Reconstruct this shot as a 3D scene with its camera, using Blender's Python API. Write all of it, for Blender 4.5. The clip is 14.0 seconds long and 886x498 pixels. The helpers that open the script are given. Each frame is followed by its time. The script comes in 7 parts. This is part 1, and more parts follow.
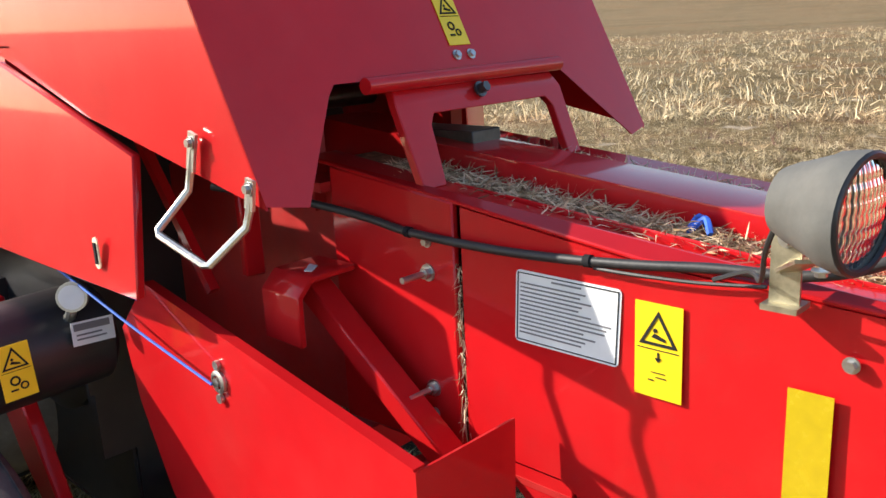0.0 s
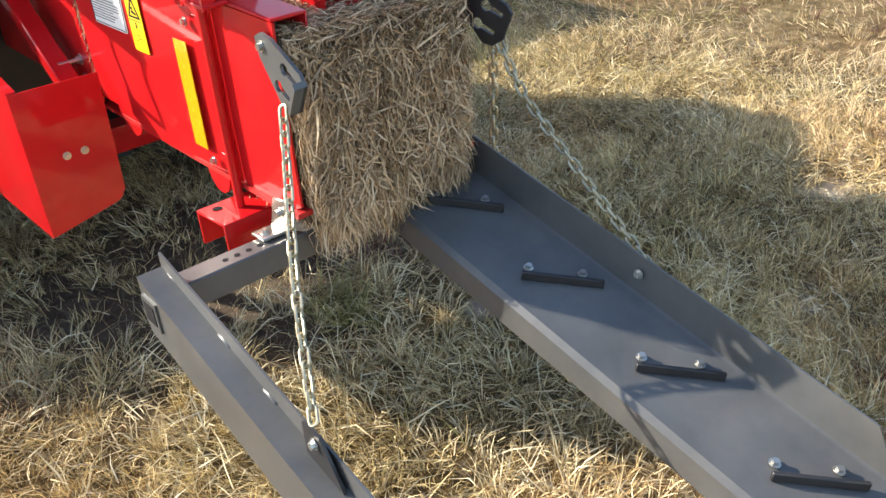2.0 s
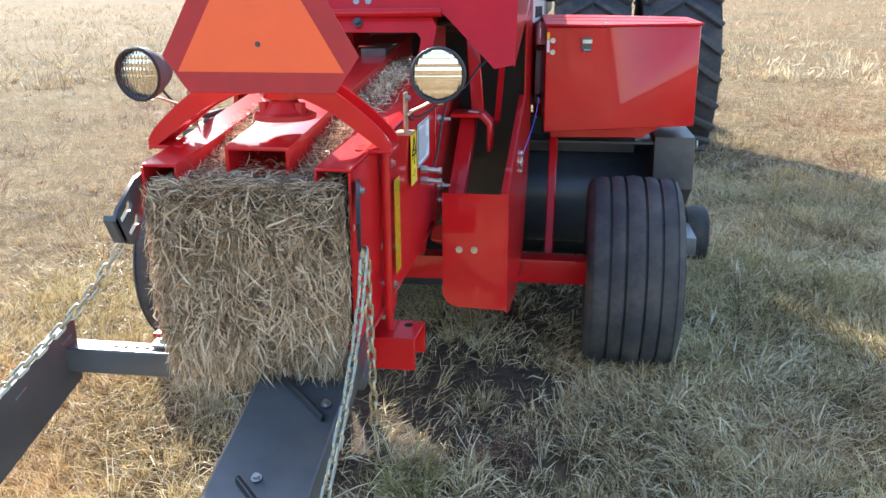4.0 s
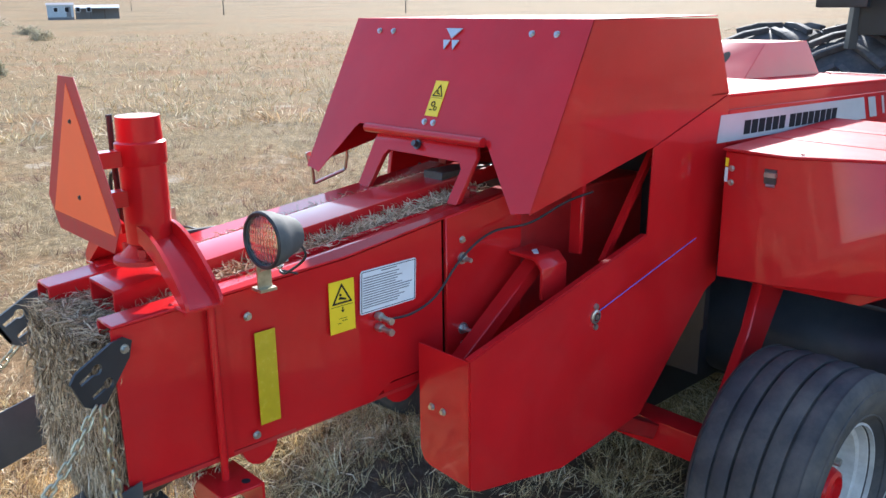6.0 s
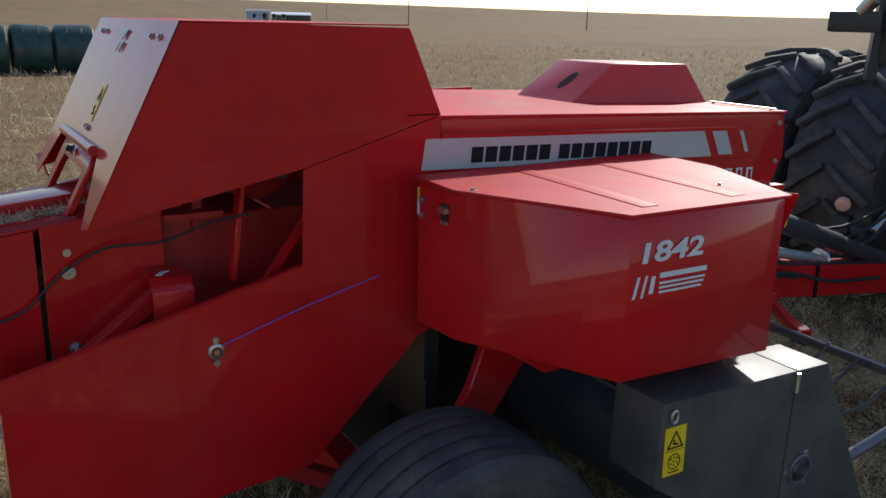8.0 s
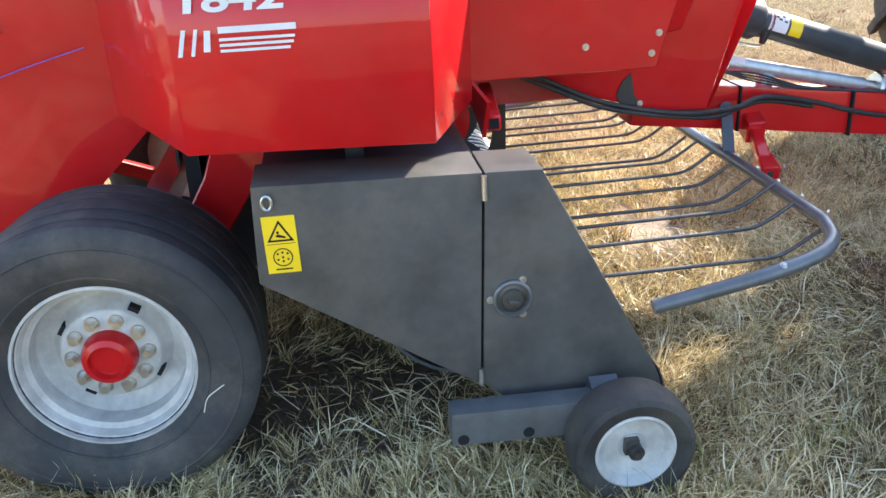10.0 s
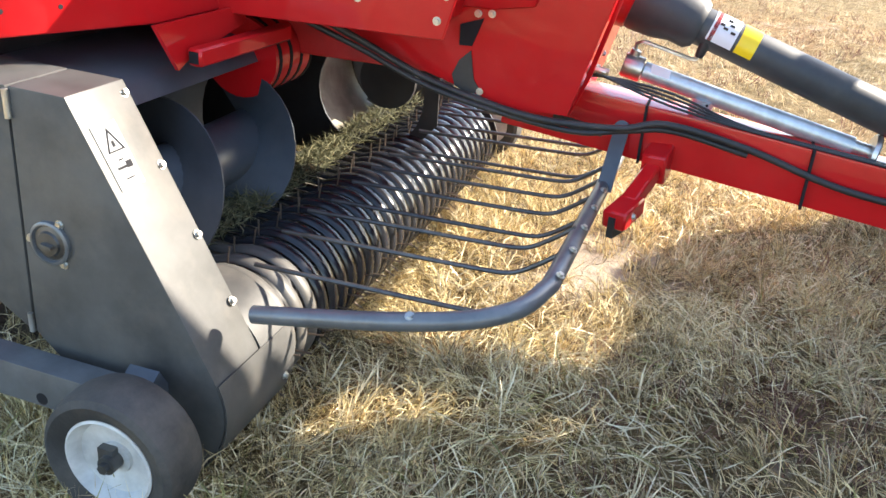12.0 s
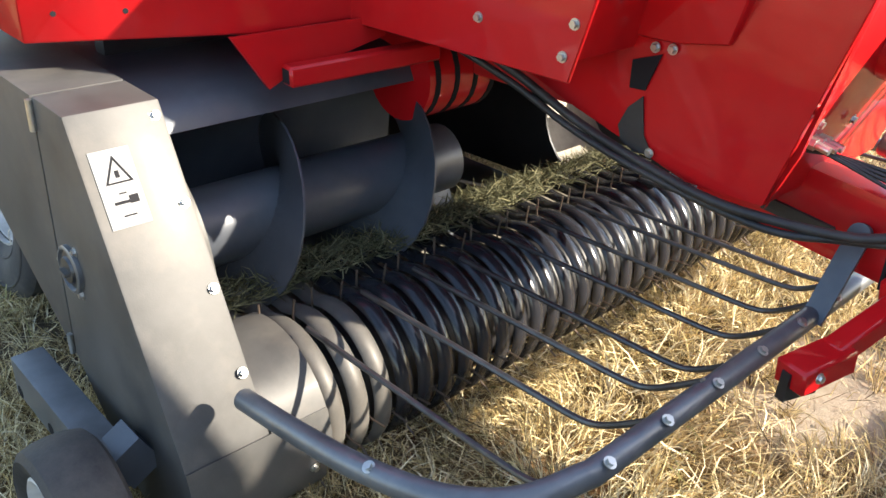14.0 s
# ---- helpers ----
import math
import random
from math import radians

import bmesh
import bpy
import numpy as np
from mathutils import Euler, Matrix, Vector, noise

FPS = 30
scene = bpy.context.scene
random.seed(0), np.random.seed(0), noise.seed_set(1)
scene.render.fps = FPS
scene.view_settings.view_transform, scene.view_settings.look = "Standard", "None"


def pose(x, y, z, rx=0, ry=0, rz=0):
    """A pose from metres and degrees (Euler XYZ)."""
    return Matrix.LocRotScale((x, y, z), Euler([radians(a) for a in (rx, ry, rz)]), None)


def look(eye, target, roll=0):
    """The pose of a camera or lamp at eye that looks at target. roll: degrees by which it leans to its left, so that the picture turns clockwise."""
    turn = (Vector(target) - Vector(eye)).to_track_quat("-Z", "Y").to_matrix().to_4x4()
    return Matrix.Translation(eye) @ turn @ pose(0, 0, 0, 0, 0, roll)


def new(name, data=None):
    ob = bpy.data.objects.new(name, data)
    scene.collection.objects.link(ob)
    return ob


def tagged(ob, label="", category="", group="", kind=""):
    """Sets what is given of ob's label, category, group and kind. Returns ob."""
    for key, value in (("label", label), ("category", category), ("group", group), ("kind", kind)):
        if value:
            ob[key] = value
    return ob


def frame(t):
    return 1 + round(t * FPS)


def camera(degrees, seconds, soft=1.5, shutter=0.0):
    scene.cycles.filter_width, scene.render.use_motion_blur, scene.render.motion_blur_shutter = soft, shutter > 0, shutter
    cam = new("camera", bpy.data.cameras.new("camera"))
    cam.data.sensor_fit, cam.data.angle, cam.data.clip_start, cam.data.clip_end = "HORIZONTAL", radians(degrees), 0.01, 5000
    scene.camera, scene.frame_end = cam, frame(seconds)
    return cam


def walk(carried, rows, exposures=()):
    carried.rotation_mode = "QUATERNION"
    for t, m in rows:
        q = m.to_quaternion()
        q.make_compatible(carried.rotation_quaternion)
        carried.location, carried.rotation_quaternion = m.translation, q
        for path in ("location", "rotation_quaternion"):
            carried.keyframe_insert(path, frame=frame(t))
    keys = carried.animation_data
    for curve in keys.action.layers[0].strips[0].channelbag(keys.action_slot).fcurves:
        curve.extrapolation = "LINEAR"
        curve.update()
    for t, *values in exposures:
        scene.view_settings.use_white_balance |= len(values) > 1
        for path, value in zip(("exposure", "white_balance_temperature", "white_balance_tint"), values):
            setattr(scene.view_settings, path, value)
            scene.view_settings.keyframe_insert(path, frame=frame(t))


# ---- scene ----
cam = camera(54.8, 14.0)
PATH = [
    (0, (-1.352, 0.244, 1.661), (0.028, 1.601, 1.152), -2.8),
    (0.5, (-1.604, -0.153, 1.664), (-0.209, 1.154, 1.078), -3.2),
    (1, (-1.589, -0.655, 1.692), (-0.144, 0.578, 1.068), -4.3),
    (1.5, (-1.356, -0.902, 1.64), (0.02, 0.299, 0.826), -4.1),
    (2, (-1.069, -1.219, 1.7), (0.03, 0.112, 0.689), -4.1),
    (2.5, (-0.662, -1.571, 1.646), (-0.134, 0.017, 0.55), -5.3),
    (3, (-0.216, -1.645, 1.656), (-0.001, 0.023, 0.575), -3.1),
    (3.5, (0.305, -1.75, 1.657), (0.251, 0.057, 0.802), -2.2),
    (4, (0.732, -1.559, 1.67), (0.442, 0.326, 1.068), -0.4),
    (4.2, (0.882, -1.46, 1.688), (0.439, 0.406, 1.121), -0.3),
    (6.3, (2.231, -0.223, 1.986), (0.777, 1.036, 1.438), -0.1),
    (6.5, (2.276, -0.073, 1.976), (0.81, 1.177, 1.435), 0.6),
    (7, (2.397, 0.32, 1.982), (0.816, 1.422, 1.448), 0.8),
    (7.5, (2.713, 0.684, 1.969), (1.074, 1.701, 1.442), 1.3),
    (8, (2.875, 1.049, 1.946), (1.22, 2.046, 1.428), 1.2),
    (8.2, (2.898, 1.219, 1.926), (1.216, 2.177, 1.422), 1.0),
    (10.3, (3.382, 3.234, 1.541), (1.572, 3.324, 0.696), -1.6),
    (10.5, (3.398, 3.439, 1.514), (1.603, 3.453, 0.632), -0.1),
    (11, (3.275, 3.897, 1.414), (1.504, 3.744, 0.498), 1.8),
    (11.5, (3.073, 4.364, 1.407), (1.281, 4.052, 0.576), 3.4),
    (12, (2.75, 4.726, 1.421), (1.011, 4.195, 0.588), 4.3),
    (12.5, (2.375, 4.851, 1.419), (0.757, 4.066, 0.542), 3.3),
    (13, (2.129, 5.032, 1.432), (0.725, 3.925, 0.535), 1.9),
    (13.5, (1.971, 5.129, 1.441), (0.693, 3.885, 0.536), 1.3),
    (14, (1.864, 5.013, 1.434), (0.62, 3.738, 0.526), 2.3),
]
walk(cam, [(t, look(a, b, c)) for t, a, b, c in PATH], exposures=((0.0, 0.84, 6350, 10), (0.5, 0.74, 6450, 10), (1.0, 0.88, 6450, 10), (1.5, 1.05, 6500, 10), (2.0, 1.25, 6600, 10), (3.0, 1.4, 6400, 10), (3.5, 1.55, 6050, 10), (4.2, 1.70, 5800, 10), (6.3, 1.18, 5600, 10), (6.7, 0.85, 5700, 10), (7.5, -0.06, 5900, 10), (8.2, 0.0, 6000, 10), (10.3, 2.14, 6300, 10), (11.5, 2.24, 6480, 10), (12.5, 2.02, 6650, 10), (13.0, 2.02, 6680, 10), (14.0, 1.78, 6700, 10)))

# ---- world and sun ----
SUN_DIR = Vector((-0.55, 0.79, 0.56)).normalized()
sky_world = bpy.data.worlds.new("sky")
scene.world = sky_world
sky_world.use_nodes = True
_n = sky_world.node_tree.nodes
_sky = _n.new("ShaderNodeTexSky")
_sky.sky_type = "NISHITA"
_sky.sun_disc = False
_sky.sun_elevation = math.asin(SUN_DIR.z)
_sky.sun_rotation = math.atan2(SUN_DIR.x, SUN_DIR.y)
_sky.dust_density = 0.9
_sky.air_density = 1.0
sky_world.node_tree.links.new(_sky.outputs[0], _n["Background"].inputs[0])
_n["Background"].inputs[1].default_value = 0.15

sun_data = bpy.data.lights.new("sun", "SUN")
sun_data.energy, sun_data.angle, sun_data.color = 4.5, radians(0.55), (1.0, 0.91, 0.78)
sun = new("sun", sun_data)
sun.matrix_world = look(SUN_DIR * 50, (0, 0, 0))

# ---- materials ----


def mat(name, col, rough=0.5, metal=0.0, vary=0.12, scale=6.0, bump=0.0, bump_scale=80.0, coat=0.0, coat_rough=0.14, col2=None, spec=0.5, fine=0.0, dust=0.0, wave=0.0):
    """A procedural material: base colour broken by coarse and fine noise, uneven gloss, relief, and a film of pale dust in patches."""
    m = bpy.data.materials.new(name)
    m.use_nodes = True
    nt = m.node_tree
    n, l = nt.nodes, nt.links
    p = n["Principled BSDF"]
    tc = n.new("ShaderNodeTexCoord")
    a = n.new("ShaderNodeTexNoise")
    a.inputs["Scale"].default_value, a.inputs["Detail"].default_value, a.inputs["Roughness"].default_value = scale, 6.0, 0.62
    l.new(tc.outputs["Object"], a.inputs["Vector"])
    b = n.new("ShaderNodeTexNoise")
    b.inputs["Scale"].default_value, b.inputs["Detail"].default_value = bump_scale, 4.0
    l.new(tc.outputs["Object"], b.inputs["Vector"])
    mix = n.new("ShaderNodeMix")
    mix.data_type = "RGBA"
    c2 = col2 or tuple(min(1.0, c * (1 + 2 * vary)) for c in col)
    c1 = col if col2 else tuple(c * (1 - vary) for c in col)
    mix.inputs["A"].default_value, mix.inputs["B"].default_value = (*c1, 1), (*c2, 1)
    ramp = n.new("ShaderNodeMapRange")
    ramp.inputs["From Min"].default_value, ramp.inputs["From Max"].default_value = 0.32, 0.7
    l.new(a.outputs["Fac"], ramp.inputs["Value"])
    l.new(ramp.outputs[0], mix.inputs["Factor"])
    out = mix.outputs["Result"]
    if fine:
        mf = n.new("ShaderNodeMix")
        mf.data_type, mf.blend_type = "RGBA", "MULTIPLY"
        mf.inputs["Factor"].default_value = fine
        l.new(out, mf.inputs["A"])
        l.new(b.outputs["Color"], mf.inputs["B"])
        out = mf.outputs["Result"]
    if dust:
        d = n.new("ShaderNodeTexNoise")
        d.inputs["Scale"].default_value, d.inputs["Detail"].default_value, d.inputs["Roughness"].default_value = 3.1, 8.0, 0.7
        l.new(tc.outputs["Object"], d.inputs["Vector"])
        dr = n.new("ShaderNodeMapRange")
        dr.inputs["From Min"].default_value, dr.inputs["From Max"].default_value, dr.inputs["To Max"].default_value = 0.45, 0.85, dust
        l.new(d.outputs["Fac"], dr.inputs["Value"])
        md = n.new("ShaderNodeMix")
        md.data_type = "RGBA"
        md.inputs["B"].default_value = (0.30, 0.25, 0.19, 1)
        l.new(dr.outputs[0], md.inputs["Factor"])
        l.new(out, md.inputs["A"])
        out = md.outputs["Result"]
    l.new(out, p.inputs["Base Color"])
    rr = n.new("ShaderNodeMapRange")
    rr.inputs["To Min"].default_value, rr.inputs["To Max"].default_value = max(0.03, rough * 0.8), min(1, rough * 1.3)
    l.new(a.outputs["Fac"], rr.inputs["Value"])
    l.new(rr.outputs[0], p.inputs["Roughness"])
    p.inputs["Metallic"].default_value = metal
    p.inputs["Specular IOR Level"].default_value = spec
    p.inputs["Coat Weight"].default_value = coat
    p.inputs["Coat Roughness"].default_value = coat_rough
    if bump:
        bp = n.new("ShaderNodeBump")
        bp.inputs["Strength"].default_value, bp.inputs["Distance"].default_value = bump, 0.004
        l.new(b.outputs["Fac"], bp.inputs["Height"])
        l.new(bp.outputs[0], p.inputs["Normal"])
        if wave:
            sw = n.new("ShaderNodeTexNoise")
            sw.inputs["Scale"].default_value, sw.inputs["Detail"].default_value = 3.5, 1.0
            l.new(tc.outputs["Object"], sw.inputs["Vector"])
            bw = n.new("ShaderNodeBump")
            bw.inputs["Strength"].default_value, bw.inputs["Distance"].default_value = wave, 0.05
            l.new(sw.outputs["Fac"], bw.inputs["Height"])
            l.new(bw.outputs[0], bp.inputs["Normal"])
    return m


def blades_mat(name, stops, rough=0.7, rng=1.0, trans=0.25, hue=0.0):
    """Dry blades or straw: the colour differs from blade to blade and patch to patch."""
    m = bpy.data.materials.new(name)
    m.use_nodes = True
    nt = m.node_tree
    n, l = nt.nodes, nt.links
    p = n["Principled BSDF"]
    g = n.new("ShaderNodeNewGeometry")
    tc = n.new("ShaderNodeTexCoord")
    a = n.new("ShaderNodeTexNoise")
    a.inputs["Scale"].default_value, a.inputs["Detail"].default_value, a.inputs["Roughness"].default_value = 1.3, 5.0, 0.65
    l.new(tc.outputs["Object"], a.inputs["Vector"])
    mx = n.new("ShaderNodeMath")
    mx.operation = "MULTIPLY_ADD"
    mx.inputs[1].default_value = rng
    l.new(g.outputs["Random Per Island"], mx.inputs[0])
    sub = n.new("ShaderNodeMapRange")
    sub.inputs["From Min"].default_value, sub.inputs["From Max"].default_value = 0.3, 0.7
    sub.inputs["To Min"].default_value, sub.inputs["To Max"].default_value = -0.5 * rng + 0.22, 0.78 - 0.5 * rng
    l.new(a.outputs["Fac"], sub.inputs["Value"])
    l.new(sub.outputs[0], mx.inputs[2])
    r = n.new("ShaderNodeValToRGB")
    e = r.color_ramp.elements
    while len(e) < len(stops):
        e.new(0.5)
    for k, (pos, c) in enumerate(stops):
        e[k].position, e[k].color = pos, (*c, 1)
    l.new(mx.outputs[0], r.inputs["Fac"])
    tone = n.new("ShaderNodeTexNoise")
    tone.inputs["Scale"].default_value, tone.inputs["Detail"].default_value, tone.inputs["Roughness"].default_value = 0.55, 6.0, 0.6
    l.new(tc.outputs["Object"], tone.inputs["Vector"])
    tr = n.new("ShaderNodeValToRGB")
    te = tr.color_ramp.elements
    te.new(0.5)
    for k, (pos, c) in enumerate(((0.36, (0.93, 0.94, 0.84)), (0.5, (1.0, 0.98, 0.92)), (0.66, (1.0, 0.78, 0.58)))):
        te[k].position, te[k].color = pos, (*c, 1)
    l.new(tone.outputs["Fac"], tr.inputs["Fac"])
    tm = n.new("ShaderNodeMix")
    tm.data_type, tm.blend_type = "RGBA", "MULTIPLY"
    tm.inputs["Factor"].default_value = hue
    l.new(r.outputs["Color"], tm.inputs["A"])
    l.new(tr.outputs["Color"], tm.inputs["B"])
    shade = tm.outputs["Result"]
    l.new(shade, p.inputs["Base Color"])
    p.inputs["Roughness"].default_value = rough
    p.inputs["Specular IOR Level"].default_value = 0.35
    if trans:
        t = n.new("ShaderNodeBsdfTranslucent")
        l.new(shade, t.inputs["Color"])
        ms = n.new("ShaderNodeMixShader")
        ms.inputs[0].default_value = trans
        l.new(p.outputs[0], ms.inputs[1])
        l.new(t.outputs[0], ms.inputs[2])
        l.new(ms.outputs[0], n["Material Output"].inputs[0])
    return m


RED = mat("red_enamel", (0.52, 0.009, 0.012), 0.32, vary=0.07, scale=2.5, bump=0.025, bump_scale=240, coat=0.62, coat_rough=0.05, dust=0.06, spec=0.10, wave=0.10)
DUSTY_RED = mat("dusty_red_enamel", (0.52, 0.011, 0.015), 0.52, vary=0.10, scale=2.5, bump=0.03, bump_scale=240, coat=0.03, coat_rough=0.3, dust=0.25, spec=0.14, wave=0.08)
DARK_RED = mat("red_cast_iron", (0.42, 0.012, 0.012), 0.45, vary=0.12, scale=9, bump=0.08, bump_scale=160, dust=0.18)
GREY = mat("grey_pickup_paint", (0.070, 0.069, 0.066), 0.48, metal=0.1, vary=0.24, scale=4.5, bump=0.04, bump_scale=300, coat=0.02, dust=0.30, wave=0.06, spec=0.35)
CHUTE = mat("grey_chute_paint", (0.082, 0.086, 0.088), 0.36, metal=0.12, vary=0.16, scale=5, bump=0.04, bump_scale=200, coat=0.15, coat_rough=0.25, dust=0.25)
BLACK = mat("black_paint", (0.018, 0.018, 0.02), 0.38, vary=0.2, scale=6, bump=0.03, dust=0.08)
AUGER = mat("charcoal_auger_paint", (0.066, 0.075, 0.090), 0.34, metal=0.2, vary=0.15, scale=5, dust=0.15)
BAND = mat("worn_black_band", (0.015, 0.016, 0.020), 0.17, metal=0.0, vary=0.25, scale=8, bump=0.03, dust=0.015, spec=0.5)
RUBBER = mat("tyre_rubber", (0.038, 0.038, 0.040), 0.74, vary=0.22, scale=9, bump=0.15, bump_scale=260, dust=0.50)
GAUGE_RUBBER = mat("dusty_black_rubber", (0.022, 0.022, 0.022), 0.7, vary=0.3, scale=16, bump=0.25, bump_scale=120, dust=0.35)
STEEL = mat("zinc_plated_steel", (0.52, 0.51, 0.47), 0.32, metal=0.9, vary=0.15, scale=30, bump=0.05, bump_scale=300)
CHAIN = mat("yellow_zinc_chain", (0.42, 0.38, 0.27), 0.38, metal=0.85, vary=0.2, scale=40)
DARK_STEEL = mat("dark_steel", (0.10, 0.10, 0.10), 0.42, metal=0.8, vary=0.2, scale=20)
PIPE = mat("blue_grey_pipe_paint", (0.13, 0.14, 0.15), 0.36, metal=0.4, vary=0.15, scale=12, bump=0.03, dust=0.2)
TINE = mat("rusty_spring_steel", (0.16, 0.12, 0.09), 0.45, metal=0.6, vary=0.3, scale=30)
RIM = mat("white_rim_paint", (0.47, 0.47, 0.455), 0.45, vary=0.18, scale=12, bump=0.08, dust=0.6)
YELLOW = mat("yellow_decal", (0.88, 0.62, 0.015), 0.32, vary=0.04, scale=9)
LABEL = mat("white_decal", (0.72, 0.73, 0.74), 0.55, vary=0.06, scale=9, spec=0.3)
FADED = mat("faded_decal", (0.26, 0.26, 0.255), 0.5, vary=0.10, scale=14, spec=0.3)
SILVER = mat("silver_decal", (0.50, 0.52, 0.54), 0.35, metal=0.3, vary=0.05, scale=6)
INK = mat("black_ink", (0.02, 0.02, 0.022), 0.75, vary=0.1, spec=0.12)
GREY_INK = mat("grey_ink", (0.16, 0.16, 0.17), 0.5, vary=0.1)
AMBER = mat("amber_reflector", (0.50, 0.36, 0.008), 0.25, vary=0.05, scale=40, coat=0.5)
ORANGE = mat("fluorescent_orange", (0.95, 0.13, 0.03), 0.5, vary=0.04, scale=5)
# opaque pale amber that takes in the sun glowing through the lens
LAMP_LENS = mat("amber_lamp_lens", (0.75, 0.42, 0.28), 0.18, vary=0.1, scale=30)
SIGN_RED = mat("dark_red_reflector", (0.42, 0.02, 0.02), 0.55, vary=0.08, scale=20, coat=0.1)
HOSE = mat("black_hose", (0.02, 0.02, 0.021), 0.5, vary=0.2, scale=30, bump=0.1, bump_scale=150, dust=0.15)
BOOT = mat("grey_rubber_boot", (0.085, 0.085, 0.078), 0.75, vary=0.2, scale=15, bump=0.1, dust=0.3)
BLUE = mat("blue_twine", (0.03, 0.12, 0.55), 0.6, vary=0.2, scale=60)
PALE_TWINE = mat("pale_twine", (0.62, 0.60, 0.52), 0.8, vary=0.2, scale=60)
CREAM = mat("cream_strap", (0.72, 0.62, 0.42), 0.7, vary=0.2, scale=30)
SILVER_PAINT = mat("galvanised_jack", (0.55, 0.60, 0.62), 0.38, metal=0.6, vary=0.15, scale=14, dust=0.2)
REFLECTOR = mat("lamp_reflector", (0.72, 0.70, 0.64), 0.05, metal=1.0, vary=0.05)
WRAP = mat("dark_green_wrap", (0.028, 0.055, 0.045), 0.42, vary=0.3, scale=3, bump=0.2, bump_scale=9)
WALLS = mat("pale_siding", (0.42, 0.46, 0.48), 0.7, vary=0.1)
ROOF = mat("grey_roof", (0.16, 0.16, 0.17), 0.6, vary=0.1)
WOOD = mat("weathered_pole", (0.09, 0.075, 0.06), 0.85, vary=0.2)
TROUGH = mat("sunlit_worn_trough", (0.30, 0.27, 0.22), 0.5, metal=0.2, vary=0.25, scale=9, bump=0.06, dust=0.6)
# black plastic with a lighter base that takes in the sunlight on it
SHAFT_BLACK = mat("sunlit_black_plastic", (0.042, 0.044, 0.048), 0.5, vary=0.2, scale=7, bump=0.04, dust=0.22)
GREEN_CAST = mat("dark_tractor_iron", (0.02, 0.022, 0.022), 0.5, vary=0.2, scale=4)

GLASS = bpy.data.materials.new("ribbed_lamp_glass")
GLASS.use_nodes = True
_p = GLASS.node_tree.nodes["Principled BSDF"]
_p.inputs["Transmission Weight"].default_value, _p.inputs["Roughness"].default_value, _p.inputs["IOR"].default_value = 1.0, 0.05, 1.35

CAB_GLASS = bpy.data.materials.new("tinted_cab_glass")
CAB_GLASS.use_nodes = True
_p = CAB_GLASS.node_tree.nodes["Principled BSDF"]
_p.inputs["Base Color"].default_value = (0.10, 0.13, 0.12, 1)
_p.inputs["Transmission Weight"].default_value, _p.inputs["Roughness"].default_value, _p.inputs["IOR"].default_value = 1.0, 0.02, 1.45

GRASS = blades_mat("dry_grass", [(0.0, (0.06, 0.043, 0.02)), (0.2, (0.22, 0.16, 0.08)), (0.45, (0.58, 0.44, 0.205)), (0.7, (0.84, 0.67, 0.35)), (1.0, (0.97, 0.86, 0.56))], 0.5, 1.0, 0.12, hue=0.75)
PALE_GRASS = blades_mat("bleached_grass", [(0.0, (0.26, 0.20, 0.115)), (0.4, (0.58, 0.465, 0.27)), (1.0, (0.90, 0.81, 0.575))], 0.5, 1.0, 0.12, hue=0.5)
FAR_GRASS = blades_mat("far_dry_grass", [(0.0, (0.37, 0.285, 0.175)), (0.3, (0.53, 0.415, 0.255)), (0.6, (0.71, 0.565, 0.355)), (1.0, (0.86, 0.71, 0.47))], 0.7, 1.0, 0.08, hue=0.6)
RUST_GRASS = blades_mat("rust_brown_weed", [(0.0, (0.08, 0.04, 0.03)), (0.5, (0.20, 0.10, 0.075)), (1.0, (0.34, 0.19, 0.14))], 0.7, 0.9)
STRAW = blades_mat("straw", [(0.0, (0.16, 0.105, 0.055)), (0.3, (0.42, 0.29, 0.165)), (0.6, (0.68, 0.50, 0.31)), (1.0, (0.90, 0.73, 0.50))], 0.45, 1.0, 0.1)
SAGE = blades_mat("sage_leaves", [(0.0, (0.20, 0.18, 0.12)), (0.5, (0.40, 0.35, 0.23)), (1.0, (0.60, 0.52, 0.36))], 0.7, 0.9)
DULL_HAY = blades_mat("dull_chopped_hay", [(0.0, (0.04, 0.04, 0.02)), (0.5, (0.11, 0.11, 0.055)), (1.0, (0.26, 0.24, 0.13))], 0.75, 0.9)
GREEN_GRASS = blades_mat("greenish_grass", [(0.0, (0.10, 0.10, 0.035)), (0.5, (0.30, 0.28, 0.10)), (1.0, (0.52, 0.46, 0.20))], 0.65, 0.8)


SHADED_SOIL = [(0.05, 1.62, 0.92), (0.85, 2.75, 0.62)]  # bare soil below the baler, its shade put into the colour: place and size
WORN = [(-0.40, 4.40, 0.42), (0.60, 0.62, 0.07), (2.20, 0.18, 0.14)]  # worn spots: place and size


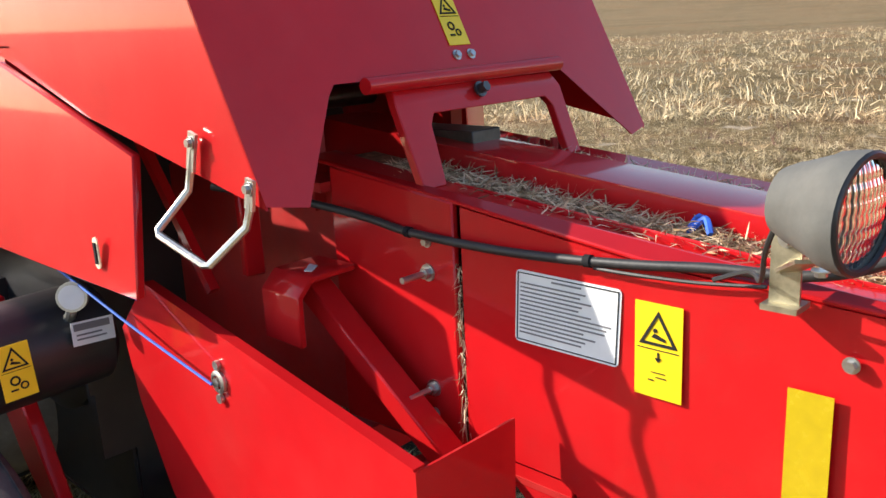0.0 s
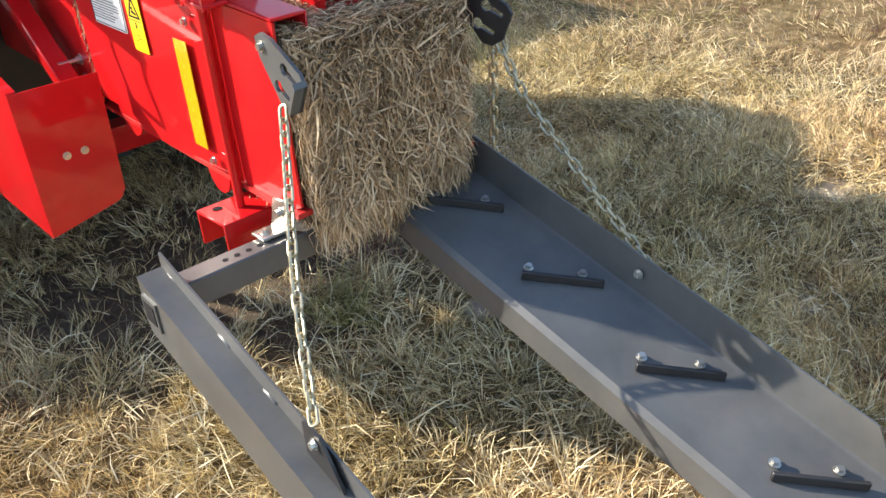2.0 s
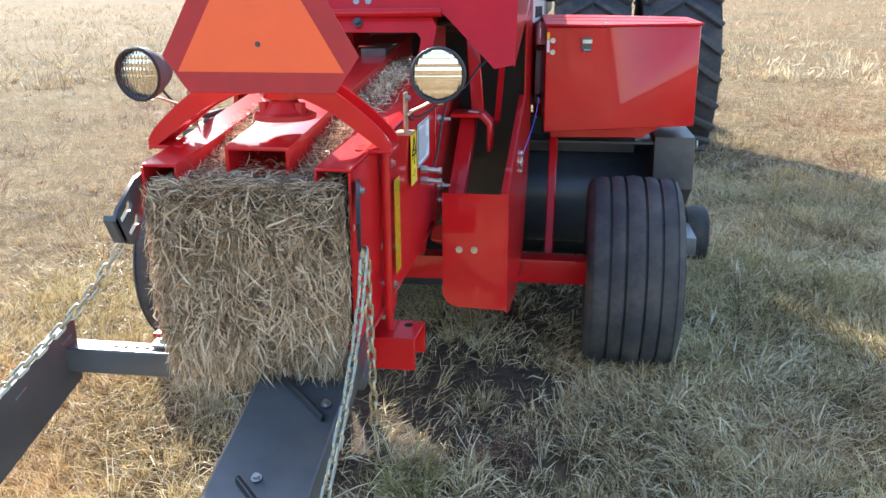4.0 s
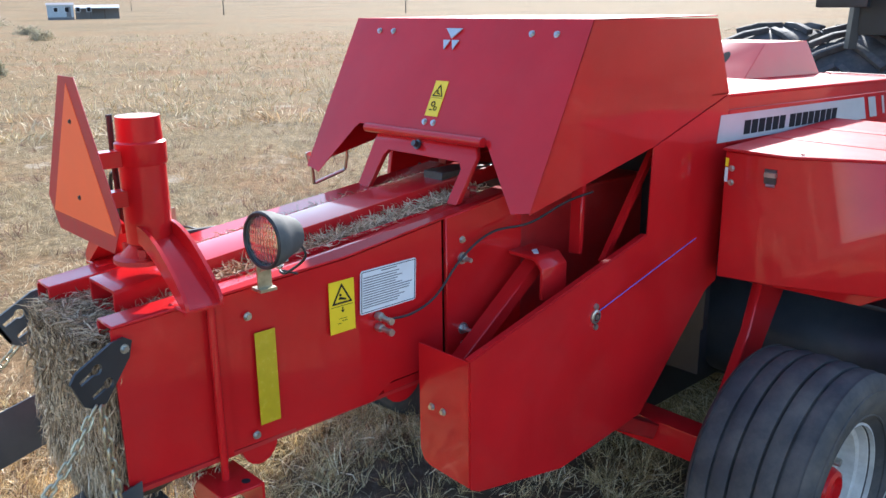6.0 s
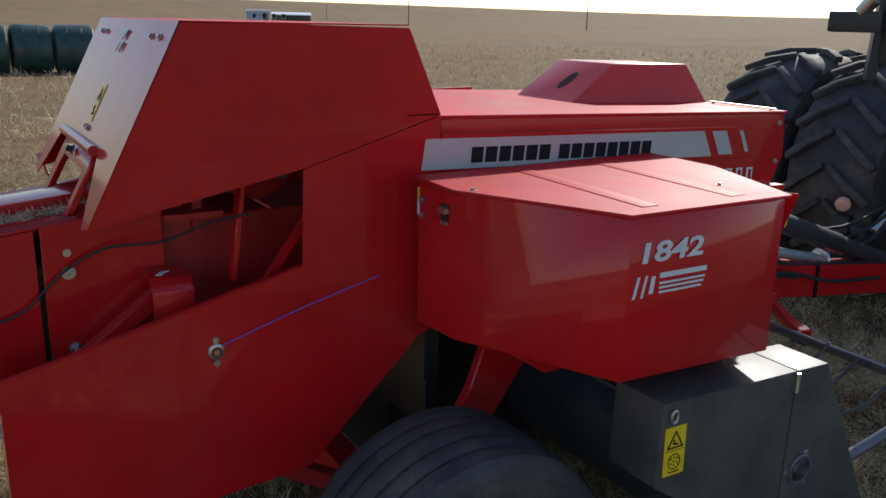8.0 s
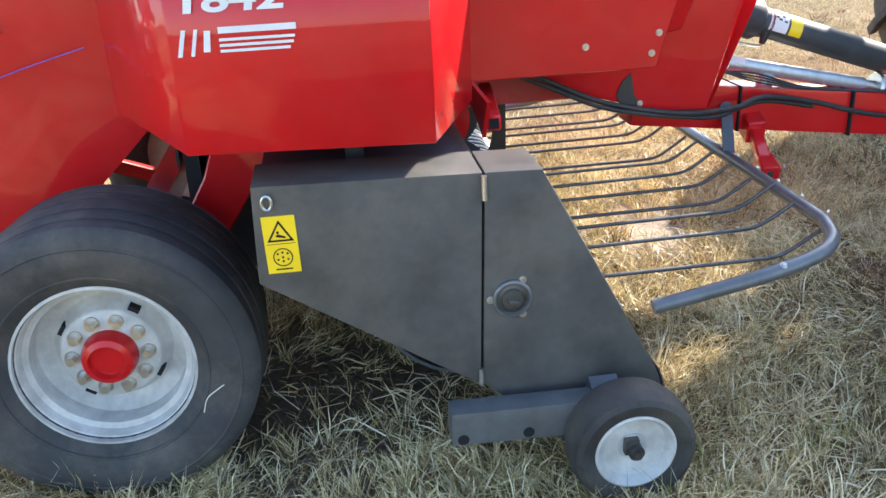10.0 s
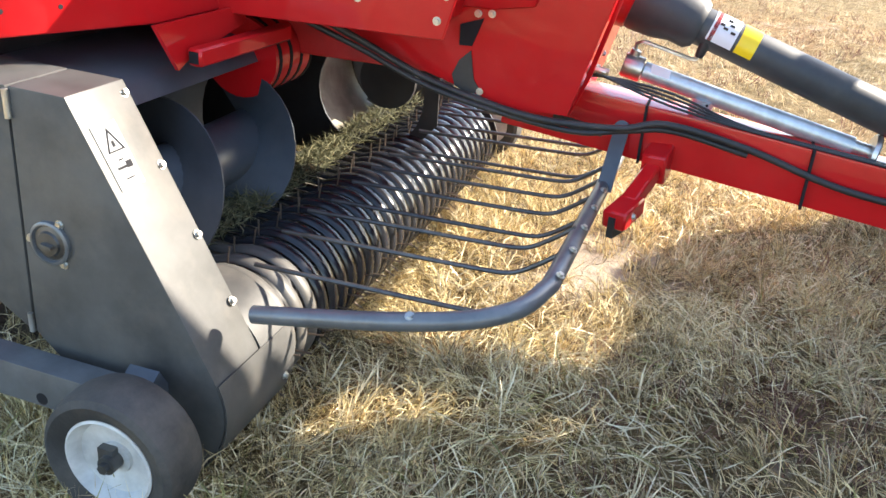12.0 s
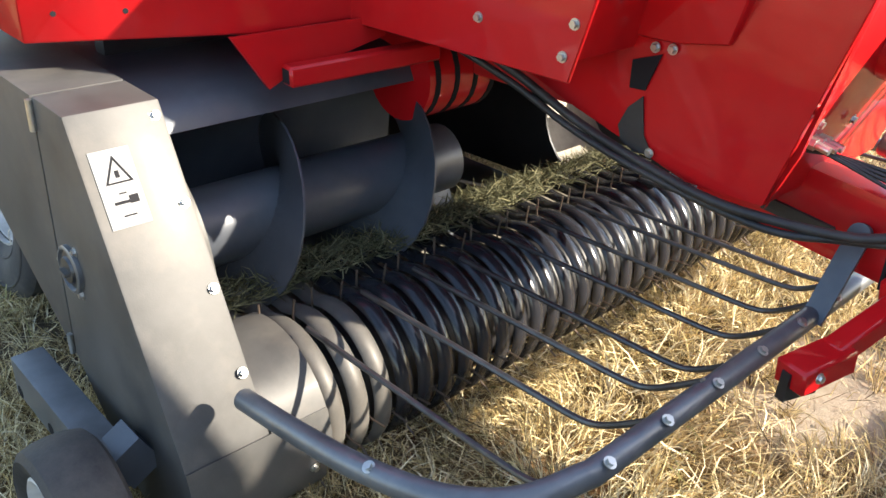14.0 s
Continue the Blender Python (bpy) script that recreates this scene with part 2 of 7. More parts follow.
def field_mat():
    """Dry pasture: straw-coloured thatch over pale soil, rust-brown and grey-green patches, tufts at several sizes."""
    m = bpy.data.materials.new("dry_pasture")
    m.use_nodes = True
    nt = m.node_tree
    n, l = nt.nodes, nt.links
    p = n["Principled BSDF"]
    tc = n.new("ShaderNodeTexCoord")

    def nz(scale, detail=6.0, rough=0.65):
        t = n.new("ShaderNodeTexNoise")
        t.inputs["Scale"].default_value, t.inputs["Detail"].default_value, t.inputs["Roughness"].default_value = scale, detail, rough
        l.new(tc.outputs["Object"], t.inputs["Vector"])
        return t.outputs["Fac"]

    def ramp(src, stops):
        r = n.new("ShaderNodeValToRGB")
        e = r.color_ramp.elements
        while len(e) < len(stops):
            e.new(0.5)
        for k, (pos, c) in enumerate(stops):
            e[k].position, e[k].color = pos, (*c, 1)
        l.new(src, r.inputs["Fac"])
        return r.outputs["Color"]

    def mixc(f, a, b, kind="MIX"):
        x = n.new("ShaderNodeMix")
        x.data_type, x.blend_type = "RGBA", kind
        if isinstance(f, float):
            x.inputs["Factor"].default_value = f
        else:
            l.new(f, x.inputs["Factor"])
        l.new(a, x.inputs["A"])
        l.new(b, x.inputs["B"])
        return x.outputs["Result"]

    base = ramp(nz(9.0, 10.0, 0.75), [(0.30, (0.07, 0.052, 0.031)), (0.5, (0.25, 0.19, 0.112)), (0.68, (0.50, 0.395, 0.25))])
    patch = ramp(nz(0.35, 8.0, 0.6), [(0.36, (0.62, 0.57, 0.48)), (0.5, (1, 0.95, 0.86)), (0.62, (0.92, 0.68, 0.54))])
    c = mixc(0.8, base, patch, "MULTIPLY")
    tuft = ramp(nz(2.2, 9.0, 0.72), [(0.38, (0.58, 0.55, 0.48)), (0.58, (1.0, 1.0, 1.0))])
    c = mixc(0.7, c, tuft, "MULTIPLY")
    # wide bands of greener, browner and paler growth that show towards the hills
    wide = ramp(nz(0.022, 7.0, 0.62), [(0.38, (0.66, 0.64, 0.50)), (0.5, (0.95, 0.92, 0.84)), (0.60, (1.0, 0.86, 0.70)), (0.72, (0.70, 0.60, 0.50))])
    c = mixc(0.75, c, wide, "MULTIPLY")
    soil = n.new("ShaderNodeMapRange")
    soil.inputs["From Min"].default_value, soil.inputs["From Max"].default_value, soil.inputs["To Max"].default_value = 0.62, 0.70, 0.8
    l.new(nz(1.1, 7.0, 0.6), soil.inputs["Value"])
    sc = ramp(nz(30.0), [(0.3, (0.36, 0.29, 0.215)), (0.7, (0.54, 0.45, 0.345))])
    c = mixc(soil.outputs[0], c, sc)
    rag = nz(7.0, 6.0, 0.7)
    # soil tone darkened to hold the shade under the machine
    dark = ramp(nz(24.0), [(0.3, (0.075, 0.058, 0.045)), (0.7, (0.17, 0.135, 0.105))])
    for cx, cy, w in SHADED_SOIL + WORN:
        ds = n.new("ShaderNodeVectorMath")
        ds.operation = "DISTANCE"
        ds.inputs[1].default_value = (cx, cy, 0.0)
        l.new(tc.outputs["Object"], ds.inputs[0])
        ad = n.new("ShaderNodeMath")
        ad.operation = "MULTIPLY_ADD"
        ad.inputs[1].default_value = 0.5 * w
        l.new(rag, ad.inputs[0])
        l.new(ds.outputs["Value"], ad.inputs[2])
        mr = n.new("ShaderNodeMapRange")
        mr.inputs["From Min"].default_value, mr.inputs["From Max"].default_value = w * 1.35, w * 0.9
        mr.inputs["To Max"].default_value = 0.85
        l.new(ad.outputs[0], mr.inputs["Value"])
        c = mixc(mr.outputs[0], c, dark if (cx, cy, w) in SHADED_SOIL else sc)
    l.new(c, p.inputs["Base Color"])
    p.inputs["Roughness"].default_value = 0.95
    p.inputs["Specular IOR Level"].default_value = 0.1
    bp = n.new("ShaderNodeBump")
    bp.inputs["Strength"].default_value, bp.inputs["Distance"].default_value = 0.7, 0.05
    l.new(nz(14.0, 10.0, 0.8), bp.inputs["Height"])
    l.new(bp.outputs[0], p.inputs["Normal"])
    return m


FIELD = field_mat()

# ---- mesh helpers ----


def B():
    return bmesh.new()


def finish(bm, angle=38):
    bmesh.ops.recalc_face_normals(bm, faces=bm.faces)
    lim = radians(angle)
    for f in bm.faces:
        f.smooth = True
    for e in bm.edges:
        if len(e.link_faces) != 2 or e.calc_face_angle(0) > lim:
            e.smooth = False


def mesh_of(name, bm, material):
    finish(bm)
    me = bpy.data.meshes.new(name)
    bm.to_mesh(me)
    bm.free()
    me.materials.append(material)
    return me


def part(name, bm, material, parent=None, label="", kind=""):
    """Links a bmesh (or a mesh) as one object under a thing or a part."""
    me = bm if isinstance(bm, bpy.types.Mesh) else mesh_of(name, bm, material)
    ob = new(name, me)
    if parent:
        ob.parent = parent
    return tagged(ob, label=label, kind=kind)


def empty(name, label, category, at=(0, 0, 0), group=""):
    e = new(name)
    e.location = at
    e.empty_display_size = 0.2
    return tagged(e, label=label, category=category, group=group)


def prism(bm, poly, vec):
    """A closed polygon of 3D points, drawn out along vec."""
    v = Vector(vec)
    a = [bm.verts.new(p) for p in poly]
    b = [bm.verts.new(Vector(p) + v) for p in poly]
    n = len(a)
    bm.faces.new(a)
    bm.faces.new(b[::-1])
    for i in range(n):
        bm.faces.new((a[i], b[i], b[(i + 1) % n], a[(i + 1) % n]))
    return a + b


def side(bm, yz, x, th):
    """A plate standing in a plane of constant x, from x to x + th."""
    return prism(bm, [(x, y, z) for y, z in yz], (th, 0, 0))


def pierced(bm, yz, holes, x, th):
    """A plate of constant x with real holes: outline and holes are filled together and drawn out."""
    edges, rims = [], []
    for loop in [yz] + holes:
        v = [bm.verts.new((x, y, z)) for y, z in loop]
        rims.append(v)
        edges += [bm.edges.new((v[i], v[(i + 1) % len(v)])) for i in range(len(v))]
    n0 = set(bm.faces)
    bmesh.ops.triangle_fill(bm, use_beauty=True, use_dissolve=False, edges=edges)
    front = [f for f in bm.faces if f not in n0]
    far = {}
    for v in [v for r in rims for v in r]:
        far[v] = bm.verts.new(v.co + Vector((th, 0, 0)))
    for f in front:
        bm.faces.new([far[v] for v in reversed(f.verts)])
    for r in rims:
        for i in range(len(r)):
            j = (i + 1) % len(r)
            bm.faces.new((r[i], r[j], far[r[j]], far[r[i]]))


def cross(bm, xz, y, th):
    return prism(bm, [(x, y, z) for x, z in xz], (0, th, 0))


def flat(bm, xy, z, th):
    return prism(bm, [(x, y, z) for x, y in xy], (0, 0, th))


def box(bm, lo, hi):
    x0, y0, z0 = lo
    x1, y1, z1 = hi
    return prism(bm, [(x0, y0, z0), (x1, y0, z0), (x1, y1, z0), (x0, y1, z0)], (0, 0, z1 - z0))


def beam(bm, p0, p1, w, h, up=(0, 0, 1)):
    """A rectangular bar from p0 to p1, w across and h high."""
    p0, p1 = Vector(p0), Vector(p1)
    d = (p1 - p0).normalized()
    s = d.cross(Vector(up)).normalized()
    u = s.cross(d)
    q = [p0 + s * a * w / 2 + u * b * h / 2 for a, b in ((-1, -1), (1, -1), (1, 1), (-1, 1))]
    return prism(bm, q, p1 - p0)


def ring(bm, c, ax, s, r, seg, ph=0.0):
    t = ax.cross(s)
    return [bm.verts.new(c + (s * math.cos(a) + t * math.sin(a)) * r) for a in (ph + 2 * math.pi * i / seg for i in range(seg))]


def skin(bm, rings, closed=False, caps=True):
    n = len(rings[0])
    pairs = list(zip(rings, rings[1:])) + ([(rings[-1], rings[0])] if closed else [])
    for a, b in pairs:
        for i in range(n):
            bm.faces.new((a[i], a[(i + 1) % n], b[(i + 1) % n], b[i]))
    if caps and not closed:
        bm.faces.new(rings[0][::-1])
        bm.faces.new(rings[-1])


def side_of(d):
    s = d.cross(Vector((0, 0, 1)))
    return s.normalized() if s.length > 1e-3 else Vector((1, 0, 0))


def cyl(bm, p0, p1, r, seg=16, r2=None, caps=True):
    p0, p1 = Vector(p0), Vector(p1)
    d = (p1 - p0).normalized()
    s = side_of(d)
    skin(bm, [ring(bm, p0, d, s, r, seg), ring(bm, p1, d, s, r if r2 is None else r2, seg)], caps=caps)


def lathe(bm, prof, c, ax, seg=32):
    """prof: pairs of radius and distance along the axis ax from c."""
    ax = Vector(ax).normalized()
    s = side_of(ax)
    rings = [ring(bm, Vector(c) + ax * a, ax, s, max(r, 1e-4), seg) for r, a in prof]
    skin(bm, rings, closed=prof[0][0] > 0.001 and prof[-1][0] > 0.001)


def folded(bm, sec, rows, th):
    """A folded sheet: an open section, thickened by th towards its right, carried through the rows (each maps index, a, b to a point)."""
    n = len(sec)
    dirs = [(Vector(sec[i + 1]) - Vector(sec[i])).normalized() for i in range(n - 1)]
    off = []
    for i in range(n):
        d0, d1 = dirs[max(i - 1, 0)], dirs[min(i, n - 2)]
        m = (Vector((d0.y, -d0.x)) + Vector((d1.y, -d1.x))).normalized()
        k = max(0.5, m.dot(Vector((d1.y, -d1.x))))
        off.append(Vector(sec[i]) + m * th / k)
    rings = [[bm.verts.new(row(i, a, b)) for i, (a, b) in enumerate(sec)] + [bm.verts.new(row(i, *off[i])) for i in reversed(range(n))] for row in rows]
    for p, q in zip(rings, rings[1:]):
        for k in range(2 * n):
            j = (k + 1) % (2 * n)
            bm.faces.new((p[k], p[j], q[j], q[k]))
    for r in (rings[0], rings[-1]):
        for k in range(n - 1):
            bm.faces.new((r[k], r[k + 1], r[2 * n - 2 - k], r[2 * n - 1 - k]))


def smooth_path(pts, n=6):
    """A rounder line through the points (Catmull-Rom)."""
    p = [Vector(q) for q in pts]
    p = [2 * p[0] - p[1], *p, 2 * p[-1] - p[-2]]
    out = []
    for i in range(1, len(p) - 2):
        a, b, c, d = p[i - 1 : i + 3]
        for k in range(n):
            t = k / n
            out.append(0.5 * (2 * b + (c - a) * t + (2 * a - 5 * b + 4 * c - d) * t * t + (3 * b - a - 3 * c + d) * t**3))
    out.append(p[-2])
    return out


def tube(bm, pts, r, seg=8, n=0, closed=False):
    """A round bar along the points; n > 0 rounds the line."""
    p = smooth_path(pts, n) if n else [Vector(q) for q in pts]
    m = len(p)
    s, rings = None, []
    for i in range(m):
        a, b = (p[i - 1], p[(i + 1) % m]) if closed else (p[max(i - 1, 0)], p[min(i + 1, m - 1)])
        d = (b - a).normalized()
        s = side_of(d) if s is None else (s - d * s.dot(d)).normalized()
        rings.append(ring(bm, p[i], d, s, r, seg))
    skin(bm, rings, closed=closed)


def bevel(bm, w, seg=1, angle=30):
    bmesh.ops.recalc_face_normals(bm, faces=bm.faces)
    e = [e for e in bm.edges if len(e.link_faces) == 2 and e.calc_face_angle(0) > radians(angle)]
    bmesh.ops.bevel(bm, geom=e, offset=w, segments=seg, profile=0.7, affect="EDGES", clamp_overlap=True)
    return bm


def orient(p, d):
    """A pose at p whose z axis points along d."""
    return Matrix.Translation(p) @ Vector(d).to_track_quat("Z", "Y").to_matrix().to_4x4()


def bolt_mesh(name, r, h, material, shank=0.0):
    bm = B()
    lathe(bm, [(r * 1.5, 0), (r * 1.5, h * 0.22), (0.0, h * 0.22)], (0, 0, 0), (0, 0, 1), 14)
    cyl(bm, (0, 0, h * 0.2), (0, 0, h), r, 6)
    if shank:
        cyl(bm, (0, 0, h), (0, 0, h + shank), r * 0.55, 10)
    return mesh_of(name, bm, material)


BOLT = bolt_mesh("bolt", 0.0078, 0.010, STEEL)
SMALL_BOLT = bolt_mesh("small_bolt", 0.0075, 0.008, STEEL)
LONG_BOLT = bolt_mesh("long_bolt", 0.0115, 0.014, STEEL, 0.055)
CLAMP_BOLT = bolt_mesh("clamp_bolt", 0.013, 0.016, STEEL, 0.025)
RED_BOLT = bolt_mesh("red_bolt", 0.014, 0.03, DARK_RED)


def bolt(parent, p, d, me=None, name="bolt"):
    o = new(name, me or BOLT)
    o.matrix_world = orient(p, d)
    o.parent = parent
    return o


def sheet(parent, name, p, ux, uy, w, h, material, label="", th=0.0015, r=0.0):
    """A thin plate w by h with its lower left corner at p, along ux and uy; r rounds its corners."""
    ux, uy = Vector(ux).normalized(), Vector(uy).normalized()
    nrm = ux.cross(uy)
    if r:
        q = []
        for cx, cy, a0 in ((w - r, r, -90), (w - r, h - r, 0), (r, h - r, 90), (r, r, 180)):
            q += [(cx + r * math.cos(radians(a0 + k * 30)), cy + r * math.sin(radians(a0 + k * 30))) for k in range(4)]
    else:
        q = [(0, 0), (w, 0), (w, h), (0, h)]
    bm = B()
    prism(bm, [Vector(p) + ux * a + uy * b for a, b in q], nrm * th)
    return part(name, bm, material, parent, label)


def marks(parent, name, p, ux, uy, quads, material, lift=0.003):
    """Flat printed shapes on a plate: polygons in the plate's own metres."""
    ux, uy = Vector(ux).normalized(), Vector(uy).normalized()
    nrm = ux.cross(uy)
    bm = B()
    for q in quads:
        prism(bm, [Vector(p) + nrm * lift * 0.5 + ux * a + uy * b for a, b in q], nrm * lift * 0.5)
    return part(name, bm, material, parent)


def rect(x, y, w, h):
    return [(x, y), (x + w, y), (x + w, y + h), (x, y + h)]


def letters(parent, body, p, ux, uy, size, material, wide=1.0, bold=0.0, shear=0.0):
    """Words in the built-in font, turned into a mesh, from p along ux."""
    cu = bpy.data.curves.new("lettering", "FONT")
    cu.body, cu.size, cu.extrude, cu.offset, cu.shear = body, size, 0.0008, bold, shear
    tmp = bpy.data.objects.new("lettering", cu)
    scene.collection.objects.link(tmp)
    me = bpy.data.meshes.new_from_object(tmp.evaluated_get(bpy.context.evaluated_depsgraph_get()))
    bpy.data.objects.remove(tmp)
    me.materials.clear()
    me.materials.append(material)
    ux, uy = Vector(ux).normalized(), Vector(uy).normalized()
    nrm = ux.cross(uy)
    me.transform(Matrix.Translation(Vector(p) + nrm * 0.0025) @ Matrix((ux * wide, uy, nrm)).transposed().to_4x4())
    ob = new("lettering", me)
    ob.parent = parent
    return ob


def disc(x, y, r, n=14):
    return [(x + r * math.cos(2 * math.pi * k / n), y + r * math.sin(2 * math.pi * k / n)) for k in range(n)]


def hoop(x, y, r, w, n=18):
    """A printed ring, as short flat pieces."""
    q = []
    for k in range(n):
        a0, a1 = 2 * math.pi * k / n, 2 * math.pi * (k + 1) / n
        q.append([(x + r * math.cos(a0), y + r * math.sin(a0)), (x + r * math.cos(a1), y + r * math.sin(a1)), (x + (r - w) * math.cos(a1), y + (r - w) * math.sin(a1)), (x + (r - w) * math.cos(a0), y + (r - w) * math.sin(a0))])
    return q


def warning_decal(parent, p, ux, uy, w, h, sort="arrow"):
    """A tall yellow safety decal: a black triangle above, a pictogram below."""
    d = sheet(parent, "warning_decal", p, ux, uy, w, h, YELLOW, "yellow safety decal with a black warning triangle")
    t = w * 0.8
    x0, y0 = (w - t) / 2, h * 0.56
    a, b, c = (x0, y0), (x0 + t, y0), (w / 2, y0 + t * 0.86)
    g = ((a[0] + b[0] + c[0]) / 3, (a[1] + b[1] + c[1]) / 3)
    inner = [tuple(g[i] + (v[i] - g[i]) * 0.76 for i in (0, 1)) for v in (a, b, c)]
    o = (a, b, c)
    q = [[o[i], o[(i + 1) % 3], inner[(i + 1) % 3], inner[i]] for i in range(3)]
    q += [[(w * 0.36, y0 + t * 0.20), (w * 0.66, y0 + t * 0.12), (w * 0.66, y0 + t * 0.19), (w * 0.42, y0 + t * 0.30)], disc(w * 0.44, y0 + t * 0.37, w * 0.045, 8), rect(w * 0.06, h * 0.515, w * 0.88, h * 0.006)]
    if sort == "arrow":
        q += [rect(w * 0.49, h * 0.42, w * 0.035, h * 0.07), [(w * 0.44, h * 0.43), (w * 0.575, h * 0.43), (w * 0.5075, h * 0.385)]]
        q += [rect(w * 0.30, h * 0.18, w * 0.12, h * 0.010), rect(w * 0.46, h * 0.22, w * 0.22, h * 0.008), rect(w * 0.36, h * 0.27, w * 0.30, h * 0.006)]
    elif sort == "gears":
        q += hoop(w * 0.40, h * 0.34, w * 0.16, w * 0.06, 12) + hoop(w * 0.64, h * 0.22, w * 0.13, w * 0.05, 12) + [rect(w * 0.22, h * 0.16, w * 0.22, h * 0.03)]
    else:
        q += hoop(w * 0.5, h * 0.28, w * 0.30, w * 0.03, 20)
        q += [disc(w * (0.5 + 0.15 * i), h * 0.28 + w * 0.12 * j, w * 0.035, 7) for i, j in ((-1, 1), (0, 1.3), (1, 1), (-1, -0.6), (0, -1.1), (1, -0.6), (0, 0))]
        q += [rect(w * 0.25, h * 0.06, w * 0.5, h * 0.02)]
    marks(d, "pictogram", p, ux, uy, q, INK)
    return d


def text_block(parent, p, ux, uy, w, h, lines, seed):
    """Small print that cannot be read, as rows of grey bars."""
    rnd = random.Random(seed)
    q = [rect(w * 0.36, h * 0.9, w * 0.28, h * 0.022)]
    for i in range(lines):
        q.append(rect(w * 0.05, h * (0.82 - 0.74 * i / lines), w * rnd.uniform(0.55, 0.9), h * 0.018))
    marks(parent, "small_print", p, ux, uy, q, GREY_INK)

# ---- the baler ----
baler = empty("baler", "red small square baler with grey pickup standing in dry grass", "baler")

HW = 0.27  # half width of the bale chamber


def narrowed(p):
    """Draws the chamber in and forward near its mouth, shaped to fit the camera's view."""
    k = min(1.0, max(0.0, (0.62 - p[1]) / 0.38))
    return Vector((p[0] - math.copysign(0.022 * k, p[0]), p[1] + 0.026 * k, p[2]))


def narrow(ob):
    """Bends a chamber part and its bolts in at the mouth in the same way."""
    for o in [ob, *ob.children_recursive]:
        if o.data.users > 1:
            o.location = narrowed(o.location)
        else:
            for v in o.data.vertices:
                v.co = narrowed(v.co)


def chamber():
    for s in (-1, 1):
        x = s * HW
        # side sheet: straight at the rear, cut away to a raised belly further forward
        bm = B()
        side(bm, [(0.22, 1.262), (0.22, 0.86), (0.26, 0.842), (0.98, 0.845), (1.05, 0.885), (1.262, 0.885), (1.262, 1.345), (0.90, 1.30)], x - s * 0.006, s * 0.006)
        wall = part("chamber_side", bm, RED, baler, "red enamelled side sheet of the bale chamber")
        # folded top flange
        bm = B()
        prism(bm, [(x, 0.222, 1.262), (x, 0.90, 1.302), (x, 1.70, 1.40), (x - s * 0.085, 1.70, 1.40), (x - s * 0.085, 0.90, 1.302), (x - s * 0.085, 0.222, 1.262)], (0, 0, 0.008))
        beam(bm, (x - s * 0.082, 0.222, 1.24), (x - s * 0.082, 1.70, 1.375), 0.005, 0.05)
        part("top_flange", bevel(bm, 0.0025), RED, wall)
        for y in (1.02, 1.08, 1.2, 1.26):
            bm = B()
            cyl(bm, (x - s * 0.04, y, 1.322 + 0.12 * (y - 1.02)), (x - s * 0.04, y, 1.326 + 0.12 * (y - 1.02)), 0.008, 10)
            part("punched_hole", bm, INK, wall)
        # upright rod that ties top and bottom
        bm = B()
        cyl(bm, (x + s * 0.012, 0.475, 0.77), (x + s * 0.012, 0.475, 1.275), 0.011, 12)
        beam(bm, (x + s * 0.003, 0.50, 0.845), (x + s * 0.003, 0.50, 1.26), 0.006, 0.02, up=(0, 1, 0))
        part("tie_rod", bm, RED, wall)
        # channel foot below the rod
        bm = B()
        f = [(0.0, 0.79), (0.13, 0.79), (0.13, 0.70), (0.122, 0.70), (0.122, 0.782), (0.008, 0.782), (0.008, 0.70), (0.0, 0.70)]
        prism(bm, [(s * 0.362, 0.415 + a, b) for a, b in f], (-s * 0.16, 0, 0))
        ft = part("channel_foot", bevel(bm, 0.002), RED, wall)
        bm = B()
        cyl(bm, (s * 0.325, 0.51, 0.7885), (s * 0.325, 0.51, 0.7915), 0.012, 12)
        part("foot_hole", bm, INK, ft)
        for z in (1.214, 0.878):
            bolt(wall, (x, 0.585, z), (s, 0, 0))
        ux = (0, s, 0)
        y0 = 0.60 if s > 0 else 0.665
        sheet(wall, "reflector_strip", (x + s * 0.001, y0, 0.902), ux, (0, 0, 1), 0.062, 0.262, AMBER, "amber reflective strip")
        warning_decal(wall, (x + s * 0.001, 0.838 if s > 0 else 0.902, 1.092), ux, (0, 0, 1), 0.086 if s > 0 else 0.080, 0.152)
        yl = 0.942 if s > 0 else 1.140
        lab = sheet(wall, "instruction_label", (x + s * 0.001, yl, 1.124), ux, (0, 0.05 * s, 1), 0.208, 0.130, LABEL, "white instruction label with rows of small print", r=0.008)
        text_block(lab, (x + s * 0.001, yl, 1.124), ux, (0, 0.05 * s, 1), 0.208, 0.130, 13, 4)
        q = [rect(0.004, 0.004, 0.2, 0.0015), rect(0.004, 0.1245, 0.2, 0.0015), rect(0.004, 0.004, 0.0015, 0.122), rect(0.2025, 0.004, 0.0015, 0.122)]
        marks(lab, "border_line", (x + s * 0.001, yl, 1.124), ux, (0, 0.05 * s, 1), q, INK)
        # hinged front piece of the chamber with long clamping bolts
        bm = B()
        side(bm, [(1.278, 0.86), (1.278, 1.352), (1.62, 1.392), (1.62, 0.84)], x - s * 0.012, s * 0.016)
        door = part("chamber_door", bevel(bm, 0.003), RED, baler, "red clamping plate of the bale chamber")
        bolt(door, (x + s * 0.004, 1.345, 1.272), (s, 0, 0))
        for z in (1.212, 0.978):
            bolt(door, (x + s * 0.004, 1.345, z), (s, 0, 0), LONG_BOLT if s < 0 else CLAMP_BOLT, "long_bolt")
        bolt(door, (x + s * 0.004, 1.345, 0.925), (s, 0, 0))
        narrow(wall)
        # chain hook plate with two keyhole slots
        bm = B()
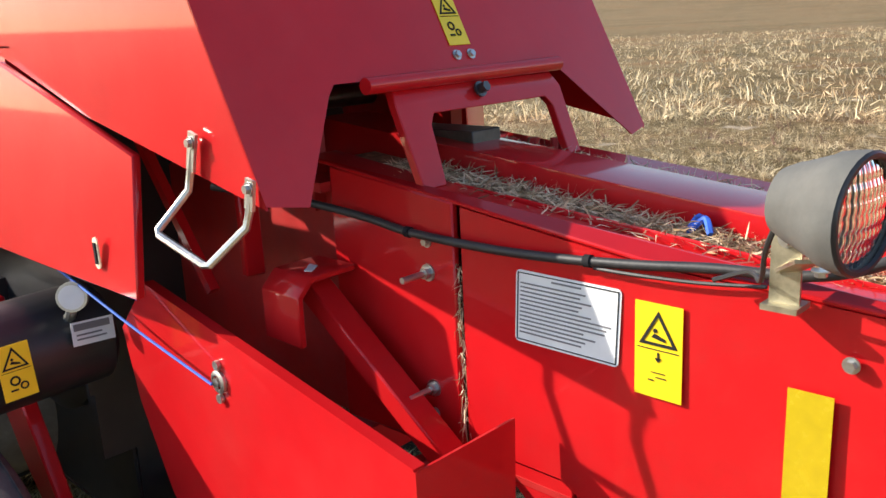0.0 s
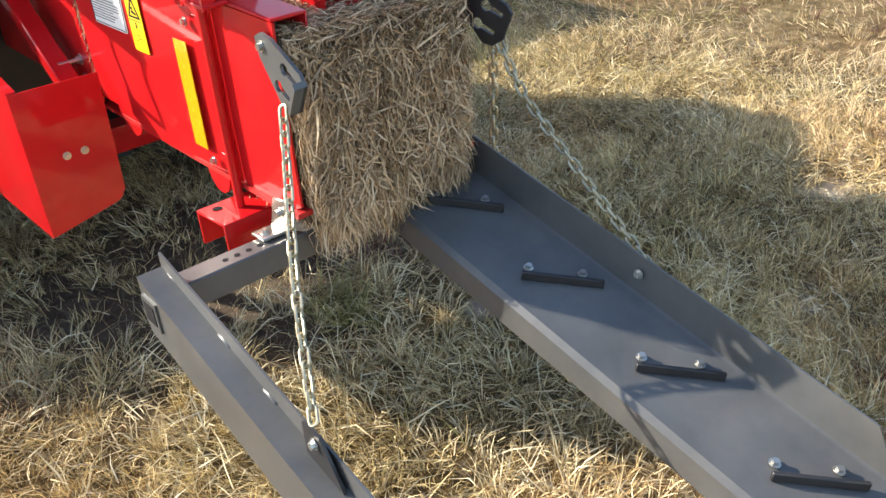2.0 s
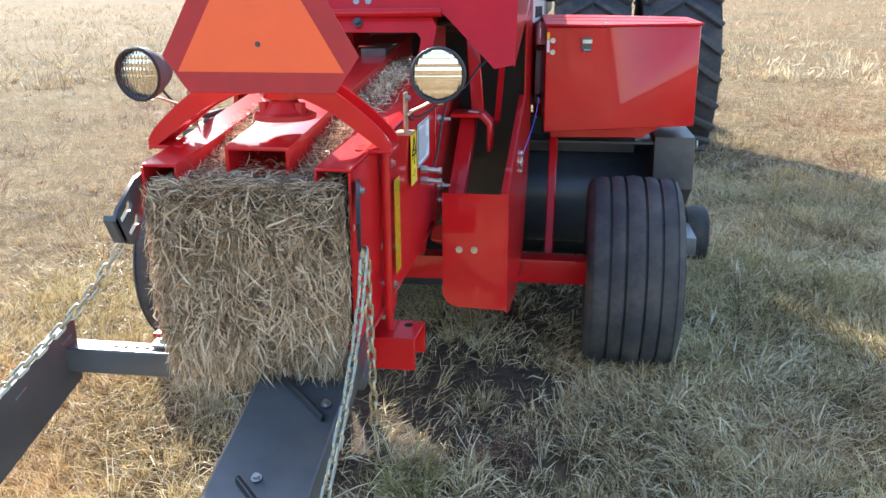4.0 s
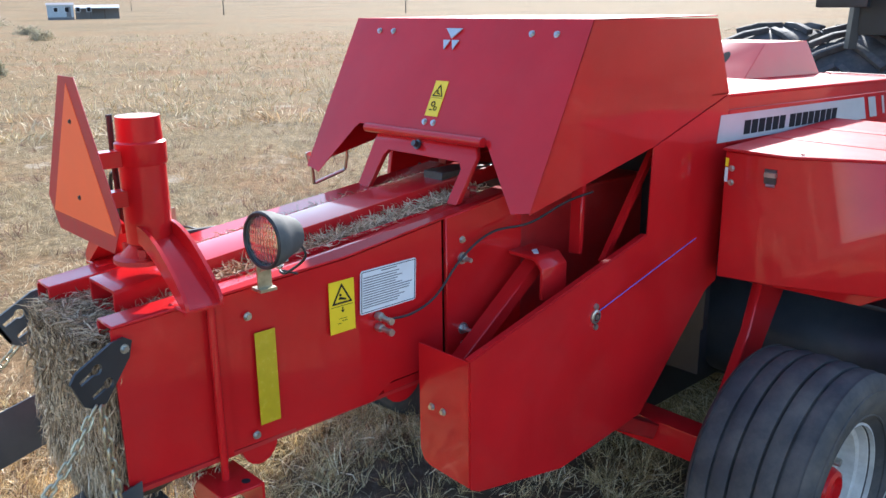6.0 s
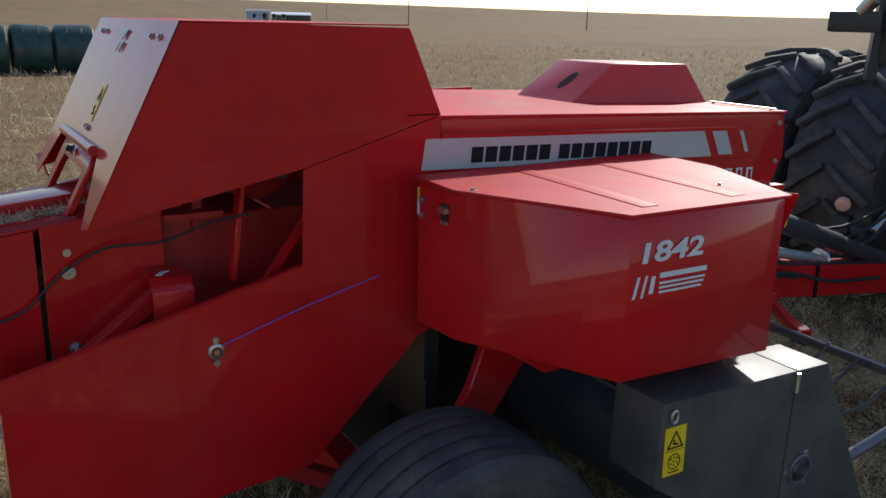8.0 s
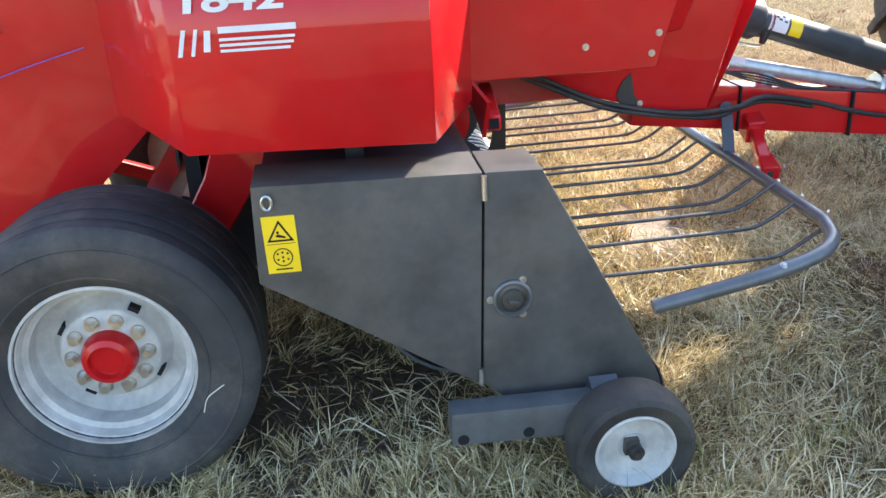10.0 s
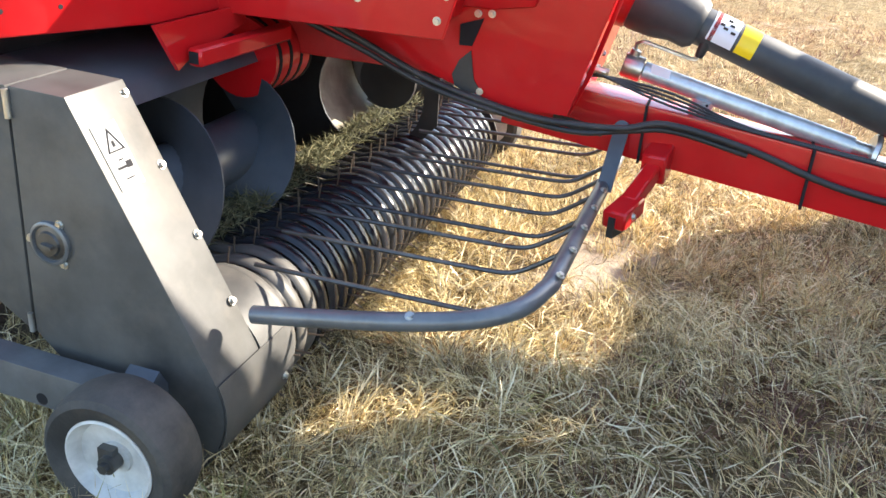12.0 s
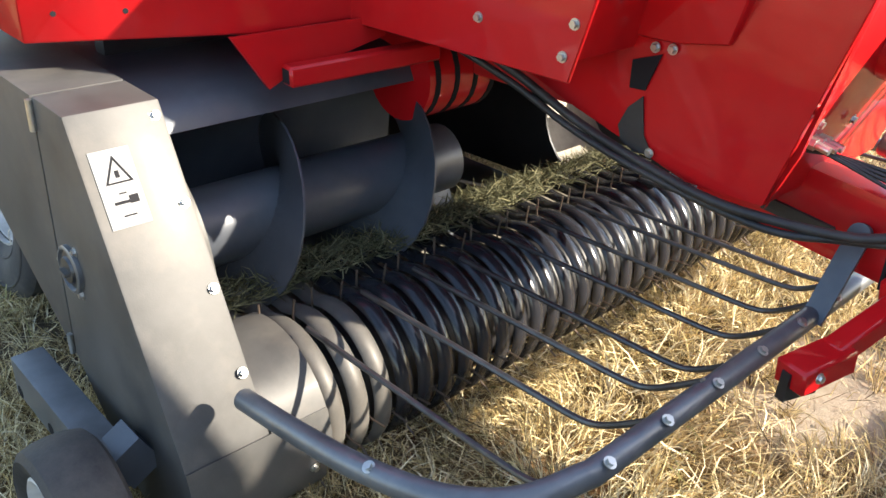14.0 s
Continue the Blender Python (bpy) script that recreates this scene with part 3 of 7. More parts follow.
        yz = [(0.262, 1.235), (0.24, 1.245), (0.205, 1.238), (0.115, 1.187), (0.102, 1.165), (0.135, 1.105), (0.165, 1.092), (0.192, 1.10), (0.255, 1.195)]
        xo = x + s * 0.010
        holes = []
        for cy, cz in ((0.168, 1.185), (0.198, 1.145)):
            d0 = math.atan2(-0.024, -0.042)
            k = [(cy + 0.0135 * math.cos(d0 + radians(a)), cz + 0.0135 * math.sin(d0 + radians(a))) for a in range(30, 331, 30)]
            tip = (cy - 0.042, cz - 0.024)
            px, pz = 0.0055 * math.sin(d0), -0.0055 * math.cos(d0)
            holes.append(k + [(tip[0] + px, tip[1] + pz), (tip[0] - px, tip[1] - pz)])
        pierced(bm, yz, holes, xo, s * 0.008)
        if s < 0:
            prism(bm, [(xo, 0.108, 1.176), (xo, 0.102, 1.165), (xo, 0.135, 1.105), (xo, 0.140, 1.112)], (s * 0.03, 0, 0))
        hook = part("chain_hook", bm, CHUTE if s < 0 else BLACK, baler, "steel plate with two keyhole slots for a chain")
        bolt(hook, (xo + s * 0.008, 0.240, 1.218), (s, 0, 0))
        narrow(hook)
        if s > 0:
            # this plate is bent outwards and hangs a little raised
            hinge = Vector((0.262, 0.255, 1.215))
            turn = Matrix.Translation(hinge) @ Matrix.Rotation(radians(13), 4, "Z") @ Matrix.Rotation(radians(-6), 4, "X") @ Matrix.Translation(-hinge)
            hook.data.transform(turn)
            for o in hook.children:
                o.matrix_basis = turn @ o.matrix_basis
    # belly, floor and hanging springs
    bm = B()
    box(bm, (-0.262, 0.24, 0.838), (0.262, 1.62, 0.85))
    part("chamber_floor", bm, DARK_RED, baler)
    for s in (-1, 1):
        bm = B()
        prism(bm, [(s * 0.26 + (0.0), 0.60 + 0.055 * math.cos(radians(a)), 0.85 + 0.065 * math.sin(radians(a))) for a in range(180, 361, 20)], (-s * 0.03, 0, 0))
        part("belly_lug", bm, RED, baler)
        bm = B()
        prism(bm, [(s * 0.26, 1.10 + 0.075 * math.cos(radians(a)), 0.875 + 0.075 * math.sin(radians(a))) for a in range(180, 361, 20)], (-s * 0.03, 0, 0))
        part("belly_lug", bm, RED, baler)
    # central top density beam
    bm = B()
    o = [(-0.076, 1.222), (0.082, 1.222), (0.082, 1.300), (-0.076, 1.300)]
    i = [(-0.066, 1.231), (0.072, 1.231), (0.072, 1.290), (-0.066, 1.290)]
    vo = [bm.verts.new((a, 0.325, b)) for a, b in o]
    vi = [bm.verts.new((a, 0.325, b)) for a, b in i]
    vd = [bm.verts.new((a, 0.80, b + 0.045)) for a, b in i]
    ve = [bm.verts.new((a, 1.90, b + 0.156 + (0.004 if b > 1.27 else 0))) for a, b in o]
    for k in range(4):
        j = (k + 1) % 4
        bm.faces.new((vo[k], vo[j], vi[j], vi[k]))
        bm.faces.new((vi[k], vi[j], vd[j], vd[k]))
        bm.faces.new((vo[j], vo[k], ve[k], ve[j]))
    bm.faces.new(vd)
    bm.faces.new(ve)
    dens = part("density_beam", bevel(bm, 0.006, 2), RED, baler, "red square-tube beam along the chamber top")
    bm = B()
    box(bm, (-0.02, 1.45, 1.408), (0.07, 1.80, 1.440))
    part("wear_plate", bevel(bm, 0.002), DARK_STEEL, dens)
    for x, y in ((0.165, 1.50), (0.185, 1.45), (0.205, 1.40)):
        bolt(dens, (x, y, 1.372), (0, 0, 1), RED_BOLT, "red_bolt")
    # upright cylinder with its yoke and spring bolts above the rear of the chamber
    bm = B()
    cyl(bm, (0.042, 0.452, 1.40), (0.042, 0.452, 1.60), 0.058, 24)
    cylo = part("tension_cylinder", bm, RED, baler, "red upright hydraulic cylinder")
    bm = B()
    lathe(bm, [(0.0, 0.0), (0.060, 0.0), (0.063, 0.005), (0.063, 0.055), (0.056, 0.06), (0.054, 0.12), (0.0, 0.12)], (0.042, 0.452, 1.60), (0, 0, 1), 28)
    part("cylinder_head", bm, RED, cylo)
    bm = B()
    cyl(bm, (0.042, 0.452, 1.34), (0.042, 0.452, 1.41), 0.02, 14)
    part("cylinder_rod", bm, STEEL, cylo)
    bm = B()
    lathe(bm, [(0.075, 0.0), (0.075, 0.012), (0.045, 0.022), (0.03, 0.045)], (0.042, 0.430, 1.352), (0, 0, 1), 20)
    part("pivot_base", bm, DARK_RED, cylo)
    for dx in (-0.045, 0.045):
        bolt(cylo, (0.042 + dx, 0.41, 1.362), (0, 0, 1), RED_BOLT, "red_bolt")
    # folded yoke arms: a hollow sweep from each chamber edge up to the cylinder, flanged on both sides
    for s in (-1, 1):
        line = smooth_path([(s * 0.306, 0, 1.282), (s * 0.285, 0, 1.294), (s * 0.225, 0, 1.338), (s * 0.155, 0, 1.386), (s * 0.08, 0, 1.418), (s * 0.02, 0, 1.425)], 3)
        bm = B()
        cross(bm, [(p.x, p.z) for p in line] + [(p.x, p.z - 0.008) for p in line[::-1]], 0.415, 0.085)
        arm = part("yoke_arm", bm, RED, baler, "red folded yoke arm over the chamber")
        for y in (0.405, 0.495):
            bm = B()
            up = [(p.x, p.z + 0.045 * math.sin(math.pi * (0.12 + 0.88 * k / (len(line) - 1)) * 0.9)) for k, p in enumerate(line)]
            cross(bm, [(p.x, p.z - 0.012) for p in line] + up[::-1], y, 0.010)
            part("yoke_flange", bm, RED, arm)
        bm = B()
        box(bm, (s * 0.262 - 0.045, 0.403, 1.274), (s * 0.262 + 0.045, 0.507, 1.284))
        part("yoke_foot", bevel(bm, 0.003), RED, arm)


def smv_sign():
    """An upright triangle with cut corners: orange field and dark red border."""
    y, cx = 0.292, 0.037

    def at(u, z, d=0.0):
        return (cx + u, y + d, z)

    bm = B()
    rim = [(-0.172, 1.429), (0.172, 1.429), (0.228, 1.510), (0.0475, 1.825), (-0.0475, 1.825), (-0.228, 1.510)]
    prism(bm, [at(u, z) for u, z in rim], (0, 0.003, 0))
    sign = part("slow_vehicle_sign", bevel(bm, 0.0008), SIGN_RED, baler, "orange slow-vehicle triangle with dark red reflective border")
    bm = B()
    prism(bm, [at(u, z, -0.0015) for u, z in ((-0.193, 1.475), (0.193, 1.475), (0.0, 1.809))], (0, 0.0015, 0))
    part("orange_field", bm, ORANGE, sign)
    screw = bolt_mesh("sign_screw", 0.0042, 0.004, DARK_STEEL)
    bolt(sign, at(0.0, 1.536, -0.0015), (0, -1, 0), screw)
    bolt(sign, at(0.0, 1.72, -0.0015), (0, -1, 0), screw)
    bm = B()
    box(bm, (0.012, y + 0.003, 1.46), (0.072, y + 0.009, 1.70))
    box(bm, (0.022, y + 0.008, 1.50), (0.062, 0.40, 1.54))
    box(bm, (0.022, y + 0.008, 1.60), (0.062, 0.40, 1.64))
    part("sign_bracket", bevel(bm, 0.001), RED, sign)


def work_lamp(cx, cy, cz, aim, base):
    """A round lamp: rubber housing, reflector, ribbed glass, bracket."""
    d = Vector(aim).normalized()
    c = Vector((cx, cy, cz))
    bm = B()
    lathe(bm, [(0.026, -0.088), (0.040, -0.083), (0.048, -0.066), (0.050, -0.058), (0.062, -0.026), (0.066, -0.020), (0.070, 0.0), (0.071, 0.014), (0.064, 0.014), (0.064, 0.004), (0.058, -0.01)], c, d, 28)
    lamp = part("work_lamp", bm, BOOT, baler, "round work lamp in a grey rubber housing")
    bm = B()
    lathe(bm, [(0.063, 0.003), (0.05, -0.018), (0.03, -0.035), (0.0, -0.042)], c, d, 28)
    part("lamp_reflector", bm, REFLECTOR, lamp)
    bm = B()
    lathe(bm, [(0.0, -0.030), (0.012, -0.026), (0.014, -0.018), (0.010, -0.010), (0.0, -0.007)], c, d, 14)
    part("bulb", bm, LABEL, lamp)
    bm = B()
    tube(bm, [c + d * 0.014 + (Vector((math.cos(a), 0, math.sin(a))) - d * d.dot(Vector((math.cos(a), 0, math.sin(a))))) * 0.066 for a in (2 * math.pi * k / 32 for k in range(32))], 0.0045, 6, closed=True)
    part("lens_ring", bm, BLACK, lamp)
    bm = B()
    # pressed glass: upright flutes crossed by shallow bars
    u = Vector((0, 0, 1)).cross(d).normalized()
    w = d.cross(u)
    step, n, grid = 0.0027, 23, {}
    for i in range(-n, n + 1):
        for j in range(-n, n + 1):
            a, b = i * step, j * step
            if math.hypot(a, b) <= 0.0637:
                h = 0.015 - 0.010 * (a * a + b * b) / 0.004 + 0.0016 * abs(math.sin(math.pi * a / 0.0108)) + 0.0012 * abs(math.sin(math.pi * b / 0.0189))
                grid[i, j] = bm.verts.new(c + u * a + w * b + d * h)
    for i, j in grid:
        q = [grid.get(k) for k in ((i, j), (i + 1, j), (i + 1, j + 1), (i, j + 1))]
        if None not in q:
            bm.faces.new(q)
    g = part("lamp_glass", bm, GLASS, lamp, "fluted clear lamp glass")
    g.visible_shadow = False
    b = Vector(base)
    k = -1 if cx < 0 else 1
    bm = B()
    # strap that holds the back of the housing, an upright plate and its foot on the flange
    box(bm, (min(b.x, b.x + k * 0.005), b.y - 0.020, 1.290), (max(b.x, b.x + k * 0.005), b.y + 0.020, 1.392))
    box(bm, (b.x - 0.022, b.y - 0.024, 1.284), (b.x + 0.022, b.y + 0.024, 1.292))
    beam(bm, (b.x, b.y, 1.335), (c.x - k * 0.01, c.y + 0.050, c.z - 0.066), 0.028, 0.005)
    bolt(lamp, (b.x + k * 0.005, b.y, 1.378), (k, 0, 0))
    bolt(lamp, (c.x, c.y + 0.03, c.z - 0.070), (0, 0, -1), SMALL_BOLT)
    part("lamp_bracket", bm, CHAIN, lamp, "yellow zinc lamp bracket")
    bm = B()
    tube(bm, [c + Vector((0, 0.08, -0.01)), c + Vector((0.01, 0.10, -0.06)), c.lerp(b, 0.6) + Vector((0, 0.06, -0.05)), b + Vector((0, 0.05, -0.01)), b + Vector((0, 0.10, -0.03))], 0.0035, 6, 5)
    part("lamp_wire", bm, HOSE, lamp)


def hood():
    xl, xr = -0.60, 0.53
    yt, zt, yf = 1.64, 1.93, 2.325
    t = 0.004

    def rear(z):
        """How far back the sloping rear face lies at a height."""
        return 1.37 + (z - 1.394) / (zt - 1.394) * (yt - 1.37)

    bm = B()
    # rear face with the knotter cut-out
    xz = [(xl, zt), (xr, zt), (xr, 1.394), (0.462, 1.380), (0.285, 1.548), (0.255, 1.566), (-0.375, 1.566), (-0.395, 1.548), (-0.520, 1.380), (xl, 1.394)]
    prism(bm, [(x, rear(z), z) for x, z in xz], (0, t, 0))
    h = part("hood", bm, RED, baler, "red knotter hood with sloping rear face")
    bm = B()
    flat(bm, [(xl, yt), (xr, yt), (xr, yf), (xl, yf)], zt - t, t)
    part("hood_top", bm, DUSTY_RED, h)
    for x, s in ((xl, 1), (xr, -1)):
        bm = B()
        side(bm, [(yt, zt), (yf, zt - 0.01), (2.44, 1.655), (1.98, 1.515), (1.37, 1.388)], x, s * t)
        part("hood_side", bm, RED, h)
    bm = B()
    flat(bm, [(xl, yf), (xr, yf), (xr, 2.44), (xl, 2.44)], 1.655, t)
    prism(bm, [(xl, yf, zt - 0.012), (xr, yf, zt - 0.012), (xr, 2.44, 1.655), (xl, 2.44, 1.655)], (0, t, 0))
    part("hood_front", bm, RED, h)
    # rolled pipe along the cut-out
    bm = B()
    cyl(bm, (-0.315, rear(1.56) - 0.012, 1.558), (0.27, rear(1.56) - 0.012, 1.562), 0.016, 14)
    part("hinge_pipe", bm, RED, h)
    ux = (1, 0, 0)
    uy = Vector((0, yt - 1.37, zt - 1.394)).normalized()
    n = Vector(ux).cross(uy)
    warning_decal(h, Vector((-0.045, rear(1.617), 1.617)) + n * 0.001, ux, uy, 0.062, 0.125, "gears")
    for dx in (-0.035, 0.008):
        bolt(h, (dx, rear(1.598) - 0.001, 1.598), n, SMALL_BOLT)
    for x in (xl + 0.16, xl + 0.24, xr - 0.22, xr - 0.12):
        bolt(h, (x, rear(1.885) - 0.001, 1.885), n, SMALL_BOLT)
    # plain three-piece emblem
    q = []
    for ox, oy in ((0, 0), (0.042, 0), (0.021, 0.042)):
        q.append([(ox + 0.004, oy + 0.04), (ox + 0.038, oy + 0.04), (ox + 0.021, oy + 0.006)] if oy == 0 else [(ox - 0.02, oy + 0.04), (ox + 0.06, oy + 0.04), (ox + 0.02, oy + 0.004)])
    em = [[(a, b) for a, b in k] for k in q]
    marks(h, "emblem", Vector((-0.078, rear(1.822), 1.822)) + n * 0.001, ux, uy, em, SILVER, 0.006)
    # pull handle on the left-hand flank
    bm = B()
    x = xl - 0.010
    tube(bm, [(x, 1.550, 1.49), (x - 0.004, 1.566, 1.435), (x - 0.008, 1.572, 1.405), (x - 0.060, 1.598, 1.342), (x - 0.063, 1.590, 1.334), (x - 0.063, 1.455, 1.303), (x - 0.060, 1.443, 1.303), (x - 0.008, 1.405, 1.360), (x - 0.004, 1.398, 1.385), (x, 1.390, 1.425)], 0.0070, 8)
    hd = part("pull_handle", bm, STEEL, h, "bent zinc-plated pull handle")
    bm = B()
    beam(bm, (x - 0.004, 1.564, 1.44), (x - 0.004, 1.543, 1.505), 0.022, 0.006, up=(1, 0, 0))
    part("handle_strap", bm, STEEL, hd)
    bm = B()
    beam(bm, (x - 0.004, 1.396, 1.39), (x - 0.004, 1.385, 1.44), 0.022, 0.006, up=(1, 0, 0))
    part("handle_strap", bm, STEEL, hd)
    bolt(hd, (x - 0.008, 1.549, 1.488), (-1, 0, 0), SMALL_BOLT)
    bolt(hd, (x - 0.008, 1.388, 1.425), (-1, 0, 0), SMALL_BOLT)
    # hood prop frame below the pipe
    bm = B()
    pp = [(-0.250, 1.545), (0.238, 1.545), (0.256, 1.515), (0.236, 1.372), (0.192, 1.372), (0.204, 1.475), (0.188, 1.495), (-0.165, 1.495), (-0.182, 1.475), (-0.204, 1.366), (-0.264, 1.366), (-0.256, 1.515)]
    prism(bm, [(x, 1.355 + (z - 1.372) * 0.50, z) for x, z in pp], (0, 0.022, 0))
    part("hood_prop", bevel(bm, 0.002), RED, h, "red arched prop below the hood")
    bolt(h, (-0.02, 1.426, 1.528), (0, -1, 0.4), bolt_mesh("prop_bolt", 0.011, 0.022, DARK_STEEL))


def side_panels():
    # right-hand flank: one sheet below the hood with a slanting opening
    x = 0.53
    bm = B()
    side(bm, [(1.125, 0.60), (1.125, 1.005), (1.965, 1.215), (1.975, 1.512), (2.44, 1.653), (2.44, 0.95), (2.375, 0.93), (1.98, 0.548), (1.54, 0.505), (1.16, 0.58)], x, 0.005)
    prism(bm, [(x, 1.125, 1.005), (x, 1.965, 1.215), (x - 0.02, 1.965, 1.215), (x - 0.02, 1.125, 1.005)], (0, 0, 0.004))
    p = part("flank_panel", bm, RED, baler, "red flank panel of the knotter compartment")
    bm = B()
    cross(bm, [(x, 0.605), (x, 1.005), (0.318, 1.005), (0.318, 0.655), (0.333, 0.625), (0.36, 0.612)], 1.120, 0.005)
    part("flank_return", bm, RED, p)
    for dx in (0.374, 0.424):
        bolt(p, (dx, 1.120, 0.815), (0, -1, 0))
    latch(p, (x + 0.006, 1.69, 0.996), (1, 0, 0))
    # left-hand lower shield
    x = -0.555
    bm = B()
    side(bm, [(1.115, 0.58), (1.115, 1.0), (1.93, 1.155), (2.06, 1.03), (2.02, 0.86), (1.92, 0.66), (1.78, 0.545)], x, 0.005)
    prism(bm, [(x, 1.115, 1.0), (x, 1.93, 1.155), (x + 0.025, 1.93, 1.155), (x + 0.025, 1.115, 1.0)], (0, 0, 0.004))
    p = part("lower_shield", bm, RED, baler, "red lower side shield with slanting top edge")
    bm = B()
    cross(bm, [(x, 0.58), (x, 1.0), (-0.315, 1.0), (-0.325, 0.655), (-0.34, 0.63), (-0.36, 0.62)], 1.110, 0.005)
    part("shield_return", bm, RED, p)
    for dx in (-0.455, -0.405):
        bolt(p, (dx, 1.110, 0.80), (0, -1, 0))
    latch(p, (x - 0.001, 1.655, 1.006), (-1, 0, 0))
    # left-hand upper door with a slotted catch
    x = -0.60
    bm = B()
    prism(bm, [(-0.645, 1.772, 1.172), (-0.608, 1.785, 1.448), (-0.625, 2.35, 1.625), (-0.64, 3.3, 1.640), (-0.68, 3.3, 1.20), (-0.665, 2.15, 1.185)], (0.02, 0.004, 0))
    d = part("upper_door", bevel(bm, 0.003), RED, baler, "red folded upper side door")
    bm = B()
    sq = []
    for a in range(0, 360, 30):
        sq.append((-0.6505, 1.905 + 0.011 * math.cos(radians(a)), 1.250 + 0.011 * math.sin(radians(a)) + (0.022 if a < 180 else -0.022)))
    prism(bm, sq, (-0.003, 0, 0))
    st = part("slot_surround", bm, CREAM, d)
    bm = B()
    beam(bm, (-0.6545, 1.905, 1.228), (-0.6545, 1.905, 1.272), 0.005, 0.008, up=(0, 1, 0))
    part("slot", bm, INK, st)


def latch(parent, p, d):
    """A round twist latch with two ears."""
    d = Vector(d)
    p = Vector(p)
    bm = B()
    lathe(bm, [(0.024, 0), (0.024, 0.006), (0.018, 0.009), (0.015, 0.009), (0.015, 0.004)], p, d, 20)
    cyl(bm, p, p + d * 0.011, 0.010, 6)
    l_ = part("latch", bm, STEEL, parent, "zinc-plated twist latch")
    for s in (-1, 1):
        bm = B()
        cyl(bm, p + Vector((0, 0, s * 0.035)), p + Vector((0, 0, s * 0.035)) + d * 0.008, 0.010, 10)
        part("latch_ear", bm, STEEL, l_)


def knotter_bay():
    # what stands inside the flanks below the hood
    bm = B()
    box(bm, (-0.21, 1.62, 0.80), (0.21, 3.9, 1.33))
    part("plunger_case", bevel(bm, 0.006), DARK_RED, baler, "red plunger case")
    bm = B()
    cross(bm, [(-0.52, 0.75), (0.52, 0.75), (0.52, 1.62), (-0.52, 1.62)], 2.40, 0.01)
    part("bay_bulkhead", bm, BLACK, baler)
    for s in (-1, 1):
        # arm pedestal with slanting strut
        bm = B()
        cross(bm, [(s * 0.285, 1.185), (s * 0.285, 1.20), (s * 0.40, 1.20), (s * 0.435, 1.165), (s * 0.435, 1.06), (s * 0.42, 1.06), (s * 0.42, 1.158), (s * 0.393, 1.185)], 1.545, 0.12)
        pd = part("needle_pedestal", bevel(bm, 0.003), RED, baler, "red folded pedestal beside the chamber")
        bm = B()
        beam(bm, (s * 0.345, 1.62, 1.165), (s * 0.335, 1.20, 0.845), 0.06, 0.045)
        part("strut", bevel(bm, 0.004), RED, pd)
        bm = B()
        prism(bm, [(s * 0.38, 1.565, 1.2015), (s * 0.345, 1.59, 1.2015), (s * 0.347, 1.615, 1.2015), (s * 0.387, 1.58, 1.2015)], (0, 0, 0.0015))
        part("torn_label", bm, LABEL, pd, "torn scrap of a white label")
        bm = B()
        beam(bm, (s * 0.33, 1.85, 1.45), (s * 0.36, 1.80, 1.15), 0.05, 0.02, up=(0, 1, 0))
        part("knotter_arm", bevel(bm, 0.004), RED, baler)
        bm = B()
        beam(bm, (s * 0.44, 2.22, 1.62), (s * 0.43, 1.86, 1.12), 0.022, 0.022)
        part("stay_bar", bm, RED, baler)
        bm = B()
        box(bm, (s * 0.22 - 0.02, 1.72, 1.28), (s * 0.22 + 0.02, 1.75, 1.50))
        part("knotter_bracket", bm, DARK_RED, baler)
    bm = B()
    cyl(bm, (-0.42, 1.95, 1.50), (0.42, 1.95, 1.50), 0.03, 14)
    part("knotter_shaft", bm, DARK_STEEL, baler)
    for x in (-0.15, 0.16):
        bm = B()
        lathe(bm, [(0.03, -0.02), (0.12, -0.02), (0.14, -0.01), (0.14, 0.01), (0.12, 0.02), (0.03, 0.02)], (x, 1.95, 1.50), (1, 0, 0), 26)
        part("knotter_disc", bm, DARK_RED, baler)
    bm = B()
    box(bm, (-0.30, 1.62, 1.34), (0.30, 1.80, 1.36))
    part("knotter_table", bm, DARK_RED, baler)
    # underside frame, axle and posts
    bm = B()
    box(bm, (-0.88, 2.12, 0.35), (0.88, 2.23, 0.46))
    ax = part("axle_beam", bevel(bm, 0.008, 2), RED, baler, "red square axle beam")
    for s in (-1, 1):
        bm = B()
        side(bm, [(2.24, 0.40), (2.40, 0.40), (2.56, 0.57), (2.82, 0.95), (2.80, 1.02), (2.60, 1.02), (2.50, 0.75), (2.36, 0.52)], s * 0.62, s * 0.04)
        part("axle_brace", bevel(bm, 0.005), RED, ax)
        bm = B()
        beam(bm, (s * 0.27, 1.35, 0.80), (s * 0.50, 2.12, 0.42), 0.06, 0.06)
        part("frame_rail", bevel(bm, 0.005), DARK_RED, ax)
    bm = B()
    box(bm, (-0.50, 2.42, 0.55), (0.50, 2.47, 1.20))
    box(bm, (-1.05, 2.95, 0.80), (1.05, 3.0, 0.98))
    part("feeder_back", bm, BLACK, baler)


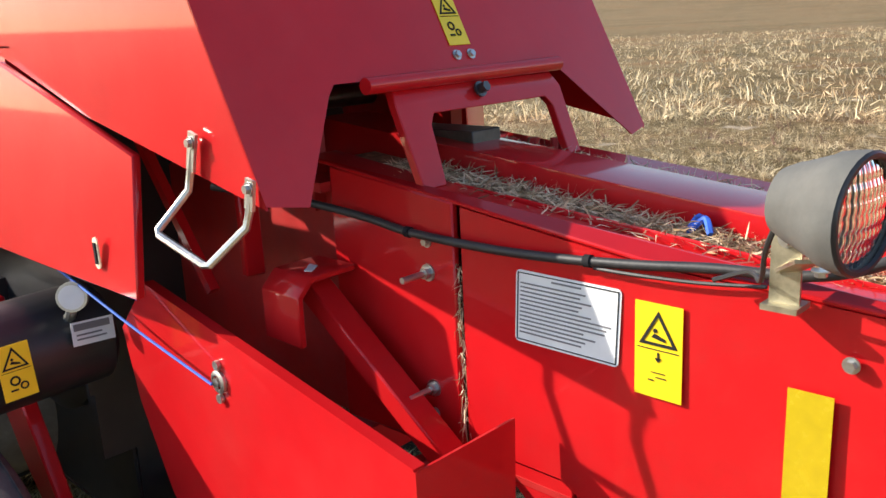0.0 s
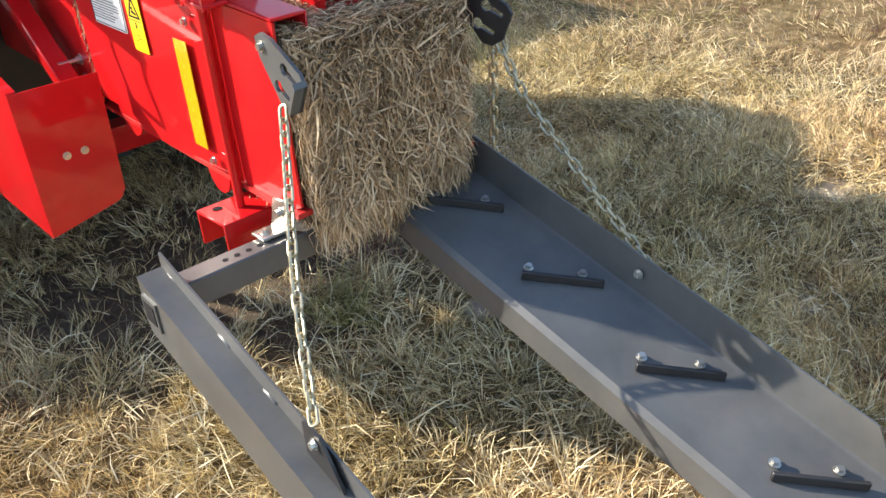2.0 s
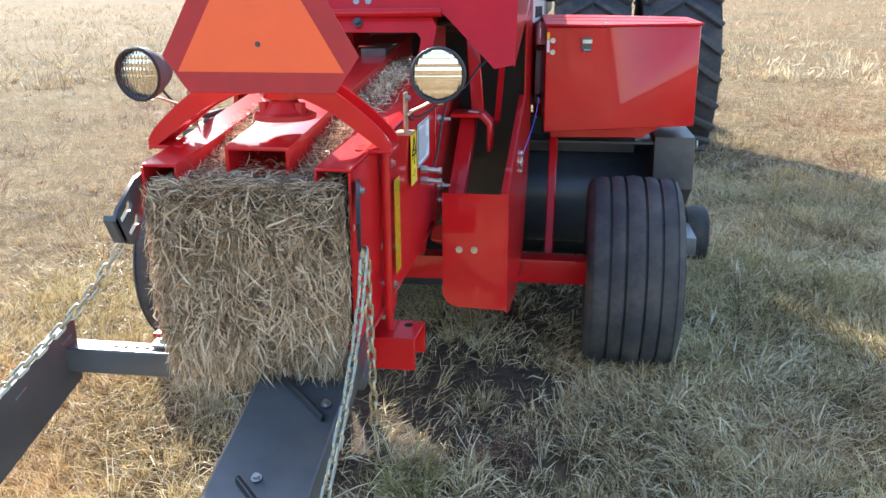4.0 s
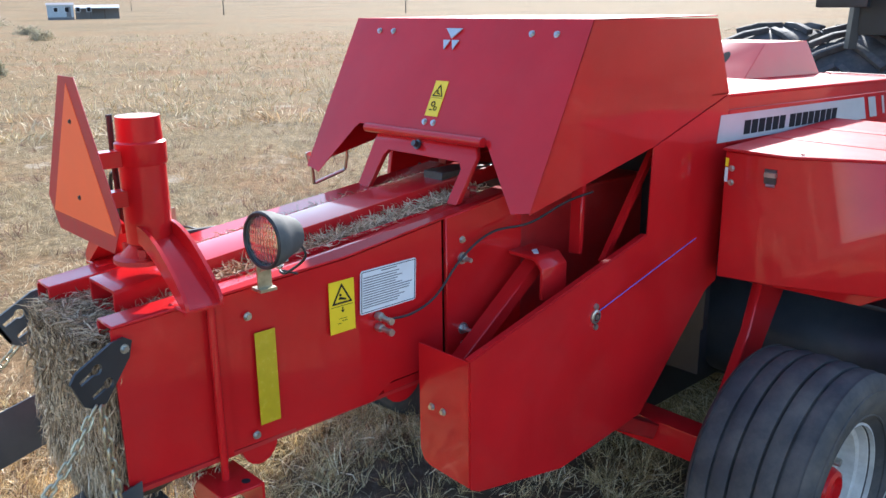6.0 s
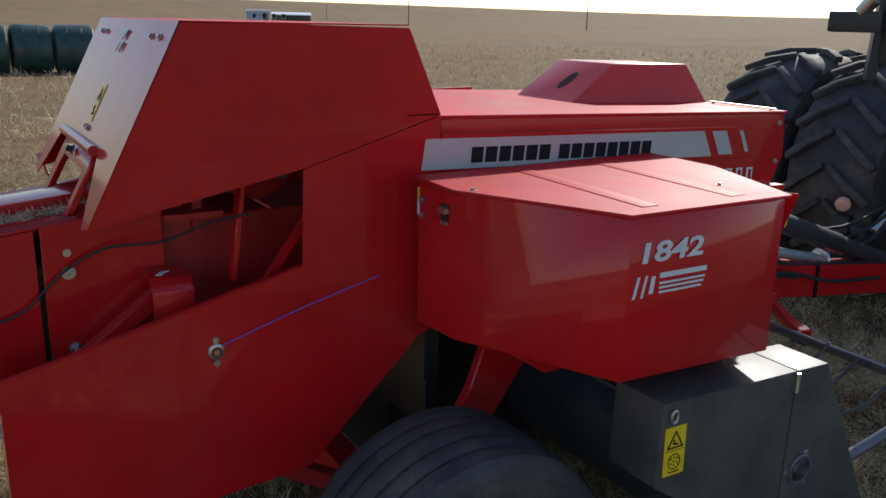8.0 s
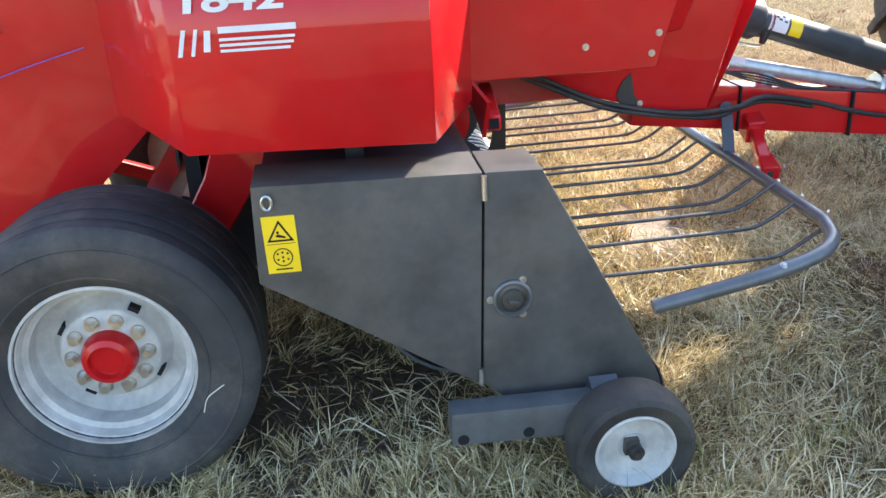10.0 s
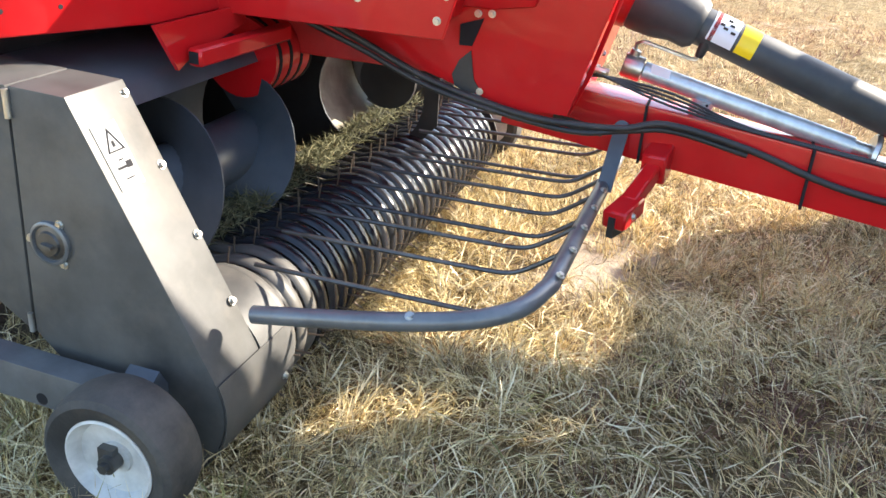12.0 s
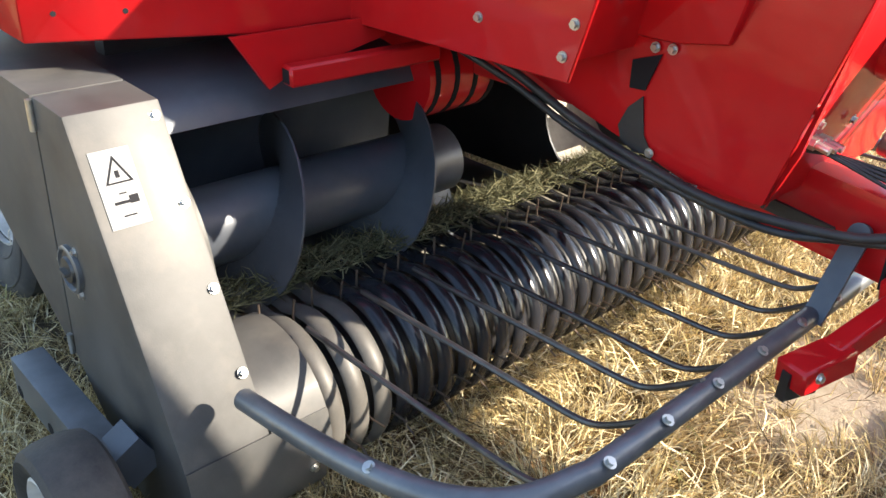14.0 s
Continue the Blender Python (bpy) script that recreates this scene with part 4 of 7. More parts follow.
def hoses():
    # harness along the left-hand chamber edge, up to the cylinder
    bm = B()
    pts = [(-0.44, 1.80, 1.36), (-0.34, 1.66, 1.33), (-0.295, 1.50, 1.305), (-0.287, 1.38, 1.288), (-0.285, 1.20, 1.284), (-0.284, 1.05, 1.289), (-0.279, 0.90, 1.300), (-0.270, 0.78, 1.312), (-0.262, 0.66, 1.319), (-0.245, 0.58, 1.340), (-0.20, 0.52, 1.375), (-0.13, 0.46, 1.405), (-0.07, 0.43, 1.44), (-0.035, 0.415, 1.50), (-0.030, 0.41, 1.58), (-0.030, 0.41, 1.72)]
    tube(bm, pts, 0.0080, 10, 6)
    h = part("hose", bm, HOSE, baler, "black hydraulic hose with cable ties")
    bm = B()
    tube(bm, [(-0.282, 0.97, 1.284), (-0.284, 0.90, 1.286), (-0.280, 0.80, 1.290), (-0.274, 0.70, 1.300)], 0.003, 6, 6)
    part("wire", bm, HOSE, h)
    for p, d in (((-0.287, 1.38, 1.288), (0, 1, 0.05)), ((-0.2825, 0.98, 1.294), (0, 1, -0.08))):
        bm = B()
        cyl(bm, Vector(p) - Vector(d) * 0.006, Vector(p) + Vector(d) * 0.006, 0.0105, 12)
        part("cable_tie", bm, INK, h)
    bm = B()
    cyl(bm, (-0.030, 0.41, 1.59), (-0.030, 0.41, 1.615), 0.0105, 12)
    part("white_collar", bm, LABEL, h)
    # right-hand: hose fittings below the label and a line into the bay
    f = None
    for k, z in enumerate((1.108, 1.074)):
        bm = B()
        cyl(bm, (0.27, 1.005, z), (0.292, 1.005, z), 0.013, 6)
        cyl(bm, (0.292, 1.005, z), (0.325, 1.007, z - 0.003), 0.008, 12)
        cyl(bm, (0.324, 1.007, z - 0.003), (0.335, 1.007, z - 0.003), 0.0105, 12)
        f = part("hose_fitting", bm, STEEL, baler, "zinc-plated hydraulic coupling")
    bm = B()
    tube(bm, [(0.30, 1.03, 1.098), (0.29, 1.12, 1.09), (0.287, 1.22, 1.12), (0.29, 1.33, 1.22), (0.30, 1.45, 1.28), (0.33, 1.60, 1.29), (0.36, 1.74, 1.34), (0.38, 1.86, 1.36)], 0.004, 7, 6)
    part("hydraulic_line", bm, HOSE, baler, "thin black hydraulic line")
    # blue twine from the left-hand shield forward
    bm = B()
    tube(bm, [(-0.575, 1.655, 1.006), (-0.60, 1.9, 1.075), (-0.63, 2.2, 1.17), (-0.66, 2.7, 1.30)], 0.003, 6, 5)
    part("baling_twine", bm, BLUE, baler, "taut blue baling twine")
    bm = B()
    tube(bm, [(0.54, 1.70, 1.01), (0.57, 1.95, 1.10), (0.58, 2.2, 1.17)], 0.0016, 6, 5)
    part("baling_twine", bm, BLUE, baler, "taut blue baling twine")


def front_body():
    # twine box body ahead of the hood
    bm = B()
    prism(bm, [(0.52, 2.45, 1.20), (0.52, 2.45, 1.648), (0.52, 4.12, 1.605), (0.52, 4.14, 1.42), (0.52, 4.075, 1.30), (0.52, 3.98, 1.005), (0.52, 3.2, 1.005)], (-1.09, 0, 0))
    body = part("twine_box", bevel(bm, 0.006, 2), RED, baler, "red twine box with silver side stripe")
    bm = B()
    flat(bm, [(-0.575, 2.44), (0.528, 2.44), (0.528, 4.13), (-0.575, 4.13)], 1.640, 0.012)
    for v in bm.verts:
        v.co.z -= 0.026 * (v.co.y - 2.44)
    part("twine_box_lid", bevel(bm, 0.003), DUSTY_RED, body)
    bm = B()
    beam(bm, (0.17, 4.055, 1.619), (0.515, 4.065, 1.617), 0.022, 0.005)
    cyl(bm, (0.19, 4.055, 1.60), (0.19, 4.055, 1.618), 0.006, 8)
    cyl(bm, (0.49, 4.064, 1.60), (0.49, 4.064, 1.616), 0.006, 8)
    part("lid_rail", bm, STEEL, body)
    # raised cover on top, with an oval hand hole in its sloping rear
    bm = B()
    lo = [(-0.27, 3.265, 1.600), (0.125, 3.265, 1.600), (0.125, 4.10, 1.590), (-0.27, 4.10, 1.590)]
    hi = [(-0.28, 3.55, 1.782), (0.085, 3.55, 1.782), (0.095, 3.965, 1.778), (-0.28, 3.965, 1.778)]
    a, b = [bm.verts.new(p) for p in lo], [bm.verts.new(p) for p in hi]
    bm.faces.new(b)
    bm.faces.new(a[::-1])
    for i in range(4):
        bm.faces.new((a[i], a[(i + 1) % 4], b[(i + 1) % 4], b[i]))
    cv = part("raised_cover", bevel(bm, 0.0025), RED, body, "red raised cover with an oval hand hole")
    bm = B()
    n = Vector((0, -0.182, 0.285)).normalized()
    c = Vector((-0.065, 3.43, 1.7055))
    u, w = Vector((1, 0, 0)), n.cross(Vector((1, 0, 0)))
    prism(bm, [c + n * 0.0005 + u * 0.028 * math.cos(radians(t)) + w * 0.062 * math.sin(radians(t)) for t in range(0, 360, 20)], n * 0.001)
    part("hand_hole", bm, INK, cv)
    # silver stripe with plain dark bars where the maker's name stands, and two slashes
    for s in (1, -1):
        x = 0.5365 if s > 0 else -0.5755
        ux = Vector((0, s, -0.026 * s))
        y0 = 2.37 if s > 0 else 3.66
        z0 = 1.482 if s > 0 else 1.45
        bm = B()
        un, vn = ux.normalized(), Vector((0, 0.02, 1)).normalized()
        nn = un.cross(vn)
        prism(bm, [Vector((x, y0, z0)) + un * a + vn * b for a, b in ((0, 0), (1.315, 0), (1.262, 0.100), (0.014, 0.100))], nn * 0.0015)
        st = part("side_stripe", bm, SILVER, body, "silver stripe along the twine box")
        q, px = [], 0.185
        for count in (6, 8):
            for k in range(count):
                q.append([(px, 0.018), (px + 0.046, 0.018), (px + 0.050, 0.070), (px + 0.004, 0.070)])
                px += 0.0555
            px += 0.03
        for k in q:
            marks(st, "name_bar", (x, y0, 1.482 if s > 0 else 1.45), ux, (0, 0.02, 1), [k], INK)
        if s > 0:
            for k in ([(1.355, 0.004), (1.435, 0.004), (1.385, 0.098), (1.305, 0.098)], [(1.505, 0.012), (1.528, 0.012), (1.482, 0.098), (1.460, 0.098)]):
                marks(body, "stripe_slash", (x, y0, 1.482), ux, (0, 0.02, 1), [k], SILVER, 0.003)
            for k in range(7):
                marks(body, "name_bar", (0.521, 3.545, 1.342), (0, 1, -0.03), (0, 0, 1), [rect(0.062 * k, 0.0, 0.012, 0.054), rect(0.062 * k + 0.012, 0.046, 0.018, 0.008), rect(0.062 * k + 0.030, 0.0, 0.007, 0.054)], LABEL, 0.003)
            sheet(body, "warning_decal", (0.522, 4.02, 1.22), (0, 1, 0), (0, 0, 1), 0.05, 0.07, YELLOW)
    bm = B()
    prism(bm, [(0.521, 2.445, 1.47), (0.521, 3.92, 1.43), (0.521, 3.92, 1.555), (0.521, 2.445, 1.595)], (0.0145, 0, 0))
    part("stripe_panel", bevel(bm, 0.002), RED, body)
    for z in (1.56, 1.40):
        bolt(body, (0.521, 4.09, z), (1, 0, 0), SMALL_BOLT)
    # lower side skirt with bolts
    bm = B()
    side(bm, [(3.28, 0.973), (3.28, 1.325), (4.110, 1.306), (4.016, 0.978)], 0.565, 0.010)
    side(bm, [(3.28, 1.29), (3.28, 1.325), (4.110, 1.306), (4.10, 1.27)], 0.521, 0.046)
    sk = part("side_skirt", bevel(bm, 0.003), RED, baler, "red skirt panel above the pickup")
    for y, z in ((3.998, 1.027), (4.020, 1.093), (3.77, 1.062)):
        bolt(sk, (0.575, y, z), (1, 0, 0))
    # driveline nose down to the drawbar
    bm = B()
    prism(bm, [(0.19, 3.30, 1.24), (0.19, 4.40, 1.18), (0.19, 4.27, 0.705), (0.19, 4.08, 0.70), (0.19, 3.72, 0.80), (0.19, 3.42, 0.90)], (-0.58, 0, 0))
    nose = part("drive_housing", bevel(bm, 0.006, 2), RED, baler, "red sheet housing of the driveline")
    bm = B()
    prism(bm, [(0.199, 3.62, 1.00), (0.199, 4.007, 1.003), (0.203, 4.134, 1.025), (0.222, 4.166, 1.12), (0.26, 4.20, 1.31), (0.26, 3.62, 1.31)], (-0.04, 0, 0))
    part("housing_step", bevel(bm, 0.004), RED, nose)
    for p in ((0.196, 3.956, 0.986), (0.196, 4.0, 0.990)):
        bolt(nose, p, (1, 0, 0))
    bolt(nose, (0.199, 3.982, 0.744), (1, 0, 0), SMALL_BOLT)
    bm = B()
    prism(bm, [(0.19, 4.275, 0.70), (0.19, 4.405, 1.18), (0.265, 4.425, 1.18), (0.20, 4.33, 0.84)], (-0.012, 0.0, 0.0))
    part("front_lip", bm, RED, nose)
    # flat dark pieces stand in for shaded openings that hoses run past
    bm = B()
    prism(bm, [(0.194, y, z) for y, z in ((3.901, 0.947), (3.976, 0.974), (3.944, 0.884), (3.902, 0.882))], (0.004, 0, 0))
    part("rubber_flap", bm, INK, nose, "flat black piece standing in for a dark opening")
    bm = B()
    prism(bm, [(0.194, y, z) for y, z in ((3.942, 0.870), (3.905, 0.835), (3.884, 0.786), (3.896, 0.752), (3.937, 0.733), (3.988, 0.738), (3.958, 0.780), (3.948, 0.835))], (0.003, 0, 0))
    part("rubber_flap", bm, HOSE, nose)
    # screws and couplings on the front of the housing
    for p in ((0.17, 4.335, 0.93), (0.15, 4.335, 0.90), (-0.041, 4.325, 0.87), (-0.12, 4.36, 1.0)):
        bolt(nose, p, (0, 0.96, -0.27), SMALL_BOLT)
    for x, z in ((0.145, 0.858), (0.110, 0.852), (0.075, 0.846)):
        bm = B()
        cyl(bm, (x, 4.305, z), (x, 4.335, z - 0.004), 0.014, 6)
        cyl(bm, (x, 4.335, z - 0.004), (x, 4.365, z - 0.010), 0.009, 12)
        part("hose_coupling", bm, STEEL, nose, "zinc-plated hose coupling")
    # the housing and its fittings, scaled about a late camera position to fit its view
    view_eye = Vector((1.97, 5.13, 1.44))

    def scale_to_view(p, full=False):
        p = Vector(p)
        return view_eye + (p - view_eye) * (1 - 0.069 * (1.0 if full else min(1.0, max(0.0, (4.75 - p.y) / 0.55))))

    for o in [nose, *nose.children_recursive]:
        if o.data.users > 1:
            o.location = scale_to_view(o.location, True)
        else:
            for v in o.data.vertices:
                v.co = scale_to_view(v.co, True)
    bm = B()
    tube(bm, [scale_to_view(p) for p in ((0.40, 3.30, 1.02), (0.34, 3.45, 0.95), (0.27, 3.62, 0.86), (0.235, 3.80, 0.775), (0.22, 4.0, 0.72), (0.215, 4.2, 0.69), (0.19, 4.45, 0.70), (0.175, 4.60, 0.735), (0.165, 4.85, 0.70), (0.16, 5.15, 0.62), (0.15, 5.6, 0.575))], 0.0105, 10, 6)
    part("hose", bm, HOSE, nose, "black hydraulic hose")
    bm = B()
    tube(bm, [scale_to_view(p) for p in ((0.42, 3.30, 1.0), (0.36, 3.45, 0.925), (0.285, 3.62, 0.84), (0.245, 3.80, 0.755), (0.225, 4.02, 0.70), (0.215, 4.30, 0.67), (0.18, 4.46, 0.69), (0.165, 4.62, 0.715), (0.16, 4.85, 0.68))], 0.0085, 10, 6)
    part("hose", bm, HOSE, nose)
    for k in range(4):
        bm = B()
        o = 0.010 * k
        tube(bm, [scale_to_view(p) for p in ((0.16 - o, 4.30, 0.86 - o), (0.15 - o, 4.40, 0.835), (0.145 - o, 4.60, 0.785 + o), (0.14 - o, 4.85, 0.748), (0.13 - o, 5.2, 0.705), (0.12 - o, 5.7, 0.645))], 0.0042, 6, 5)
        part("hose", bm, HOSE, nose)


def tool_box():
    x0, x1 = 0.535, 1.29
    plan = [(0.60, 2.325), (0.83, 2.32), (1.29, 2.57), (1.285, 3.175), (0.85, 3.34), (x0, 3.34)]
    bot = [1.005, 1.02, 1.005, 0.985, 0.98, 0.98]
    bm = B()
    top = [bm.verts.new((x, y, 1.468)) for x, y in plan]
    low = [bm.verts.new((x, y, z)) for (x, y), z in zip(plan, bot)]
    bm.faces.new(top)
    bm.faces.new(low[::-1])
    for i in range(6):
        bm.faces.new((low[i], low[(i + 1) % 6], top[(i + 1) % 6], top[i]))
    t = part("shield_box", bevel(bm, 0.004), RED, baler, "red side box with bevelled corners")
    bm = B()
    flat(bm, [(0.595, 2.31), (0.835, 2.305), (1.302, 2.56), (1.30, 3.185), (0.855, 3.355), (x0, 3.355)], 1.464, 0.010)
    for v in bm.verts:
        v.co.z += 0.010 * (1.3 - v.co.x)
    part("box_lid", bevel(bm, 0.003), DUSTY_RED, t)
    # two low pressed creases that run outward across the lid
    for y in (2.68, 3.02):
        bm = B()
        beam(bm, (0.60, y, 1.4742 + 0.0070), (1.24, y, 1.4742 + 0.0006), 0.06, 0.004)
        part("lid_crease", bevel(bm, 0.0019, 2), DUSTY_RED, t)
    # shallow pan hung under the rear of the box
    bm = B()
    cross(bm, [(0.61, 1.012), (1.14, 1.012), (1.05, 0.958), (0.63, 0.950)], 2.50, 0.60)
    part("lower_pan", bevel(bm, 0.003), RED, t)
    bolt(t, (0.86, 2.36, 1.477), (0, 0, 1), SMALL_BOLT)
    bolt(t, (1.10, 3.1, 1.475), (0, 0, 1), SMALL_BOLT)
    # toggle catch on the rear corner
    d = Vector((0, -1, 0.0))
    lt = sheet(t, "toggle_catch", (0.755, 2.3195, 1.375), (1, 0, 0), (0, 0, 1), 0.042, 0.05, DARK_STEEL, "dark steel toggle catch", th=0.006)
    bm = B()
    box(bm, (0.76, 2.300, 1.40), (0.80, 2.316, 1.415))
    part("catch_hook", bm, STEEL, lt)
    bm = B()
    cyl(bm, (0.765, 2.312, 1.37), (0.795, 2.312, 1.37), 0.006, 8)
    part("catch_lever", bm, STEEL, lt)
    for z in (1.41, 1.36):
        bolt(t, (0.63, 2.322, z), d, SMALL_BOLT)
    sheet(t, "edge_decal", (0.604, 2.3225, 1.415), (1, 0, 0), (0, 0, 1), 0.012, 0.030, YELLOW)
    sheet(t, "edge_decal", (0.604, 2.3225, 1.36), (1, 0, 0), (0, 0, 1), 0.012, 0.052, LABEL)
    # model number and dealer's lines on the outer side
    ux, uy = Vector((0, 1, 0)), Vector((0, 0, 1))
    letters(t, "1842", (1.291, 2.592, 1.338), ux, uy, 0.076, LABEL, 1.62, 0.002, 0.10)
    q = [[(0.0, 0.0), (0.012, 0.0), (0.03, 0.075), (0.018, 0.075)], [(0.035, 0.0), (0.045, 0.0), (0.062, 0.075), (0.052, 0.075)], [(0.07, 0.01), (0.088, 0.01), (0.095, 0.07), (0.078, 0.07)]]
    q += [rect(0.115, 0.06, 0.21, 0.018), rect(0.115, 0.038, 0.205, 0.008), rect(0.115, 0.022, 0.20, 0.008), rect(0.115, 0.006, 0.19, 0.008)]
    for k in q:
        marks(t, "dealer_bar", (1.290, 2.588, 1.240), ux, uy, [[(a * 0.84, b * 0.80) for a, b in k]], LABEL, 0.003)
    for k in (0.14, 0.44):
        bm = B()
        c = Vector((1.285, 3.175, 1.043)).lerp(Vector((0.85, 3.34, 1.043)), k)
        cyl(bm, c - Vector((0.355, 0.935, 0)) * 0.002, c + Vector((0.355, 0.935, 0)) * 0.0012, 0.006, 8)
        part("rivet_hole", bm, INK, t)
    # bracket and square tube under the front of the box
    bm = B()
    prism(bm, [(0.93, 3.37, 0.99), (0.50, 3.37, 0.99), (0.50, 3.37, 0.94), (0.80, 3.37, 0.88), (0.84, 3.37, 0.862)], (0, 0.012, 0))
    part("box_bracket", bm, RED, t)
    bm = B()
    beam(bm, (0.815, 3.412, 0.895), (0.40, 3.46, 0.908), 0.045, 0.048)
    sq = part("square_tube", bevel(bm, 0.006), RED, t, "red square tube under the box")
    bm = B()
    beam(bm, (0.8162, 3.4118, 0.895), (0.814, 3.412, 0.895), 0.030, 0.032)
    part("tube_mouth", bm, INK, sq)
    bm = B()
    cyl(bm, (0.37, 3.28, 0.80), (0.12, 3.28, 0.80), 0.13, 26)
    g = part("drive_drum", bm, RED, baler, "red round drive guard")
    for x in (0.35, 0.28, 0.21, 0.14):
        bm = B()
        cyl(bm, (x, 3.28, 0.80), (x - 0.018, 3.28, 0.80), 0.132, 26)
        part("guard_slot", bm, INK, g)


def left_tank():
    bm = B()
    lathe(bm, [(0.0, 0.0), (0.10, 0.0), (0.125, 0.02), (0.125, 0.46), (0.10, 0.48), (0.0, 0.48)], (-0.99, 2.29, 0.955), (1, 0, 0.03), 28)
    t = part("oil_tank", bm, BLACK, baler, "black cylindrical oil tank with decals")
    warning_decal(t, (-0.795, 2.158, 0.902), (1, 0, 0.03), (-0.03, 0.06, 1), 0.072, 0.125, "gears")
    pl = sheet(t, "maker_plate", (-0.635, 2.150, 0.985), (1, 0, -0.05), (0.1, 0.25, 1), 0.1, 0.055, LABEL, "white maker's plate")
    marks(pl, "small_print", (-0.635, 2.150, 0.985), (1, 0, -0.05), (0.1, 0.25, 1), [rect(0.005, 0.034, 0.085, 0.016), rect(0.01, 0.022, 0.06, 0.004), rect(0.01, 0.012, 0.07, 0.004)], GREY_INK)
    bm = B()
    lathe(bm, [(0.0, 0.0), (0.032, 0.0), (0.034, 0.004), (0.034, 0.022), (0.0, 0.022)], (-0.625, 2.125, 1.112), (-0.6, -0.8, 0.1), 22)
    g = part("pressure_gauge", bm, STEEL, t, "round pressure gauge")
    bm = B()
    c = Vector((-0.625, 2.125, 1.112)) + Vector((-0.6, -0.8, 0.1)).normalized() * 0.0222
    cyl(bm, c, c + Vector((-0.6, -0.8, 0.1)).normalized() * 0.001, 0.028, 22)
    part("gauge_face", bm, LABEL, g)
    bm = B()
    tube(bm, [(-0.62, 2.145, 1.09), (-0.62, 2.18, 1.05), (-0.62, 2.24, 1.02)], 0.012, 8)
    part("gauge_pipe", bm, STEEL, g)
    # large dark drum inside the left-hand side, behind the tank
    bm = B()
    lathe(bm, [(0.0, 0.0), (0.30, 0.0), (0.34, 0.02), (0.34, 0.10), (0.0, 0.10)], (-0.50, 2.75, 0.95), (1, 0, 0), 36)
    part("flywheel", bm, BLACK, baler, "large dark flywheel")


def road_wheel(s):
    """A ribbed implement tyre on a white eight-stud rim."""
    c = Vector((s * 1.012, 2.235, 0.390))
    R = 0.437
    prof = [(0.235, -0.135), (0.25, -0.158), (0.30, -0.193), (0.35, -0.203), (0.385, -0.199), (0.412, -0.188), (R - 0.012, -0.172)]
    edges = [-0.172, -0.112, -0.100, -0.047, -0.035, 0.035, 0.047, 0.100, 0.112, 0.172]
    for i in range(0, len(edges), 2):
        a, b = edges[i], edges[i + 1]
        prof += [(R - 0.006 - abs(a) * 0.07, a), (R - abs(a + b) * 0.035, (a + b) / 2), (R - 0.006 - abs(b) * 0.07, b)]
        if i + 2 < len(edges):
            prof += [(R - 0.026, b + 0.002), (R - 0.026, edges[i + 2] - 0.002)]
    prof += [(R - 0.012, 0.172), (0.412, 0.188), (0.385, 0.199), (0.35, 0.203), (0.30, 0.193), (0.25, 0.158), (0.235, 0.135)]
    bm = B()
    lathe(bm, prof, c, (1, 0, 0), 64)
    ty = part("road_wheel", bm, RUBBER, baler, "ribbed black implement tyre on a white rim")
    # moulded ridges on the side wall
    for r in (0.375, 0.285):
        bm = B()
        off = 0.199 if r > 0.3 else 0.182
        tube(bm, [c + Vector((s * off, r * math.cos(a), r * math.sin(a))) for a in (2 * math.pi * k / 48 for k in range(48))], 0.005, 6, closed=True)
        part("side_ridge", bm, RUBBER, ty)
    bm = B()
    lathe(bm, [(0.242, 0.140), (0.250, 0.138), (0.250, 0.125), (0.236, 0.118), (0.228, 0.092), (0.212, 0.086), (0.208, 0.03), (0.190, 0.012), (0.165, 0.0), (0.152, 0.012), (0.140, 0.048), (0.132, 0.055), (0.05, 0.06), (0.05, -0.10), (0.21, -0.10), (0.236, -0.118), (0.25, -0.125)], c + Vector((s * 0.022, 0, 0)), (s, 0, 0), 48)
    rim = part("rim", bm, RIM, ty, "white painted steel rim with road dust")
    for k in range(4):
        a = math.pi / 4 + k * math.pi / 2 + 0.2
        p = c + Vector((s * 0.050, 0.147 * math.cos(a), 0.147 * math.sin(a)))
        bm = B()
        tt = Vector((0, -math.sin(a), math.cos(a)))
        beam(bm, p - tt * 0.016, p + tt * 0.016, 0.03, 0.014, up=(0, math.cos(a), math.sin(a)))
        part("rim_slot", bm, INK, rim)
    bm = B()
    lathe(bm, [(0.078, 0.058), (0.076, 0.085), (0.068, 0.105), (0.052, 0.112), (0.048, 0.09), (0.0, 0.088)], c + Vector((s * 0.022, 0, 0)), (s, 0, 0), 28)
    part("hub", bm, RED, ty, "red hub cap")
    nut = bolt_mesh("wheel_nut", 0.014, 0.03, STEEL)
    for k in range(10):
        a = 2 * math.pi * k / 10
        bolt(rim, c + Vector((s * 0.078, 0.106 * math.cos(a), 0.106 * math.sin(a))), (s, 0, 0), nut, "wheel_nut")
    if s > 0:
        bm = B()
        tube(bm, [(1.20, 2.625, 0.375), (1.205, 2.58, 0.335), (1.212, 2.53, 0.305), (1.212, 2.50, 0.28), (1.208, 2.485, 0.235)], 0.0016, 5, 4)
        tube(bm, [(1.207, 2.56, 0.32), (1.205, 2.575, 0.26), (1.20, 2.58, 0.20)], 0.0016, 5, 4)
        part("twine_scrap", bm, PALE_TWINE, ty, "frayed end of pale twine on the tyre")


DC, DR = Vector((0, 3.58, 0.190)), 0.198  # pickup drum: axis and radius


